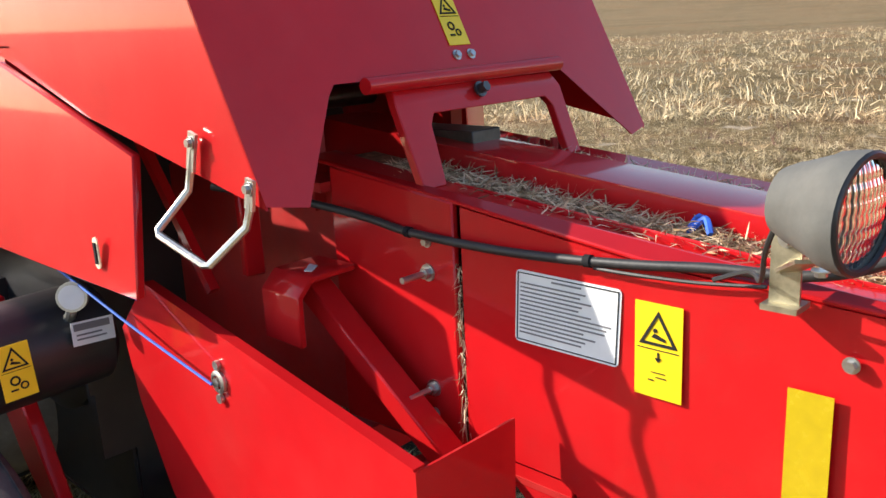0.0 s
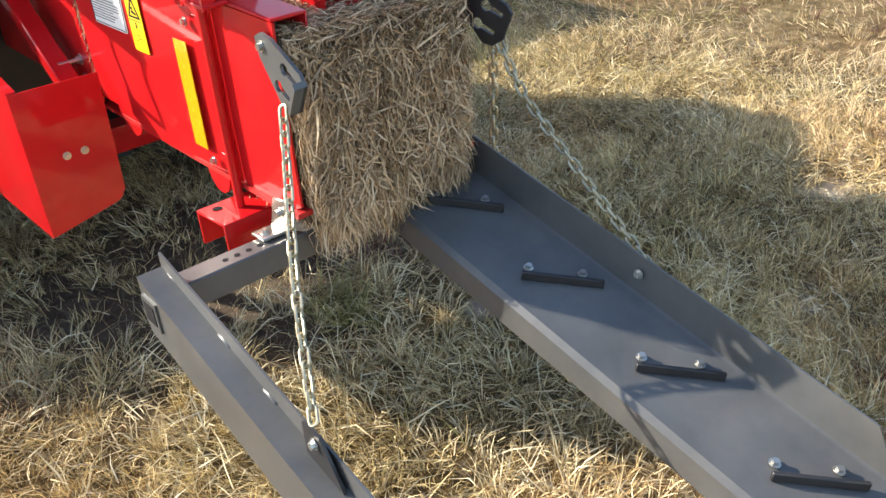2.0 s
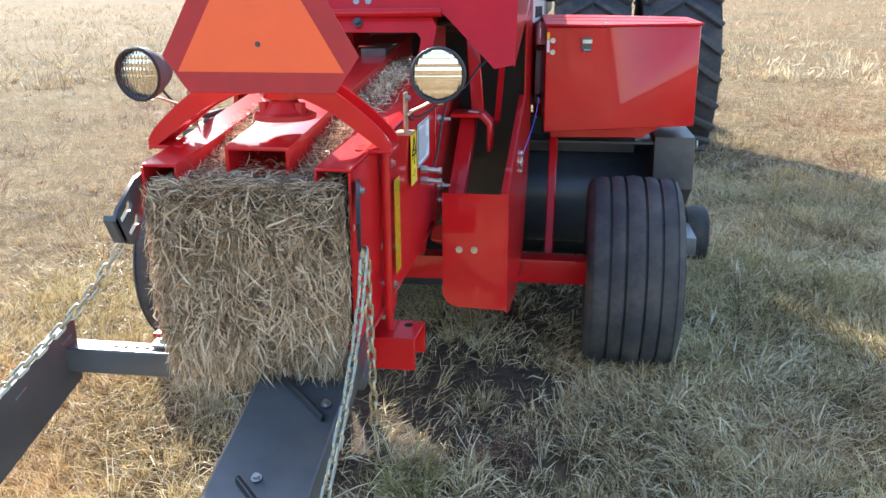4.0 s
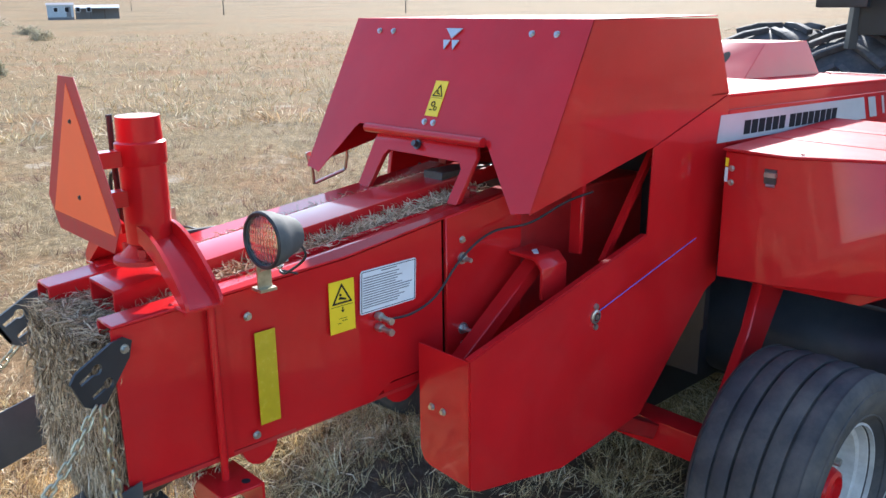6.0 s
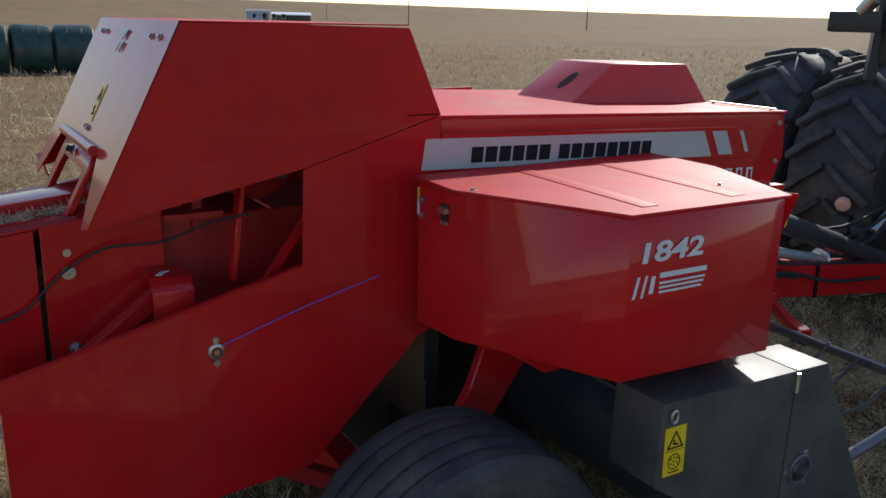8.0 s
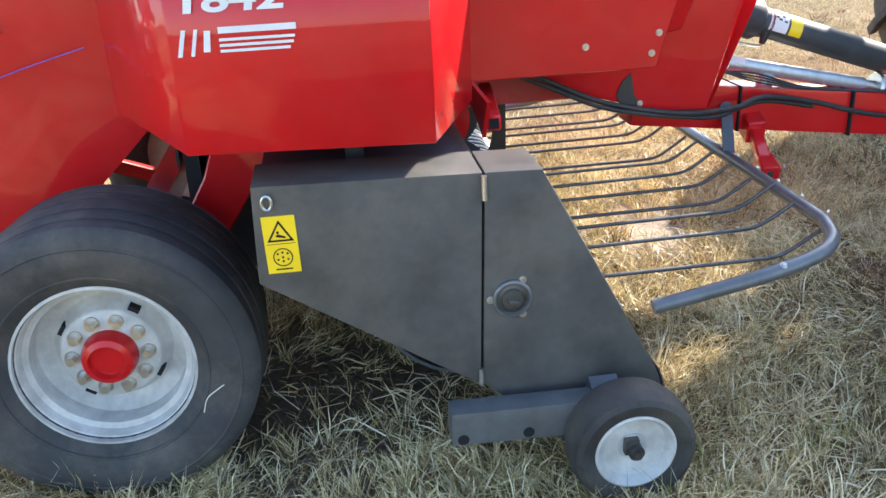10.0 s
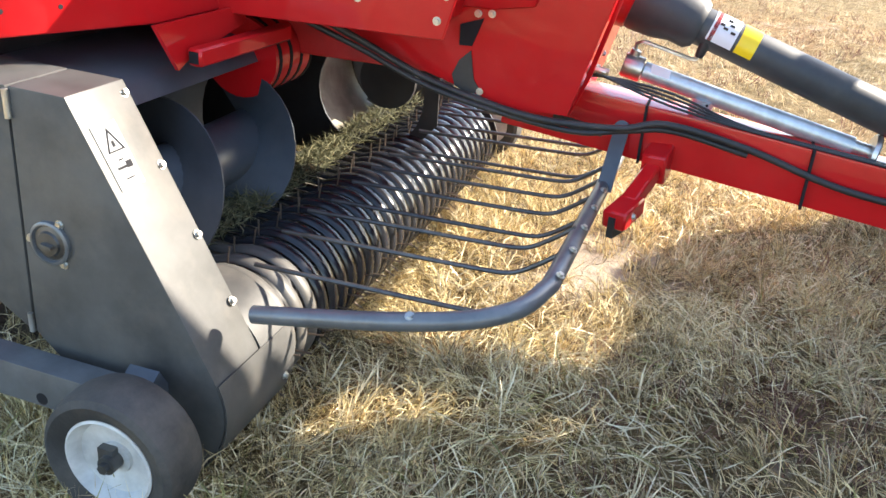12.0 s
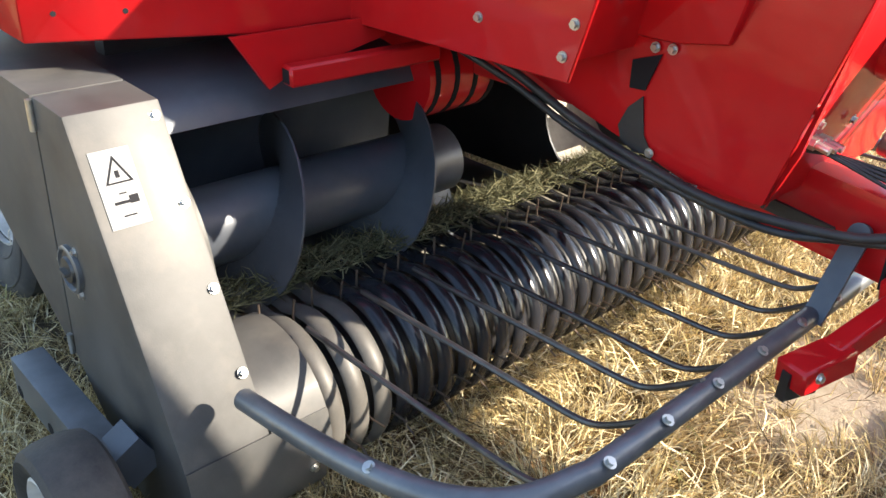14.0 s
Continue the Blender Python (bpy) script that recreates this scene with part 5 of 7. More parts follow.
def pickup():
    rear_p = [(2.71, 0.925), (3.281, 0.912), (3.262, 0.305), (3.255, 0.30), (2.70, 0.668)]
    front_p = [(3.287, 0.912), (3.435, 0.908)] + [(DC.y + 0.210 * math.cos(radians(a)), DC.z + 0.210 * math.sin(radians(a))) for a in range(29, -62, -10)] + [(3.50, 0.07), (3.376, 0.20), (3.268, 0.30)]
    gb = None
    for s in (1, -1):
        xo, xi = s * 1.325, s * 1.132
        bm = B()
        prism(bm, [(xo, y, z) for y, z in rear_p], (xi - xo, 0, 0))
        gb = part("pickup_end_box", bevel(bm, 0.005, 2), GREY, baler, "grey sheet-metal end box of the pickup")
        bm = B()
        if s < 0:
            cyl(bm, (-1.128, DC.y, DC.z), (-1.118, DC.y, DC.z), 0.195, 36)
            beam(bm, (-1.123, 3.26, 0.45), (-1.123, 3.50, 0.22), 0.010, 0.20)
            part("end_plate", bm, BLACK, gb, "dark end plate of the pickup")
        else:
            prism(bm, [(xo, y, z) for y, z in front_p], (xi - xo, 0, 0))
            fr = part("end_box_door", bevel(bm, 0.006, 2), GREY, gb)
            bm = B()
            cyl(bm, (xo + s * 0.004, 3.284, 0.84), (xo + s * 0.004, 3.284, 0.905), 0.008, 10)
            part("door_hinge", bm, STEEL, fr)
            bm = B()
            cyl(bm, (xo + s * 0.004, 3.262, 0.30), (xo + s * 0.004, 3.262, 0.35), 0.007, 10)
            part("door_hinge", bm, STEEL, fr)
            for (y, z) in ((3.450, 0.883), (3.537, 0.724), (3.625, 0.564), (3.713, 0.405)):
                bolt(fr, (s * 1.150, y - 0.003, z - 0.002), (0, 0.875, 0.486))
            # twist knob
            k = Vector((xo, 3.352, 0.555))
            bm = B()
            lathe(bm, [(0.054, 0.0), (0.054, 0.009), (0.050, 0.012), (0.046, 0.012), (0.043, 0.004), (0.0, 0.004)], k, (s, 0, 0), 30)
            kn = part("twist_knob", bm, PIPE, fr, "round dark grey twist latch with steel screws")
            bm = B()
            lathe(bm, [(0.0, 0.0), (0.041, 0.0), (0.041, 0.006), (0.031, 0.008), (0.028, 0.014), (0.0, 0.014)], k, (s, 0, 0), 26)
            part("knob_plate", bm, DARK_STEEL, kn)
            bm = B()
            beam(bm, k + Vector((s * 0.014, -0.012, 0)), k + Vector((s * 0.014, 0.016, -0.004)), 0.022, 0.008)
            part("knob_grip", bm, GREY, kn)
            for a in (60, 180, 300):
                bolt(kn, k + Vector((0, 0.058 * math.cos(radians(a)), 0.058 * math.sin(radians(a)))), (s, 0, 0), SMALL_BOLT)
            warning_decal(gb, (xo + 0.001, 2.728, 0.694), (0, 1, 0), (0, -0.02, 1), 0.082, 0.153, "ring")
            bm = B()
            tube(bm, [(xo + 0.012, 2.745 + 0.012 * math.cos(a), 0.885 + 0.018 * math.sin(a)) for a in (2 * math.pi * i / 16 for i in range(16))], 0.004, 6, closed=True)
            part("chain_ring", bm, STEEL, gb)
            d = Vector((0, 0.882, 0.471))
            u, v = Vector((-1, 0, 0)), Vector((0, -0.471, 0.882))
            o = Vector((1.303, 3.543, 0.7065)) + d * 0.0005
            wl = sheet(fr, "white_decal", o, u, v, 0.080, 0.152, FADED, "faded white safety decal with a warning triangle")
            tr = [(0.015, 0.085), (0.07, 0.085), (0.0425, 0.14)]
            inn = [(0.0210, 0.0885), (0.0640, 0.0885), (0.0425, 0.1315)]
            q = [[tr[i], tr[(i + 1) % 3], inn[(i + 1) % 3], inn[i]] for i in range(3)]
            q += [rect(0.038, 0.096, 0.008, 0.014), rect(0.02, 0.045, 0.03, 0.006), rect(0.05, 0.043, 0.018, 0.016), rect(0.03, 0.02, 0.025, 0.003), rect(0.034, 0.064, 0.014, 0.003)]
            marks(wl, "pictogram", o, u, v, q, INK)
        # gauge wheel on its square-tube arm
        gc = Vector((s * 1.49, 3.635, 0.172))
        bm = B()
        beam(bm, (s * 1.40, 3.16, 0.232), (s * 1.40, 3.62, 0.222), 0.075, 0.10)
        arm = part("gauge_wheel_arm", bevel(bm, 0.006, 2), PIPE, baler, "dark grey square-tube arm of the gauge wheel")
        for y in (3.19, 3.37):
            bm = B()
            cyl(bm, (s * 1.4372, y, 0.20), (s * 1.4382, y, 0.20), 0.016, 14)
            part("arm_hole", bm, INK, arm)
        bm = B()
        beam(bm, (s * 1.40, 3.60, 0.22), (s * 1.33, 3.60, 0.26), 0.08, 0.09)
        part("arm_flange", bm, AUGER, arm)
        bm = B()
        lathe(bm, [(0.108, -0.05), (0.125, -0.062), (0.150, -0.068), (0.164, -0.058), (0.172, -0.03), (0.174, 0.0), (0.172, 0.03), (0.164, 0.058), (0.150, 0.068), (0.125, 0.062), (0.108, 0.05)], gc, (1, 0, 0), 44)
        gw = part("gauge_wheel", bm, GAUGE_RUBBER, baler, "small black gauge wheel with white rim")
        bm = B()
        lathe(bm, [(0.112, 0.055), (0.106, 0.058), (0.098, 0.045), (0.09, 0.028), (0.04, 0.022), (0.038, 0.030), (0.0, 0.030), (0.0, -0.05), (0.108, -0.05)], gc, (s, 0, 0), 36)
        part("rim", bm, RIM, gw, "white rim")
        bm = B()
        cyl(bm, gc + Vector((s * 0.028, 0, 0)), gc + Vector((s * 0.062, 0, 0)), 0.022, 14)
        cyl(bm, gc + Vector((s * 0.060, 0, 0)), gc + Vector((s * 0.075, 0, 0)), 0.013, 6)
        box(bm, (gc.x + (0.03 if s > 0 else -0.05), gc.y - 0.028, gc.z - 0.01), (gc.x + (0.05 if s > 0 else -0.03), gc.y + 0.01, gc.z + 0.034))
        part("hub", bm, DARK_STEEL, gw)
    # curved skirt that closes the box towards the drum
    bm = B()
    yz = [(DC.y + 0.217 * math.cos(radians(a)), DC.z + 0.217 * math.sin(radians(a))) for a in range(24, -97, -8)]
    inn = [(DC.y + 0.213 * math.cos(radians(a)), DC.z + 0.213 * math.sin(radians(a))) for a in range(24, -97, -8)]
    side(bm, yz + inn[::-1], 1.3265, -0.3345)
    up = [(DC.y + 0.214 * math.cos(radians(a)), DC.z + 0.214 * math.sin(radians(a))) for a in range(112, 23, -8)]
    lo = [(DC.y + 0.210 * math.cos(radians(a)), DC.z + 0.210 * math.sin(radians(a))) for a in range(112, 23, -8)]
    side(bm, up + lo[::-1], 1.131, -0.139)
    es = part("end_skirt", bm, GREY, baler, "grey curved end skirt beside the pickup drum")
    bolt(es, (1.04, DC.y + 0.217 * math.cos(-0.2), DC.z + 0.217 * math.sin(-0.2)), (0, 0.98, -0.2))
    # stripper bands, each wrapped round the drum
    bm = B()
    wd = 0.0515
    outer = [(DC.y - 0.22, DC.z + 0.19)] + [(DC.y + DR * math.cos(radians(a)), DC.z + DR * math.sin(radians(a))) for a in range(115, -131, -9)]
    inner = [(DC.y - 0.22, DC.z + 0.175)] + [(DC.y + (DR - 0.014) * math.cos(radians(a)), DC.z + (DR - 0.014) * math.sin(radians(a))) for a in range(115, -131, -9)]
    arch = [(-0.5, 0.0), (-0.42, 0.55), (-0.20, 0.93), (0.0, 1.0), (0.20, 0.93), (0.42, 0.55), (0.5, 0.0)]
    for k in range(len(outer) - 1):
        q = [[bm.verts.new((f * wd, yi + (yo - yi) * h, zi + (zo - zi) * h)) for f, h in arch] for (yo, zo), (yi, zi) in ((outer[k], inner[k]), (outer[k + 1], inner[k + 1]))]
        for j in range(6):
            bm.faces.new((q[0][j], q[0][j + 1], q[1][j + 1], q[1][j]))
    bmesh.ops.remove_doubles(bm, verts=bm.verts, dist=1e-5)
    me = mesh_of("stripper_band", bm, BAND)
    # paler copy for the near bands: wear, and sunlight put into the colour
    worn = me.copy()
    worn.materials.clear()
    worn.materials.append(GREY)
    drum = B()
    cyl(drum, (-1.12, DC.y, DC.z), (1.12, DC.y, DC.z), DR - 0.05, 28)
    dr = part("pickup_drum", drum, BLACK, baler, "dark pickup drum with stripper bands and spring tines")
    pitch = 0.0685
    n = 31
    tb = B()
    tube(tb, [(0, 0, 0.0), (0.0, 0.004, 0.045), (0.0, 0.016, 0.088)], 0.0028, 5)
    tine = mesh_of("spring_tine", tb, TINE)
    rnd = random.Random(5)
    for i in range(n):
        x = (i - (n - 1) / 2) * pitch
        b = new("stripper_band", me if i < n - 4 else worn)
        b.location.x, b.parent = x, dr
        for k, a in enumerate((98, -14, -50)):
            if i == n - 1:
                continue
            t = new("spring_tine", tine)
            aa = radians(a + (i % 2) * 7 + rnd.uniform(-3, 3))
            d = Vector((rnd.uniform(-0.06, 0.06), math.cos(aa), math.sin(aa)))
            t.matrix_world = orient(Vector((x + pitch / 2, DC.y + (DR - 0.05) * math.cos(aa), DC.z + (DR - 0.05) * math.sin(aa))), d)
            t.parent = dr
    # wind guard: bent pipe and curved fingers
    bm = B()
    y, z = 4.455, 0.535
    half = [(1.200, 3.80, 0.412), (1.206, 4.00, 0.452), (1.200, 4.17, 0.484), (1.165, 4.32, 0.508), (1.09, 4.41, 0.522), (0.97, 4.45, 0.532)]
    pts = smooth_path(half, 5) + [Vector((0.4, y, z)), Vector((-0.4, y, z))] + smooth_path([(-a, b, c) for a, b, c in half[::-1]], 5)
    tube(bm, pts, 0.0225, 14)
    wg = part("wind_guard", bm, PIPE, baler, "grey bent pipe of the wind guard with steel fingers")
    fb = B()
    tube(fb, [(0.015, 4.45, 0.528), (0.005, 4.385, 0.476), (0, 4.34, 0.446), (0, 4.30, 0.434), (0, 4.22, 0.430), (0, 3.95, 0.427), (0, 3.66, 0.424)], 0.0068, 8, 5)
    finger = mesh_of("guard_finger", fb, DARK_STEEL)
    for i in range(14):
        x = 0.955 - i * 0.158
        f = new("guard_finger", finger)
        f.location.x, f.parent = x, wg
        f.rotation_euler = (radians(rnd.uniform(-0.4, 0.4)), 0, 0)
        bolt(wg, (x, y + 0.012, z + 0.019), (0, 0.45, 0.9), SMALL_BOLT)
    bolt(wg, (1.206, 4.19, 0.506), (0.5, 0, 0.85), SMALL_BOLT)
    # carrying link from the drawbar
    bm = B()
    beam(bm, (0.262, 4.462, 0.53), (0.170, 4.478, 0.700), 0.046, 0.010, up=(1, 0, 0.5))
    cyl(bm, (0.160, 4.479, 0.702), (0.172, 4.477, 0.706), 0.025, 16)
    part("guard_strap", bm, AUGER, wg, "dark flat strap")
    bm = B()
    beam(bm, (0.20, 4.595, 0.605), (0.37, 4.55, 0.540), 0.048, 0.05)
    gb = part("guard_bracket", bevel(bm, 0.006), RED, wg, "red bent carrying bracket")
    bm = B()
    beam(bm, (0.10, 4.61, 0.635), (0.215, 4.592, 0.605), 0.075, 0.095)
    part("bracket_lug", bevel(bm, 0.006), RED, gb)
    bm = B()
    beam(bm, (0.34, 4.562, 0.538), (0.480, 4.525, 0.525), 0.070, 0.055)
    part("bracket_clamp", bevel(bm, 0.006), RED, gb)
    bm = B()
    beam(bm, (0.40, 4.545, 0.50), (0.485, 4.52, 0.505), 0.02, 0.06)
    part("guard_foot", bm, BLACK, wg)
    bolt(wg, (0.47, 4.575, 0.545), (0.2, 1, 0.1), SMALL_BOLT)
    # cross auger with its trough
    ac = Vector((0, 3.28, 0.52))
    bm = B()
    cyl(bm, (0.20, ac.y, ac.z), (1.12, ac.y, ac.z), 0.10, 26)
    au = part("cross_auger", bm, AUGER, baler, "charcoal cross auger with wide flighting")
    bm = B()
    cyl(bm, (-1.12, ac.y + 0.06, ac.z + 0.03), (-0.80, ac.y + 0.06, ac.z + 0.03), 0.07, 26)
    part("far_tube", bm, AUGER, au)
    # black disc standing in for the shade behind the round opening
    bm = B()
    cyl(bm, (-0.475, 3.46, 0.585), (-0.45, 3.46, 0.585), 0.12, 30)
    part("end_disc", bm, BLACK, au)
    for s in (1, -1):
        bm = B()
        prev = None
        N = 54
        for k in range(N + 1):
            a = 2 * math.pi * 1.93 * k / N + 2.65
            x = s * (1.10 - (0.80 if s > 0 else 0.10) * k / N)
            q = [bm.verts.new((x + o, ac.y + r * math.cos(s * a), ac.z + r * math.sin(s * a))) for r, o in ((0.07, 0), (0.235, 0), (0.235, 0.006), (0.07, 0.006))]
            if prev:
                for j in range(4):
                    bm.faces.new((prev[j], prev[(j + 1) % 4], q[(j + 1) % 4], q[j]))
            else:
                bm.faces.new(q)
            prev = q
        bm.faces.new(prev[::-1])
        part("flighting", bm, AUGER, au)
    bm = B()
    beam(bm, (0.265, ac.y + 0.02, ac.z - 0.04), (0.245, ac.y + 0.09, ac.z - 0.235), 0.125, 0.012, up=(0, 1, 0.3))
    part("paddle", bevel(bm, 0.003), AUGER, au)
    for s in (1, -1):
        bm = B()
        cyl(bm, (s * 1.131, ac.y, ac.z), (s * 1.105, ac.y, ac.z), 0.275, 44)
        part("auger_cheek", bm, GREY, baler, "grey round end cheek of the auger")
    bm = B()
    tr = [(2.72, 0.896), (3.18, 0.886), (3.27, 0.868), (3.325, 0.836), (3.345, 0.795), (3.335, 0.795), (3.315, 0.830), (3.262, 0.860), (3.18, 0.877), (2.72, 0.887)]
    prism(bm, [(1.130, y, z) for y, z in tr], (-0.97, 0, 0))
    prism(bm, [(-1.130, y, z) for y, z in tr], (0.97, 0, 0))
    out, inn = [], []
    for a in range(100, 271, 12):
        out.append((ac.y + 0.30 * math.cos(radians(a)), ac.z + 0.30 * math.sin(radians(a))))
        inn.append((ac.y + 0.29 * math.cos(radians(a)), ac.z + 0.29 * math.sin(radians(a))))
    arc = out + [(3.55, 0.215), (3.55, 0.225)] + inn[::-1]
    prism(bm, [(1.14, y, z) for y, z in arc], (-0.98, 0, 0))
    part("auger_trough", bm, AUGER, baler, "charcoal trough behind the auger")
    # far trough paler than the near one: the sun on it is in the colour
    bm = B()
    prism(bm, [(-0.41, y, z) for y, z in arc], (-0.73, 0, 0))
    part("auger_trough", bm, TROUGH, baler, "pale trough on the far side of the auger, sunlight put into its colour")
    # black feed plate with a round opening, on the far side of the feed mouth
    bm = B()
    rim = [(3.409 + 0.230 * math.cos(radians(a)), 0.534 + 0.230 * math.sin(radians(a))) for a in range(0, 360, 15)]
    pierced(bm, [(2.45, 0.99), (3.70, 0.90), (3.70, 0.44), (3.55, 0.27), (3.30, 0.262), (2.45, 0.245)], [rim], -0.40, -0.008)
    part("feed_plate", bm, BLACK, baler, "black feed plate with a round opening")
    # added black walls that keep the feed opening dark and hide lit parts behind
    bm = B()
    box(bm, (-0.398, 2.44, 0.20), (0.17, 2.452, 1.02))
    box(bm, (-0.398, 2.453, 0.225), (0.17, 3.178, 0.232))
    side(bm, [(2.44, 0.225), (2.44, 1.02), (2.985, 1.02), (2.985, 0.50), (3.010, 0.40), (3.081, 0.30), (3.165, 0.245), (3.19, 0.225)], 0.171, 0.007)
    part("feed_throat", bm, BLACK, baler, "black box added to keep the feed opening dark")
    bm = B()
    box(bm, (-1.125, 3.18, 0.236), (1.125, 3.47, 0.240))
    part("trough_floor", bm, TROUGH, baler, "worn dusty floor of the auger trough")


def drawbar():
    bm = B()
    beam(bm, (0.075, 4.10, 0.745), (0.055, 6.15, 0.50), 0.15, 0.175)
    bevel(bm, 0.012, 2)
    db = part("drawbar", bm, RED, baler, "red square-tube drawbar")
    bm = B()
    beam(bm, (0.055, 6.1, 0.50), (0.05, 6.65, 0.47), 0.10, 0.05)
    part("clevis", bm, DARK_STEEL, db)
    bm = B()
    beam(bm, (0.152, 4.26, 0.70), (0.150, 4.42, 0.68), 0.012, 0.03)
    part("rubber_strip", bm, HOSE, db)
    for y, z in ((4.54, 0.693), (5.03, 0.634)):
        bm = B()
        box(bm, (-0.008, y - 0.004, z - 0.092), (0.160, y + 0.004, z + 0.091))
        part("cable_tie", bm, INK, db)
    # parking jack stowed along the drawbar
    a, b = Vector((0.055, 4.470, 0.872)), Vector((0.035, 5.14, 0.722))
    d = (b - a).normalized()
    bm = B()
    cyl(bm, a, b, 0.029, 22)
    jk = part("parking_jack", bm, SILVER_PAINT, baler, "galvanised parking jack stowed along the drawbar")
    bm = B()
    cyl(bm, b - d * 0.01, b + d * 0.05, 0.023, 18)
    lathe(bm, [(0.0, 0.05), (0.055, 0.05), (0.062, 0.062), (0.060, 0.066), (0.0, 0.058)], b, d, 22)
    part("jack_leg", bm, STEEL, jk)
    bm = B()
    lathe(bm, [(0.036, -0.03), (0.038, -0.025), (0.038, 0.03), (0.030, 0.035)], a, d, 22)
    cyl(bm, a + Vector((0.0, -0.005, 0.02)), a + Vector((0.0, 0.005, 0.052)), 0.016, 14)
    part("jack_head", bm, STEEL, jk)
    bm = B()
    tube(bm, [a + Vector(p) for p in ((0.0, 0.0, 0.045), (0.004, 0.002, 0.072), (0.006, 0.022, 0.082), (0.004, 0.165, 0.048), (0.004, 0.182, 0.048), (0.004, 0.190, 0.062))], 0.006, 8)
    part("crank_rod", bm, STEEL, jk)
    bm = B()
    lathe(bm, [(0.0, 0.0), (0.012, 0.0), (0.015, 0.02), (0.022, 0.088), (0.019, 0.096), (0.0, 0.096)], a + Vector((0.004, 0.188, 0.055)), (0, 0.28, 0.96), 18)
    part("crank_grip", bm, HOSE, jk, "black tapered crank grip")
    sheet(jk, "paper_label", a + d * 0.06 + Vector((0.028, 0, 0.006)), d, Vector((-0.35, 0, 0.94)), 0.06, 0.028, LABEL)
    m = a.lerp(b, 0.34)
    bm = B()
    cyl(bm, m + Vector((0, 0, -0.02)), m + Vector((0.0, -0.012, -0.085)), 0.034, 20)
    cyl(bm, m + Vector((0.0, 0.03, -0.07)), m + Vector((0.0, 0.062, -0.073)), 0.009, 10)
    jb = part("jack_bracket", bm, SILVER_PAINT, jk)
    for z in (-0.03, -0.062):
        bm = B()
        r = 0.007 if z < -0.05 else 0.004
        cyl(bm, m + Vector((0.033, 0.012 if z > -0.05 else -0.008, z)), m + Vector((0.0352, 0.012 if z > -0.05 else -0.008, z)), r, 12)
        part("pin_hole", bm, INK, jb)
    # power take-off shaft in its black guard
    c0, c1 = Vector((0.03, 4.44, 1.085)), Vector((0.02, 6.25, 0.475))
    d = (c1 - c0).normalized()
    bm = B()
    lathe(bm, [(0.098, 0.0), (0.100, 0.03), (0.094, 0.10), (0.080, 0.15), (0.080, 0.20), (0.066, 0.22)], c0, d, 26)
    pto = part("drive_shaft", bm, SHAFT_BLACK, baler, "black guarded drive shaft")
    bm = B()
    lathe(bm, [(0.0, 0.15), (0.057, 0.15), (0.057, 0.95), (0.050, 0.96), (0.050, 1.85), (0.0, 1.85)], c0, d, 24)
    g = part("shaft_guard", bm, SHAFT_BLACK, pto)
    n = Vector((0.75, 0.30, 0.60))
    n = (n - d * n.dot(d)).normalized()
    w = d.cross(n)

    def wrap(name, a0, a1, material, label=""):
        """A decal bent round the guard, from a0 to a1 along it."""
        bm = B()
        rows = []
        for k in range(13):
            t = radians(-62 + k * 10.3)
            q = n * math.cos(t) + w * math.sin(t)
            rows.append([bm.verts.new(c0 + d * u + q * r) for u, r in ((a0, 0.0574), (a1, 0.0574), (a1, 0.0584), (a0, 0.0584))])
        for p_, q_ in zip(rows, rows[1:]):
            for j in range(4):
                bm.faces.new((p_[j], p_[(j + 1) % 4], q_[(j + 1) % 4], q_[j]))
        bm.faces.new(rows[0])
        bm.faces.new(rows[-1][::-1])
        return part(name, bm, material, g, label)

    wd = wrap("white_decal", 0.245, 0.325, LABEL, "white decal round the shaft guard")
    wrap("red_band", 0.251, 0.263, SIGN_RED)
    wrap("warning_decal", 0.335, 0.390, YELLOW, "yellow decal round the shaft guard")
    for k, (u, v) in enumerate(((0.285, 0.012), (0.300, -0.004), (0.290, -0.018), (0.272, 0.004), (0.310, 0.016))):
        bm = B()
        p = c0 + d * u + (n * math.cos(v / 0.058) + w * math.sin(v / 0.058)) * 0.0588
        beam(bm, p - d * 0.007, p + d * 0.007, 0.008, 0.0012, up=n)
        part("small_print", bm, INK, wd)
    bm = B()
    lathe(bm, [(0.118, 0.0), (0.122, 0.04), (0.118, 0.18), (0.104, 0.26), (0.09, 0.27)], c0 - d * 0.25, d, 28)
    part("gearbox_cone", bm, RED, pto)
    for k in range(3):
        bm = B()
        o = 0.05 * k
        tube(bm, [(-0.12 + o, 4.45, 1.0), (-0.10 + o, 4.9, 0.90), (-0.06 + o, 5.5, 0.84 - o), (-0.1 + o, 6.1, 0.95), (-0.12 + o, 6.5, 1.05)], 0.010, 8, 5)
        part("hose", bm, HOSE, db)


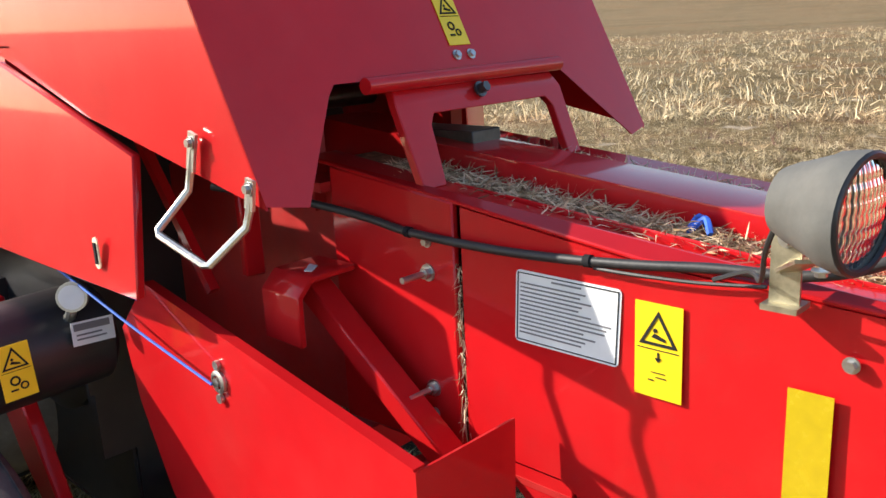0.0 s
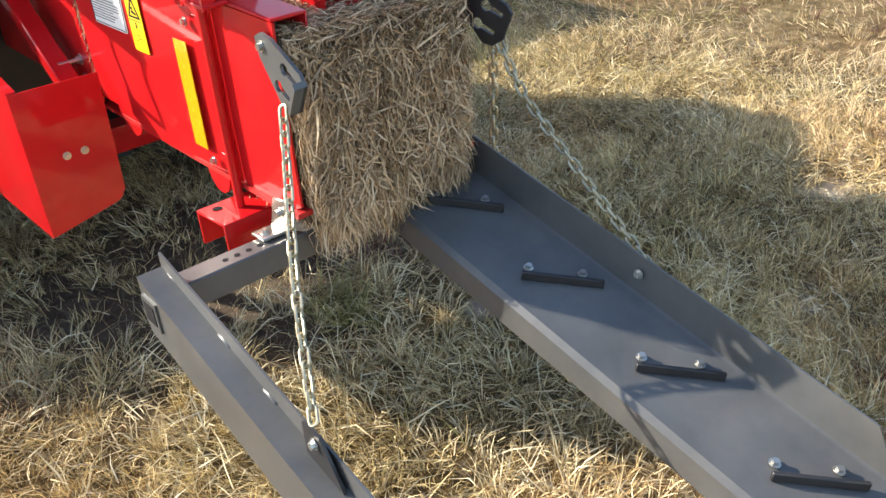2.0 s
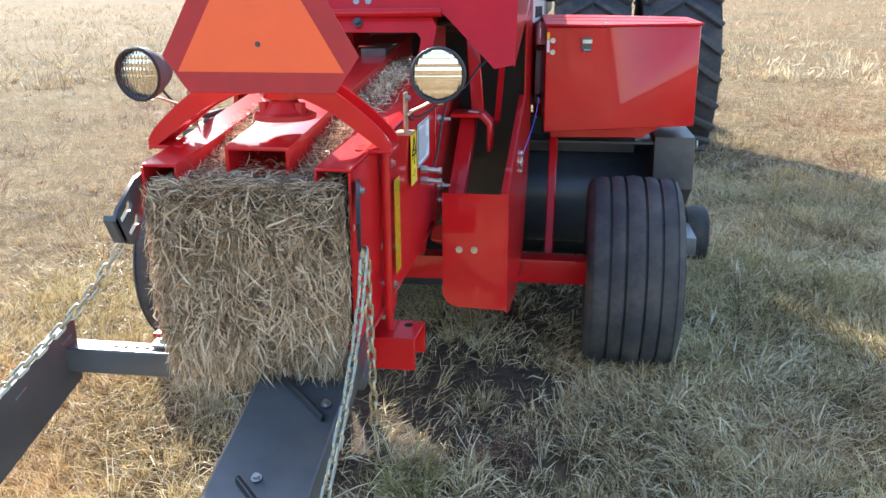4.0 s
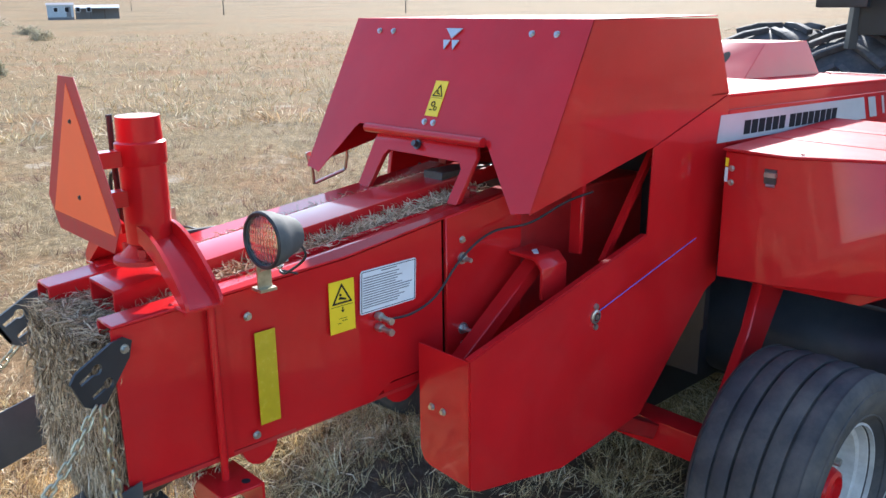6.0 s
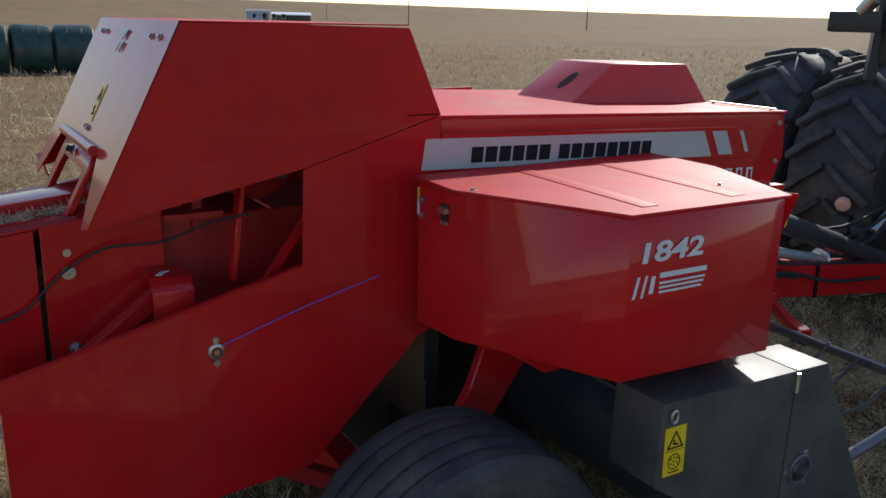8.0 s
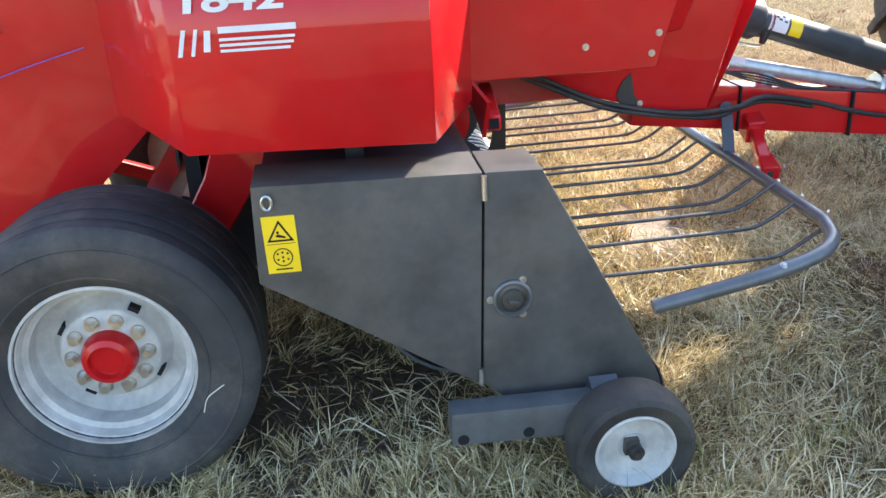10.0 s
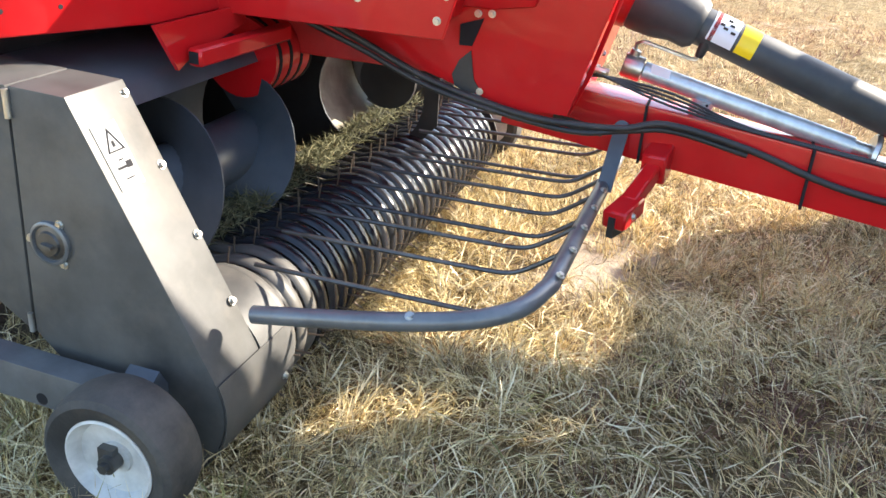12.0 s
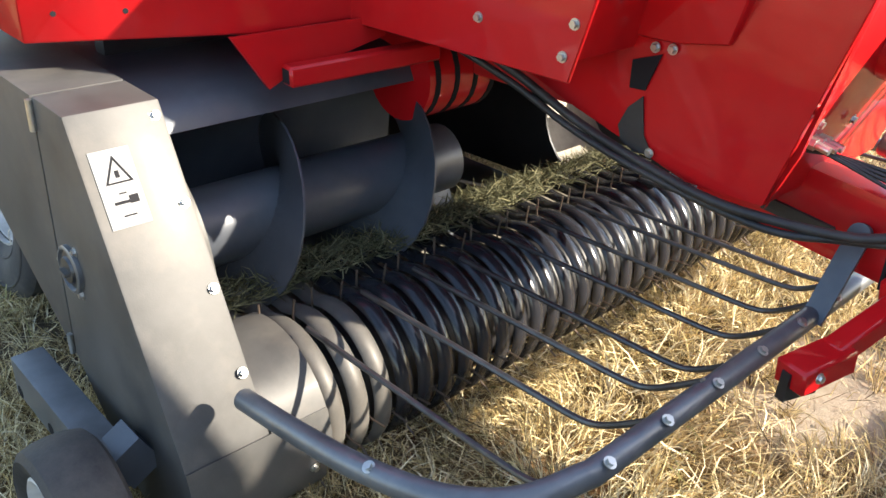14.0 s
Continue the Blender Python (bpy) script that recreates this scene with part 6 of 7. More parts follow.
def chute():
    def zp(y):
        return 0.7037 + 0.264 * y

    y0, y1 = 0.27, -0.88
    bm = B()
    # cross-section: rolled left edge, flat bed, leaning right flange
    sec = [(-0.002, -0.07), (0.002, -0.012), (0.014, 0.0), (0.246, 0.0), (0.254, 0.006), (0.262, 0.095)]
    ends = (0.05, 0.02, 0.0, 0.0, 0.004, 0.06)
    rows = [lambda i, x, dz: (x, y0, zp(y0) + dz), lambda i, x, dz: (x, y1 + 0.12, zp(y1 + 0.12) + dz), lambda i, x, dz: (x, y1 + ends[i], zp(y1 + ends[i]) + dz)]
    folded(bm, sec, rows, 0.005)
    ch = part("bale_chute", bm, CHUTE, baler, "grey folded steel bale chute")
    for yb in (0.223, -0.086, -0.401, -0.709):
        a, b = Vector((0.074, yb - 0.014, zp(yb - 0.014) + 0.011)), Vector((0.206, yb - 0.138, zp(yb - 0.138) + 0.011))
        bm = B()
        beam(bm, a, b, 0.010, 0.020)
        part("cleat", bevel(bm, 0.002), BLACK, ch, "black angled cleat")
        for x, y in ((0.110, yb), (0.197, yb - 0.083)):
            bolt(ch, (x, y, zp(y) + 0.003), (0, -0.25, 0.97))
    bolt(ch, (0.254, -0.28, zp(-0.28) + 0.055), (-1, 0, 0.05))
    # the opposite guide rail: a channel with an upstanding lip
    bm = B()
    xa = lambda y: -0.584 - 0.02 * (0.36 - y)
    sec = [(0.0, -0.135), (0.0, 0.0), (0.055, 0.0), (0.055, 0.050), (0.060, 0.050), (0.060, -0.14)]
    folded(bm, sec, [lambda i, dx, dz: (xa(0.345) - 0.012 + dx, 0.345, zp(0.36) + dz * (0.68 if i in (3, 4) else 1.0) + 0.005), lambda i, dx, dz: (xa(-0.93) + dx, -0.93, zp(-0.93) + dz * (1.25 if i in (3, 4) else 1.0) + 0.005)], 0.004)
    rl = part("guide_rail", bm, CHUTE, baler, "grey channel guide rail with upstanding lip")
    for y in (0.30, 0.1, -0.06, -0.24, -0.5, -0.72):
        bm = B()
        beam(bm, (xa(y) + 0.048, y - 0.022, zp(y - 0.022) + 0.008), (xa(y) + 0.048, y + 0.022, zp(y + 0.022) + 0.008), 0.012, 0.009)
        part("weld", bevel(bm, 0.003), CHUTE, rl)
    bm = B()
    yl = -0.225
    prism(bm, [(xa(yl) + 0.034, yl + 0.03, zp(yl) + 0.085), (xa(yl) + 0.034, yl - 0.02, zp(yl) + 0.08), (xa(yl) + 0.034, yl - 0.075, zp(yl) - 0.012), (xa(yl) + 0.034, yl + 0.03, zp(yl) + 0.016)], (0.006, 0, 0))
    part("chain_lug", bm, BLACK, rl)
    bolt(rl, (xa(yl) + 0.033, yl - 0.005, zp(yl) + 0.058), (-1, 0, 0))
    # crossbar with adjusting holes, and the bracket that holds it
    bm = B()
    box(bm, (-0.580, 0.29, 0.705), (0.25, 0.352, 0.772))
    cb = part("crossbar", bevel(bm, 0.004), CHUTE, baler, "grey square crossbar with adjusting holes")
    for i in range(4):
        x = -0.412 + i * 0.029
        bm = B()
        cyl(bm, (x, 0.318, 0.7715), (x, 0.318, 0.7730), 0.007, 10)
        part("hole", bm, INK, cb)
    bm = B()
    prism(bm, [(-0.276, 0.315, 0.862), (-0.276, 0.265, 0.868), (-0.276, 0.255, 0.82), (-0.276, 0.285, 0.776), (-0.276, 0.345, 0.776)], (-0.008, 0, 0))
    prism(bm, [(-0.276, 0.345, 0.784), (-0.276, 0.29, 0.784), (-0.335, 0.292, 0.784), (-0.335, 0.345, 0.784)], (0, 0, -0.008))
    hb = part("holding_bracket", bevel(bm, 0.002), STEEL, cb, "bent zinc-plated holding bracket")
    bolt(hb, (-0.284, 0.291, 0.832), (-1, 0, 0), BOLT)
    bolt(hb, (-0.313, 0.318, 0.784), (0, 0, 1), BOLT)
    narrow(hb)
    bm = B()
    box(bm, (-0.602, 0.270, 0.698), (-0.5965, 0.335, 0.768))
    er = part("end_plate", bm, CHUTE, rl)
    bm = B()
    box(bm, (-0.6035, 0.281, 0.711), (-0.6018, 0.326, 0.757))
    part("tube_mouth", bm, INK, er)


def chains():
    bm = B()
    pts = []
    for k in range(20):
        a = 2 * math.pi * k / 20
        pts.append((0.0085 * math.cos(a), 0, 0.0085 * math.sin(a) + (0.0095 if math.sin(a) > 0 else -0.0095)))
    tube(bm, pts, 0.0034, 7, closed=True)
    link = mesh_of("chain_link", bm, CHAIN)

    def run(name, pts, label):
        path = smooth_path(pts, 12)
        ln = [0.0]
        for a, b in zip(path, path[1:]):
            ln.append(ln[-1] + (b - a).length)
        pitch = 0.0275
        root = None
        for k in range(int(ln[-1] / pitch) + 1):
            s = k * pitch
            i = max(j for j in range(len(ln)) if ln[j] <= s + 1e-9)
            i = min(i, len(path) - 2)
            f = (s - ln[i]) / max(1e-6, ln[i + 1] - ln[i])
            p = path[i].lerp(path[i + 1], f)
            d = (path[i + 1] - path[i]).normalized()
            o = new("chain_link" if root else name, link)
            o.matrix_world = Matrix.Translation(p) @ d.to_track_quat("Z", "Y").to_matrix().to_4x4() @ pose(0, 0, 0, 0, 0, 35 + 90 * (k % 2) + 8 * math.sin(k * 1.7))
            if root:
                under_keep(o, root)
            else:
                root = tagged(o, label=label)
                o.parent = baler
        return root

    run("chain", [(-0.282, 0.195, 1.100), (-0.345, 0.11, 0.985), (-0.435, -0.02, 0.865), (-0.555, -0.225, 0.725)], "yellow zinc steel chain hung taut")
    run("chain", [(0.292, 0.168, 1.098), (0.296, 0.09, 0.985), (0.300, -0.06, 0.855), (0.294, -0.275, 0.69)], "yellow zinc steel chain hung taut")
    run("chain", [(0.290, 0.190, 1.090), (0.292, 0.200, 0.90), (0.293, 0.205, 0.67)], "loose yellow zinc chain end hanging down")


def under_keep(ob, parent):
    m = ob.matrix_world.copy()
    ob.parent = parent
    ob.matrix_parent_inverse = parent.matrix_basis.inverted()
    ob.matrix_basis = m
    return ob


chamber()
smv_sign()
work_lamp(-0.388, 0.560, 1.440, (-0.16, -1, -0.04), (-0.298, 0.665, 1.335))
work_lamp(0.393, 0.585, 1.442, (0.12, -1, 0.03), (0.298, 0.625, 1.335))
hood()
side_panels()
knotter_bay()
hoses()
front_body()
tool_box()
left_tank()
road_wheel(1)
road_wheel(-1)
pickup()
drawbar()
chute()
chains()

# ---- hay ----


def strands(name, base, tip, width, bend, material, parent=None, label="", category="", kind="stuff"):
    """Many thin blades in one mesh: each from base to tip, bent sideways half-way."""
    n = len(base)
    d = tip - base
    ln = np.linalg.norm(d, axis=1, keepdims=True)
    d = d / np.maximum(ln, 1e-6)
    ref = np.random.normal(size=(n, 3))
    s = np.cross(d, ref)
    s /= np.maximum(np.linalg.norm(s, axis=1, keepdims=True), 1e-6)
    mid = (base + tip) / 2 + bend
    w = width[:, None]
    v = np.stack([base - s * w, base + s * w, mid + s * w * 0.8, mid - s * w * 0.8, tip], 1).reshape(-1, 3)
    k = np.arange(n)[:, None] * 5
    loops = np.concatenate([k + 0, k + 1, k + 2, k + 3, k + 3, k + 2, k + 4], 1).ravel()
    starts = np.concatenate([np.arange(n)[:, None] * 7, np.arange(n)[:, None] * 7 + 4], 1).ravel()
    me = bpy.data.meshes.new(name)
    me.vertices.add(n * 5)
    me.vertices.foreach_set("co", v.astype(np.float32).ravel())
    me.loops.add(n * 7)
    me.loops.foreach_set("vertex_index", loops.astype(np.int32))
    me.polygons.add(n * 2)
    me.polygons.foreach_set("loop_start", starts.astype(np.int32))
    me.update(calc_edges=True)
    me.validate()
    me.materials.append(material)
    ob = new(name, me)
    if parent:
        ob.parent = parent
    return tagged(ob, label=label, category=category, kind=kind)


rs = np.random.RandomState(11)


def hay_bale():
    bm = B()
    x0, x1, y0, y1, z0, z1 = -0.234, 0.234, 0.222, 1.35, 0.795, 1.226
    box(bm, (x0, y0, z0), (x1, y1, z1))
    bmesh.ops.subdivide_edges(bm, edges=[e for e in bm.edges], cuts=9, use_grid_fill=True)
    for v in bm.verts:
        p = v.co
        k = noise.noise(p * 9) * 0.012 + noise.noise(p * 25) * 0.006
        if p.y < y0 + 0.001:
            e = min(p.x - x0, x1 - p.x, p.z - z0, z1 - p.z)
            v.co.y += k - 0.016 + 0.05 * math.exp(-max(e, 0) / 0.03)
        if p.z < z0 + 0.001:
            v.co.z += k if p.y < 0.40 else 0.055
        v.co.x *= 1 - 0.10 * max(0.0, (z0 + 0.16 - v.co.z) / 0.16) ** 2 * min(1.0, max(0.0, (0.42 - v.co.y) / 0.1))
    # core far darker than the straw: shade between straws put into its colour
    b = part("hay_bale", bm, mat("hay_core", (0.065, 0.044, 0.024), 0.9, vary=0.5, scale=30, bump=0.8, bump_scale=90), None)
    tagged(b, "half-finished straw-coloured hay bale sticking out of the chamber", "hay bale")
    n = 15000
    # rear face: strands mostly hang down, criss-crossed
    u, v = rs.uniform(x0 + 0.002, x1 - 0.002, n), rs.uniform(z0 - 0.02, z1 + 0.004, n)
    e = np.minimum(np.minimum(u - x0, x1 - u), np.minimum(v - z0, z1 - v))
    base = np.stack([u, y0 - 0.012 + 0.05 * np.exp(-np.maximum(e, 0) / 0.03) + rs.uniform(-0.022, 0.020, n), v], 1)
    ang = np.where(rs.rand(n) < 0.5, rs.normal(-np.pi / 2, 0.55, n), rs.uniform(0, 2 * np.pi, n))
    ln = rs.uniform(0.03, 0.12, n)
    tip = base + np.stack([np.cos(ang) * ln, rs.normal(-0.006, 0.010, n), np.sin(ang) * ln], 1)
    tip[:, 0] = np.clip(tip[:, 0], x0 - 0.004, x1 + 0.004)
    tip[:, 2] = np.minimum(tip[:, 2], z1 + rs.uniform(-0.01, 0.014, n))
    bend = rs.normal(0, 0.007, (n, 3))
    wd = 0.0008 + 0.0022 * rs.rand(n) ** 1.6
    # top, lit flank and tufts below
    m = 4200
    t2 = np.stack([rs.uniform(x0 + 0.02, x1 - 0.02, m), y0 + 0.012 + rs.rand(m) ** 1.5 * 0.5, z1 + rs.uniform(-0.004, 0.010, m)], 1)
    a2 = rs.uniform(0, 2 * np.pi, m)
    l2 = rs.uniform(0.02, 0.075, m)
    tip2 = t2 + np.stack([np.cos(a2) * l2, np.sin(a2) * l2, rs.normal(0.002, 0.008, m)], 1)
    tip2[:, 0] = np.clip(tip2[:, 0], x0 + 0.005, x1 - 0.005)
    q = 1500
    t3 = np.stack([rs.uniform(x0, x1, q), y0 + rs.uniform(0.0, 0.30, q), z0 + rs.uniform(-0.01, 0.02, q)], 1)
    tip3 = t3 + np.stack([rs.normal(0, 0.012, q), rs.normal(-0.01, 0.02, q), -rs.uniform(0.02, 0.06, q)], 1)
    k = 260
    sx = np.where(rs.rand(k) < 0.5, x0, x1)
    t4 = np.stack([sx, y0 + rs.uniform(-0.01, 0.02, k), rs.uniform(z0, z1, k)], 1)
    tip4 = t4 + np.stack([-np.sign(sx) * rs.uniform(0.0, 0.02, k), rs.normal(-0.012, 0.01, k), rs.normal(-0.03, 0.02, k)], 1)
    B_ = np.concatenate([base, t2, t3, t4])
    T_ = np.concatenate([tip, tip2, tip3, tip4])
    # the free end is a little slack at its lower corners
    for a in (B_, T_):
        a[:, 0] *= 1 - 0.09 * np.clip((z0 + 0.16 - a[:, 2]) / 0.16, 0, 1) ** 2 * np.clip((0.42 - a[:, 1]) / 0.1, 0, 1)
    N = len(B_)
    strands("loose_straw", B_, T_, np.concatenate([wd, rs.uniform(0.0008, 0.002, N - n)]), np.concatenate([bend, rs.normal(0, 0.005, (N - n, 3))]), STRAW, b)


hay_bale()

# straw lying on top of the chamber on both sides of the beam
n = 5200
s_ = np.where(rs.rand(n) < 0.55, -1.0, 1.0)
yy = rs.uniform(0.30, 1.55, n)
cx = np.where(s_ < 0, -0.13, 0.13)
base = np.stack([cx + rs.normal(0, 0.028, n), yy, np.where(s_ < 0, 1.266, 1.272) - 0.035 * np.clip((0.62 - yy) / 0.3, 0, 1) + 0.10 * (yy - 0.45) + rs.uniform(0, 0.012, n)], 1)
up = rs.rand(n) < np.where(s_ < 0, 0.10, 0.25)
ang = rs.uniform(0, 2 * np.pi, n)
ln = rs.uniform(0.02, 0.055, n)
tip = base + np.stack([np.cos(ang) * ln * np.where(up, 0.4, 1), np.sin(ang) * ln * np.where(up, 0.4, 1), np.where(up, rs.uniform(0.01, 0.034, n), rs.normal(0.004, 0.008, n))], 1)
strands("straw_litter", base, tip, rs.uniform(0.0008, 0.0018, n), rs.normal(0, 0.004, (n, 3)), STRAW, None, "loose chopped straw lying along the top of the bale chamber", "straw")
bm = B()
for s in (-1, 1):
    c = s * 0.13
    w = 0.054
    prism(bm, [(c - w, 0.27, 1.205), (c + w, 0.27, 1.205), (c + w, 0.66, 1.272), (c + w, 1.70, 1.380), (c - w, 1.70, 1.380), (c - w, 0.66, 1.272)], (0, 0, 0.010))
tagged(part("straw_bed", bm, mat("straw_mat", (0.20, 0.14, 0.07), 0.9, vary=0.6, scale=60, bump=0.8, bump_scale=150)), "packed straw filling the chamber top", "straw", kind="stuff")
n = 130
base = np.stack([rs.uniform(-0.272, -0.262, n), rs.uniform(1.264, 1.279, n), rs.uniform(0.92, 1.24, n)], 1)
tip = base + np.stack([rs.uniform(-0.012, 0.002, n), rs.normal(0, 0.008, n), rs.normal(-0.02, 0.015, n)], 1)
strands("caught_straw", base, tip, rs.uniform(0.0007, 0.0014, n), rs.normal(0, 0.003, (n, 3)), STRAW, None, "straw caught in the upright slot of the chamber wall", "straw")
bm = B()
tube(bm, [(-0.12, 0.86, 1.318), (-0.10, 0.88, 1.338), (-0.115, 0.90, 1.318), (-0.09, 0.895, 1.338), (-0.10, 0.87, 1.32)], 0.006, 6, 4)
tagged(part("twine_knot", bm, BLUE), "tangle of blue twine in the straw", "twine")
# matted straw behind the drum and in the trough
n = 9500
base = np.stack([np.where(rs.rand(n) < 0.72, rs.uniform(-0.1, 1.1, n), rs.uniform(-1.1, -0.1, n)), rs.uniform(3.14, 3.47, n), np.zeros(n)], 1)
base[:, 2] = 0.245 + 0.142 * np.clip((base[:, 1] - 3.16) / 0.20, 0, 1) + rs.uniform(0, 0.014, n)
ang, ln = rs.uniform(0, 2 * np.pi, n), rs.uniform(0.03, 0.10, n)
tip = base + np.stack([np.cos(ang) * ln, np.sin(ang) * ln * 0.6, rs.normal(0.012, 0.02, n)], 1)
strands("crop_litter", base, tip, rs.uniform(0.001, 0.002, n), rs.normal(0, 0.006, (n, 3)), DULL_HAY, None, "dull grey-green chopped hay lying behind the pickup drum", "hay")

# ---- tractor ----


def tractor():
    t = empty("tractor", "dark tractor with dual rear wheels hitched to the baler", "tractor", (0, 7.05, 0))

    def put(name, bm, material, parent=None, label=""):
        o = part(name, bm, material, None, label)
        o.parent = parent or t
        o.matrix_parent_inverse = t.matrix_basis.inverted() if parent is None else Matrix()
        return o

    R = 0.885
    lug = B()
    for s in (-1, 1):
        beam(lug, (s * 0.02, 0.0, R - 0.004), (s * 0.20, -0.13, R - 0.010), 0.050, 0.05, up=(0, 0, 1))
        beam(lug, (s * 0.19, -0.122, R - 0.010), (s * 0.345, -0.225, R - 0.058), 0.058, 0.05, up=(0, 0, 1))
    lugm = mesh_of("tread_lug", bevel(lug, 0.014, 2), RUBBER)
    for x in (-1.67, -0.87, 0.87, 1.67):
        bm = B()
        lathe(bm, [(0.50, -0.29), (0.60, -0.34), (0.74, -0.355), (0.815, -0.345), (R - 0.045, -0.27), (R - 0.024, 0.0), (R - 0.045, 0.27), (0.815, 0.345), (0.74, 0.355), (0.60, 0.34), (0.50, 0.29)], (x, 7.05, R), (1, 0, 0), 56)
        w = put("rear_wheel", bm, RUBBER, None, "large black lugged tractor tyre")
        for k in range(22):
            l_ = new("tread_lug", lugm)
            l_.matrix_world = Matrix.Translation((x, 7.05, R)) @ Matrix.Rotation(2 * math.pi * k / 22, 4, "X")
            l_.parent = w
        bm = B()
        lathe(bm, [(0.52, -0.20), (0.50, -0.12), (0.30, -0.05), (0.0, -0.05), (0.0, 0.05), (0.30, 0.05), (0.50, 0.12), (0.52, 0.20)], (x, 7.05, R), (1, 0, 0), 40)
        put("rim", bm, GREEN_CAST, w)
    bm = B()
    cyl(bm, (-1.8, 7.05, 0.885), (1.8, 7.05, 0.885), 0.10, 20)
    put("rear_axle", bm, GREEN_CAST)
    bm = B()
    box(bm, (-0.30, 6.75, 0.55), (0.30, 9.8, 1.25))
    put("transmission", bevel(bm, 0.03), GREEN_CAST)
    bm = B()
    box(bm, (-0.38, 8.4, 1.25), (0.38, 10.6, 1.95))
    put("engine_hood", bevel(bm, 0.05, 2), GREEN_CAST)
    bm = B()
    box(bm, (-0.80, 7.0, 1.45), (0.80, 8.4, 1.70))
    put("cab_floor", bevel(bm, 0.02), GREEN_CAST)
    # unseen cab body, added and sized for the shadow it throws on the ground
    bm = B()
    box(bm, (-0.80, 6.45, 1.70), (0.80, 8.38, 2.24))
    put("cab_body", bevel(bm, 0.06, 2), GREEN_CAST)
    for x in (-0.82, 0.82):
        for y in (6.46, 8.4):
            bm = B()
            beam(bm, (x, y, 1.6), (x * 0.95, y + 0.05, 2.95), 0.07, 0.07)
            put("cab_post", bm, BLACK)
    # unseen tinted windows between the posts, added so the cab throws a full shadow
    for lo, hi in (((-0.76, 6.485, 2.26), (0.76, 6.493, 2.90)), ((-0.76, 8.40, 2.26), (0.76, 8.408, 2.90)), ((-0.812, 6.54, 2.26), (-0.804, 8.36, 2.90)), ((0.804, 6.54, 2.26), (0.812, 8.36, 2.90))):
        bm = B()
        box(bm, lo, hi)
        put("cab_window", bm, CAB_GLASS, None, "tinted cab window, out of view, added for its shadow")
    # unseen roof, its edges set by where its shadow should end
    bm = B()
    box(bm, (-0.86, 6.54, 2.92), (0.86, 8.5, 3.10))
    put("cab_roof", bevel(bm, 0.05, 2), BLACK)
    for x in (-0.44, 0.44):
        bm = B()
        o = [(7.05 + 1.02 * math.cos(radians(a)), 0.95 + 0.98 * math.sin(radians(a))) for a in range(40, 131, 12)]
        i = [(7.05 + 0.99 * math.cos(radians(a)), 0.95 + 0.95 * math.sin(radians(a))) for a in range(40, 131, 12)]
        side(bm, o + i[::-1], x - 0.10, 0.20)
        put("fender", bm, RUBBER)
    bm = B()
    box(bm, (-1.02, 6.20, 1.92), (-0.62, 6.28, 2.06))
    m = put("rear_mirror", bevel(bm, 0.02, 2), BLACK, None, "black rear-facing mirror box on an arm")
    bm = B()
    cyl(bm, (-0.80, 6.24, 2.05), (-0.72, 6.24, 2.14), 0.05, 16)
    put("beacon", bm, STEEL, m)
    bm = B()
    beam(bm, (-0.80, 6.26, 2.0), (-0.72, 7.0, 2.1), 0.04, 0.04)
    put("mirror_arm", bm, BLACK, m)
    bm = B()
    lathe(bm, [(0.03, -0.06), (0.06, 0.0), (0.06, 0.02), (0.05, 0.02), (0.0, 0.015)], (-0.69, 6.17, 0.768), (0.75, -1, 0.1), 20)
    tl = put("tail_lamp", bm, BLACK, None, "round tail lamp on a dark bracket")
    bm = B()
    lathe(bm, [(0.052, 0.019), (0.048, 0.028), (0.025, 0.036), (0.0, 0.038)], (-0.69, 6.17, 0.768), (0.75, -1, 0.1), 20)
    put("lens", bm, LAMP_LENS, tl, "pale amber lens")
    bm = B()
    box(bm, (-0.76, 6.16, 0.43), (-0.63, 6.24, 0.69))
    put("lamp_bracket", bevel(bm, 0.012), GREEN_CAST, tl)
    for x in (-0.35, 0.35):
        bm = B()
        beam(bm, (x, 6.85, 0.62), (x * 1.3, 5.95, 0.55), 0.06, 0.05)
        put("lift_arm", bm, GREEN_CAST)
        bm = B()
        cyl(bm, (x, 6.8, 1.30), (x * 1.3, 6.2, 0.62), 0.03, 12)
        put("lift_rod", bm, STEEL)
    bm = B()
    beam(bm, (0.05, 7.0, 0.46), (0.05, 6.15, 0.46), 0.11, 0.05)
    put("hitch_bar", bm, RED)
    bm = B()
    box(bm, (-0.45, 6.55, 0.50), (0.45, 6.72, 0.62))
    put("rear_frame", bm, RED)
    for k in range(3):
        bm = B()
        z = 1.2 - 0.12 * k
        cyl(bm, (-0.2 - 0.2 * k, 6.75, z), (-0.2 - 0.2 * k, 6.55, z - 0.02), 0.03, 12)
        put("hydraulic_port", bm, STEEL)
    # front wheels
    for x in (-1.0, 1.0):
        bm = B()
        lathe(bm, [(0.36, -0.18), (0.5, -0.22), (0.66, -0.20), (0.68, 0.0), (0.66, 0.20), (0.5, 0.22), (0.36, 0.18)], (x, 9.9, 0.68), (1, 0, 0), 36)
        put("front_wheel", bm, RUBBER)
    bm = B()
    cyl(bm, (-1.0, 9.9, 0.68), (1.0, 9.9, 0.68), 0.09, 16)
    put("front_axle", bm, GREEN_CAST)

    t.location.y += 0.26


tractor()

# ---- distance ----


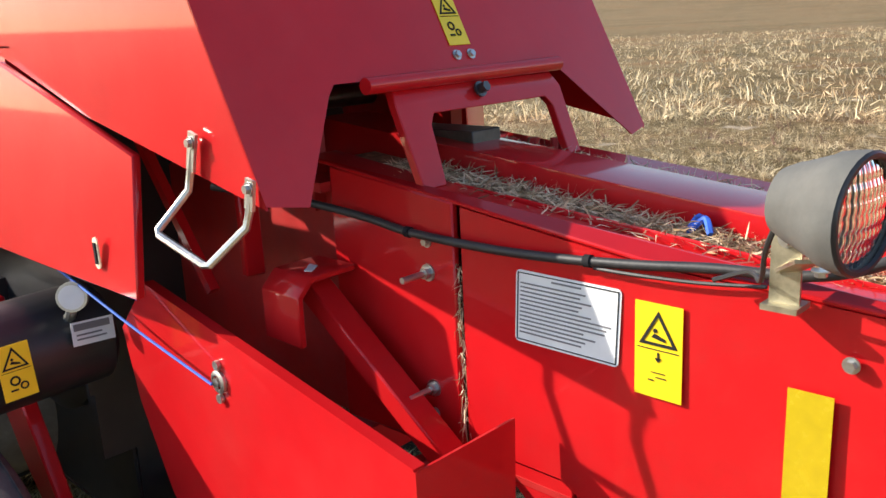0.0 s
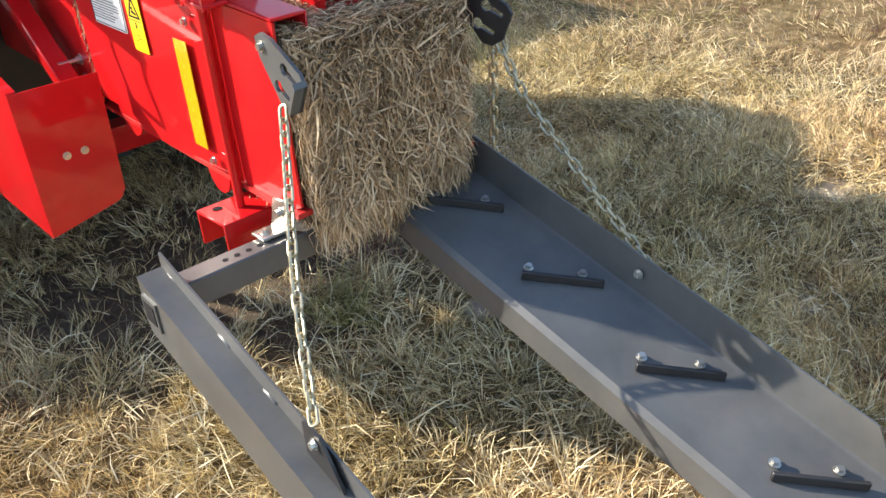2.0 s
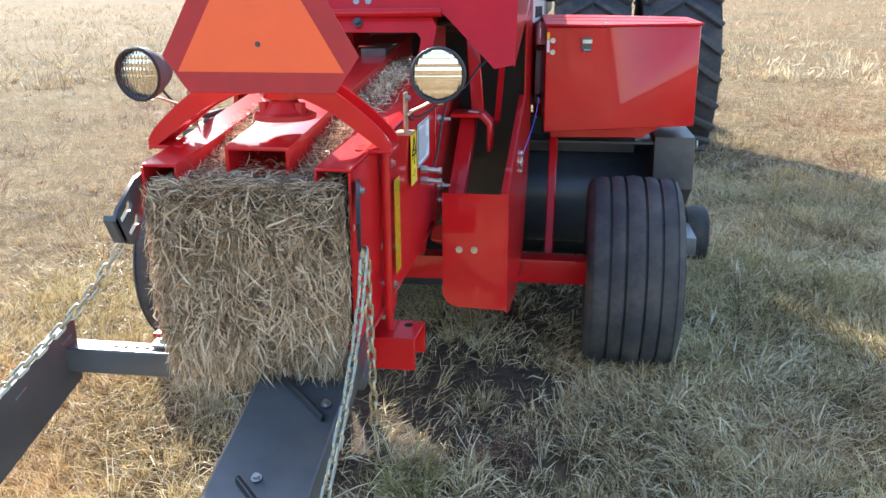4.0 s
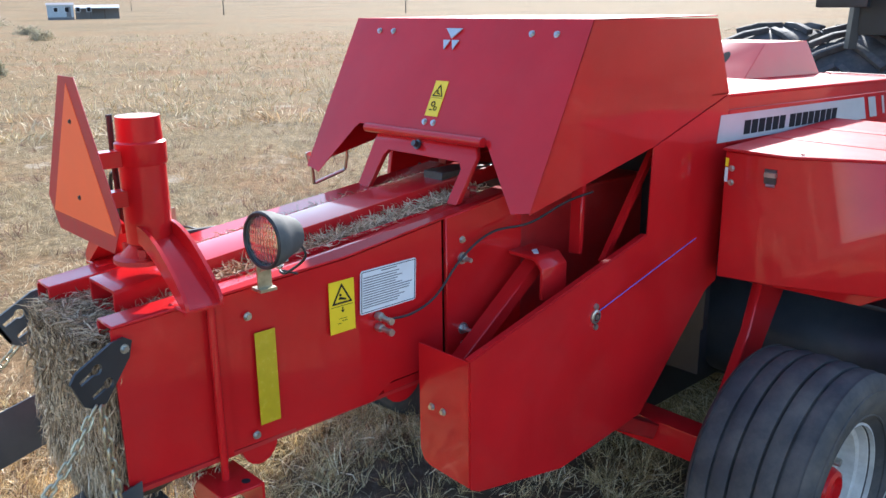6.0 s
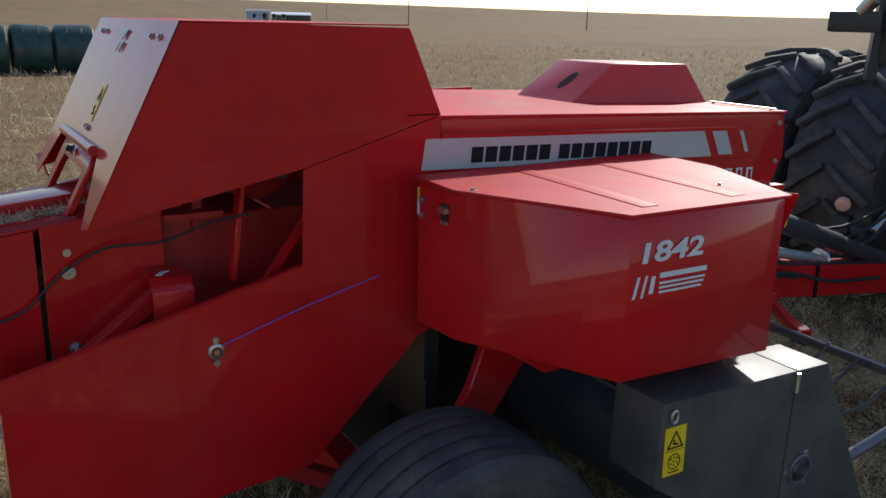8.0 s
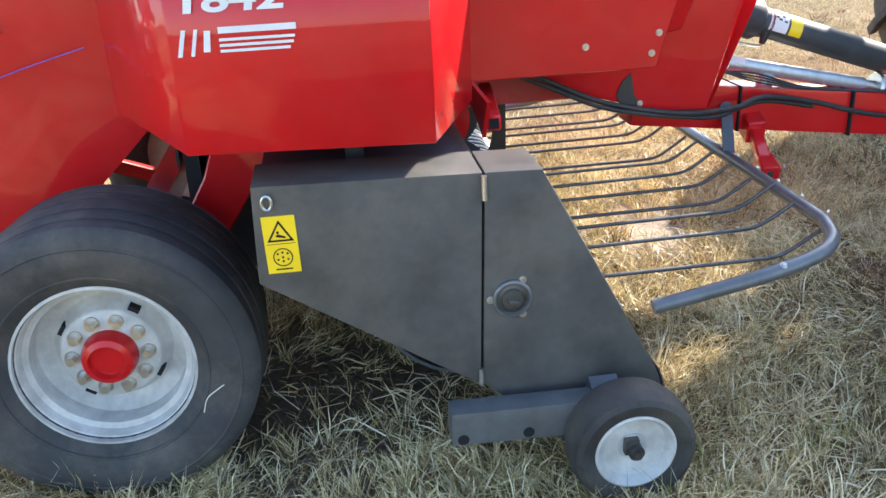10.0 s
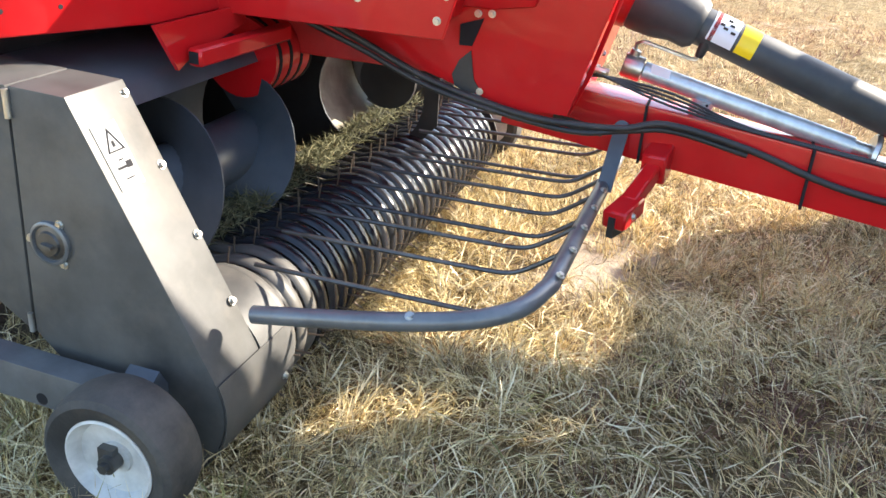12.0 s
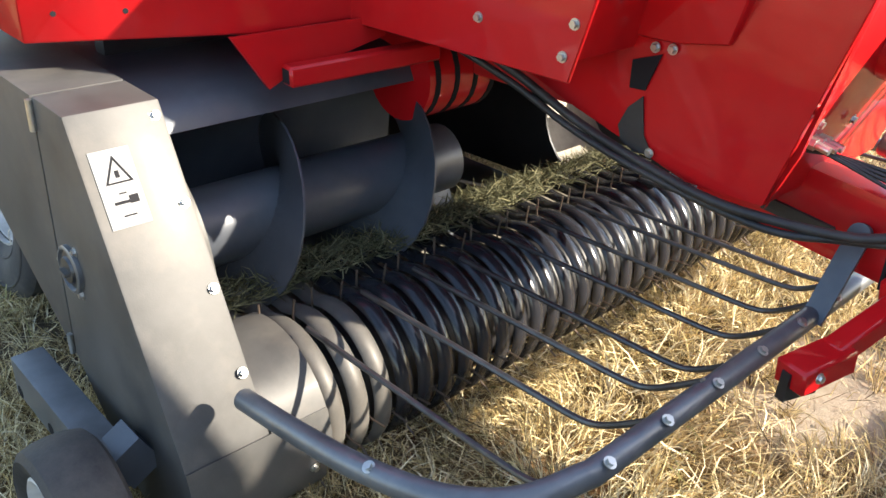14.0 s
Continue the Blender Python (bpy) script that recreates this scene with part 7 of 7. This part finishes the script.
def round_bale(x, y, r=0.75, turn=0.0):
    bm = B()
    lathe(bm, [(0.0, -0.62), (r * 0.82, -0.62), (r * 0.96, -0.56), (r, -0.42), (r * 0.985, 0.0), (r, 0.42), (r * 0.96, 0.56), (r * 0.82, 0.62), (0.0, 0.62)], (0, 0, r * 0.93), (1, 0, 0), 34)
    for v in bm.verts:
        v.co += Vector((0, 0, 1)) * noise.noise(v.co * 2.3 + Vector((x, y, 0))) * 0.03
    o = part("round_bale", bm, WRAP)
    o.matrix_world = pose(x, y, 0, 0, 0, turn)
    tagged(o, "large round bale in dark green wrap standing in the grass", "round bale", group="row of wrapped round bales")
    for k in (-0.22, 0.22):
        b = B()
        tube(b, [(k, r * 0.995 * math.cos(a), r * 0.93 + r * 0.995 * math.sin(a)) for a in (2 * math.pi * i / 32 for i in range(32))], 0.008, 5, closed=True)
        part("wrap_edge", b, WRAP, o)
    return o


ROWB = [(-28.5, 5.45), (-28.6, 4.15), (-28.4, 2.85), (-28.7, 1.55), (-28.5, 0.25)]
for k, (x, y) in enumerate(ROWB):
    round_bale(x, y, 0.80, 88 + (1.5 if k % 2 else -1.5))


def site_trailer(x, y, turn, w=9.0, h=2.6):
    e = empty("trailer_house", "pale trailer house far across the field", "building", (x, y, 0))
    e.rotation_euler = (0, 0, radians(turn))
    bm = B()
    box(bm, (-w / 2, -1.7, 0.5), (w / 2, 1.7, 0.5 + h))
    part("wall", bm, WALLS, e)
    bm = B()
    prism(bm, [(-w / 2 - 0.2, -1.9, 0.5 + h), (-w / 2 - 0.2, 1.9, 0.5 + h), (-w / 2 - 0.2, 0, 1.0 + h)], (w + 0.4, 0, 0))
    part("roof", bm, ROOF, e)
    for k in range(4):
        xx = -w / 2 + 1.2 + k * 2.1
        bm = B()
        box(bm, (xx, -1.74, 1.5), (xx + 0.9, -1.68, 2.5))
        wi = part("window", bm, LABEL, e)
        bm = B()
        box(bm, (xx + 0.08, -1.76, 1.58), (xx + 0.82, -1.735, 2.42))
        part("pane", bm, INK, wi)
    bm = B()
    box(bm, (w / 2 - 1.4, -1.75, 0.55), (w / 2 - 0.5, -1.68, 2.6))
    part("door", bm, ROOF, e)
    bm = B()
    box(bm, (-w / 2, -1.6, 0.0), (w / 2, 1.6, 0.5))
    part("skirting", bm, ROOF, e)




def open_shed(x, y, turn):
    e = empty("open_shed", "low open-fronted shed with a pale roof far across the field", "building", (x, y, 0))
    e.rotation_euler = (0, 0, radians(turn))
    bm = B()
    prism(bm, [(-4.5, -2.2, 2.2), (-4.5, 2.2, 2.2), (-4.5, 2.2, 2.4), (-4.5, 0, 2.9), (-4.5, -2.2, 2.4)], (9, 0, 0))
    part("roof", bm, LABEL, e)
    bm = B()
    box(bm, (-4.4, 1.9, 0), (4.4, 2.1, 2.2))
    part("wall", bm, ROOF, e)
    for k in range(4):
        bm = B()
        beam(bm, (-4.3 + 2.85 * k, -2.0, 0), (-4.3 + 2.85 * k, -2.0, 2.25), 0.15, 0.15, up=(0, 1, 0))
        part("post", bm, WOOD, e)


site_trailer(-186, 66, 70, 5.0, 2.4)
open_shed(-189.5, 75, 70)


def sage_brush(x, y, h, w):
    """A low grey-green bush: stems that branch into many small leaves."""
    r = np.random.RandomState(int(abs(x * 31 + y * 17)))
    n = 2600
    a = r.uniform(0, 2 * np.pi, n)
    el = np.arccos(r.uniform(0.05, 1.0, n))
    rad = r.uniform(0.45, 1.0, n) * (0.75 + 0.25 * np.sin(3 * a + x))
    c = np.stack([np.sin(el) * np.cos(a) * w * rad, np.sin(el) * np.sin(a) * w * rad, np.cos(el) * h * rad], 1)
    d = r.normal(0, 0.06, (n, 3)) + np.array([0, 0, 0.05])
    c[:, 2] = np.maximum(c[:, 2], 0.0)
    bm = B()
    for k in range(7):
        t = 2 * math.pi * k / 7
        tube(bm, [(0, 0, -0.03), (0.25 * w * math.cos(t), 0.25 * w * math.sin(t), h * 0.4), (0.6 * w * math.cos(t), 0.6 * w * math.sin(t), h * 0.75)], 0.015, 5)
    b = part("sage_brush", bm, WOOD)
    b.location = (x, y, 0)
    tagged(b, "low dry grey-green bush in the pasture", "bush", group="bushes in the pasture")
    strands("leaves", c, c + d, np.full(n, 0.018), r.normal(0, 0.02, (n, 3)), SAGE, b)


for x, y, h, w in ((-27.6, 6.9, 1.0, 0.8), (-28.0, 6.3, 0.8, 0.6), (-27.0, 7.5, 0.6, 0.5), (-60, 20, 0.8, 1.0), (-75, 24, 0.9, 1.4), (-120, 34, 1.4, 3.0)):
    sage_brush(x, y, h, w)


def power_pole(x, y, h=9.0):
    bm = B()
    cyl(bm, (0, 0, -0.3), (0, 0, h), 0.16, 10, 0.10)
    p = part("power_pole", bm, WOOD)
    p.location = (x, y, 0)
    tagged(p, "weathered wooden power pole in the distance", "power pole", group="power line")
    b = B()
    beam(b, (-1.1, 0, h - 0.5), (1.1, 0, h - 0.5), 0.1, 0.12)
    part("crossarm", b, WOOD, p)


for x, y in ((-227, 126), (-183, 157), (-460, 200), (-90, 250)):
    power_pole(x, y)

# ---- ground ----


def hill(x, y):
    r = np.sqrt(x * x + y * y)
    s = np.clip((r - 350) / 1300, 0, 1)
    s = s * s * (3 - 2 * s)
    a = np.arctan2(y, x)
    return s * (25 + 5 * np.sin(2 * a + 0.7) + 3 * np.sin(5 * a)) - np.clip((r - 1700) / 800, 0, 1) * 25


def swell(x, y):
    """Low bumps of the turf."""
    near = np.exp(-((np.sqrt((x - 0.5) ** 2 + (y - 2.5) ** 2) / 14) ** 2))
    return (0.016 * np.sin(1.9 * x + 0.7 * y) * np.sin(1.3 * y - 0.5 * x) + 0.008 * np.sin(5.1 * x + 1.2) * np.sin(4.3 * y)) * near - 0.01


def ground():
    rr = np.concatenate([np.linspace(0.0, 9, 46), np.geomspace(9.3, 2500, 60)])
    na = 144
    v, f = [], []
    for i, r in enumerate(rr):
        a = np.arange(na) * 2 * np.pi / na
        x, y = 0.6 + r * np.cos(a), 2.5 + r * np.sin(a)
        z = swell(x, y) + hill(x, y)
        v += list(zip(x.tolist(), y.tolist(), z.tolist()))
        if i:
            for k in range(na):
                j = (k + 1) % na
                f.append(((i - 1) * na + k, (i - 1) * na + j, i * na + j, i * na + k))
    me = bpy.data.meshes.new("ground")
    me.from_pydata(v, [], f)
    me.shade_smooth()
    me.materials.append(FIELD)
    g = new("ground", me)
    return tagged(g, "dry straw-coloured pasture reaching to low hills", "ground", kind="structure")


ground()


def lattice(seed, n=64):
    return np.random.RandomState(seed).rand(n, n)


def field_noise(x, y, scale, seed):
    g = lattice(seed)
    n = len(g)
    u, v = x * scale + 31.7, y * scale + 17.3
    i, j = np.floor(u).astype(int), np.floor(v).astype(int)
    fu, fv = u - i, v - j
    fu, fv = fu * fu * (3 - 2 * fu), fv * fv * (3 - 2 * fv)
    a, b, c, d = g[i % n, j % n], g[(i + 1) % n, j % n], g[i % n, (j + 1) % n], g[(i + 1) % n, (j + 1) % n]
    return (a * (1 - fu) + b * fu) * (1 - fv) + (c * (1 - fu) + d * fu) * fv


def bare(x, y):
    """How bare the turf is: a few ragged worn spots of soil, and thinned ground below the baler."""
    b = np.zeros_like(x)
    for cx, cy, w in WORN:
        d = np.hypot(x - cx, (y - cy) * 1.3) / w
        b = np.maximum(b, np.clip(1.5 - d - 0.9 * (field_noise(x, y, 9.0, 7) - 0.3), 0, 0.96))
    for cx, cy, w in SHADED_SOIL:
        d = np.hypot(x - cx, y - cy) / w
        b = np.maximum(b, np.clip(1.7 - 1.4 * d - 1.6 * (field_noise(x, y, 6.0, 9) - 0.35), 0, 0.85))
    return b


def turf(name, n, sampler, lmin, lmax, wmin, wmax, label, seed, material=GRASS, upright=0.25, stray=0.9):
    r = np.random.RandomState(seed)
    x, y = sampler(r, n)
    dens = 0.55 * field_noise(x, y, 1.7, seed + 1) + 0.45 * field_noise(x, y, 5.5, seed + 2)
    keep = r.rand(n) < np.clip(0.35 + 1.3 * (dens - 0.25), 0.15, 1)
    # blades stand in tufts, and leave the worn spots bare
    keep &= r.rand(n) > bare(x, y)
    x, y = x[keep], y[keep]
    n = len(x)
    tx, ty = np.floor(x / 0.055 + r.normal(0, 0.12, n)), np.floor(y / 0.055 + r.normal(0, 0.12, n))
    jx, jy = np.sin(tx * 12.9898 + ty * 78.233) * 43758.5453, np.sin(tx * 39.346 + ty * 11.135) * 24634.6345
    cx, cy = (tx + (jx - np.floor(jx))) * 0.055, (ty + (jy - np.floor(jy))) * 0.055
    pull = r.uniform(0.1, 0.75, n)
    x, y = x + (cx - x) * pull, y + (cy - y) * pull
    z = swell(x, y) + hill(x, y)
    lay = field_noise(x, y, 1.1, seed + 3) * 4 * np.pi
    az = lay + r.normal(0, stray, n)
    tall = 0.55 + 0.9 * field_noise(x, y, 2.6, seed + 4)
    ln = r.uniform(lmin, lmax, n) * tall
    stand = r.rand(n) < upright
    el = np.where(stand, r.uniform(0.7, 1.45, n), np.abs(r.normal(0.28, 0.25, n)))
    base = np.stack([x, y, z + np.where(stand, -0.005, r.uniform(0, 0.035, n))], 1)
    tip = base + np.stack([np.cos(az) * np.cos(el), np.sin(az) * np.cos(el), np.sin(el)], 1) * ln[:, None]
    bend = np.stack([r.normal(0, 0.1, n), r.normal(0, 0.1, n), r.uniform(0.02, 0.16, n)], 1) * ln[:, None]
    return strands(name, base, tip, r.uniform(wmin, wmax, n), bend, material, None, label, "grass")


def near_area(r, n):
    """The strip round the machine that the walk passes."""
    x = r.uniform(-2.1, 3.2, n) + r.normal(0, 0.28, n)
    y = r.uniform(-1.8, 5.9, n) + r.normal(0, 0.28, n)
    return x, y


def mid_area(r, n):
    a = r.uniform(0, 2 * np.pi, n)
    d = 2.6 + 11.5 * r.rand(n) ** 0.9
    return 0.5 + d * np.cos(a) * 0.95, 2.4 + d * np.sin(a) * 1.1


def far_area(r, n):
    a = r.uniform(0, 2 * np.pi, n)
    d = 12 + 55 * r.rand(n) ** 1.4
    return d * np.cos(a), 2.4 + d * np.sin(a)


turf("grass", 370000, near_area, 0.035, 0.105, 0.0007, 0.0019, "matted dry grass and stubble", 21)
turf("fallen_straw", 70000, near_area, 0.05, 0.15, 0.0012, 0.0027, "flattened bleached blades lying criss-cross", 27, PALE_GRASS, upright=0.04, stray=2.2)
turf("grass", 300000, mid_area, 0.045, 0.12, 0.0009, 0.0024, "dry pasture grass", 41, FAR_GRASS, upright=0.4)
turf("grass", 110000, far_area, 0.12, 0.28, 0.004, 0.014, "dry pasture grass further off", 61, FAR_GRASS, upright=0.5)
def tufts(name, count, area, blades, spread, lmin, lmax, wmin, wmax, label, seed, material=GRASS):
    """Bunches of dry grass: blades fan out from a common root, bunches differ in height and lean."""
    r = np.random.RandomState(seed)
    x, y = area(r, count)
    d = 0.6 * field_noise(x, y, 0.9, seed + 1) + 0.4 * field_noise(x, y, 3.0, seed + 2)
    ok = r.rand(count) > bare(x, y)
    ok &= r.rand(count) < np.clip(2.6 * (d - 0.30), 0.06, 1)
    x, y = x[ok], y[ok]
    m = len(x)
    big = r.lognormal(0, 0.35, m)
    lx, ly = r.normal(0, 0.35, m), r.normal(0, 0.35, m)
    i = np.repeat(np.arange(m), blades)
    n = len(i)
    a = r.uniform(0, 2 * np.pi, n)
    q = np.sqrt(r.rand(n)) * spread * big[i]
    bx, by = x[i] + q * np.cos(a), y[i] + q * np.sin(a)
    base = np.stack([bx, by, swell(bx, by) + hill(bx, by) - 0.004], 1)
    out = r.uniform(0.1, 0.9, n)
    ln = r.uniform(lmin, lmax, n) * np.clip(big[i], 0.5, 1.7)
    dirv = np.stack([np.cos(a) * out + lx[i] + r.normal(0, 0.18, n), np.sin(a) * out + ly[i] + r.normal(0, 0.18, n), np.full(n, 0.9)], 1)
    dirv /= np.linalg.norm(dirv, axis=1, keepdims=True)
    tip = base + dirv * ln[:, None]
    bend = np.stack([-np.cos(a) * 0.06, -np.sin(a) * 0.06, r.uniform(0.02, 0.14, n)], 1) * ln[:, None]
    return strands(name, base, tip, r.uniform(wmin, wmax, n), bend, material, None, label, "grass")


tufts("grass_tuft", 13500, near_area, 30, 0.018, 0.04, 0.105, 0.0007, 0.0017, "bunches of dry bleached grass", 101)
tufts("grass_tuft", 5600, near_area, 16, 0.022, 0.045, 0.115, 0.0014, 0.0031, "coarse bunches of bleached grass", 171, PALE_GRASS)
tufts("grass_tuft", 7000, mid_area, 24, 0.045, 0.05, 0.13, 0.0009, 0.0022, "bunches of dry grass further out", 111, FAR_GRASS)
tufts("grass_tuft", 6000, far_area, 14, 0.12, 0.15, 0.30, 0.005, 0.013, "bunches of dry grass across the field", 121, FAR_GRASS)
tufts("green_tuft", 150, lambda r, n: (r.normal(2.1, 0.5, n), r.normal(3.5, 0.9, n)), 34, 0.03, 0.06, 0.15, 0.001, 0.0026, "small tufts of greener grass", 131, GREEN_GRASS)
tufts("green_tuft", 9, lambda r, n: (r.normal(0.23, 0.06, n), r.normal(0.9, 0.06, n)), 40, 0.03, 0.08, 0.18, 0.001, 0.0024, "yellow-green weed under the chamber", 141, GREEN_GRASS)
tufts("rust_weed", 16, lambda r, n: (r.normal(0.53, 0.07, n), r.normal(1.16, 0.07, n)), 34, 0.03, 0.05, 0.12, 0.001, 0.002, "reddish brown dry weed", 151, RUST_GRASS)
tufts("rust_weed", 420, lambda r, n: (r.normal(0.9, 0.75, n), r.normal(5.35, 0.45, n)), 22, 0.035, 0.03, 0.09, 0.0009, 0.0020, "purple-brown withered weeds by the drawbar", 191, RUST_GRASS)
tufts("rust_weed", 2600, mid_area, 16, 0.07, 0.06, 0.14, 0.0012, 0.0034, "reddish brown withered weeds across the pasture", 181, RUST_GRASS)
tufts("rust_weed", 260, lambda r, n: (r.uniform(-3, 3.5, n), r.uniform(-2, 6.3, n)), 22, 0.03, 0.03, 0.09, 0.0008, 0.0018, "rust-brown withered weeds in the grass", 161, RUST_GRASS)
turf("grass", 9000, lambda r, n: (r.normal(2.3, 1.2, n), r.normal(3.6, 2.2, n)), 0.05, 0.15, 0.001, 0.003, "patches of greener grass", 81, GREEN_GRASS)
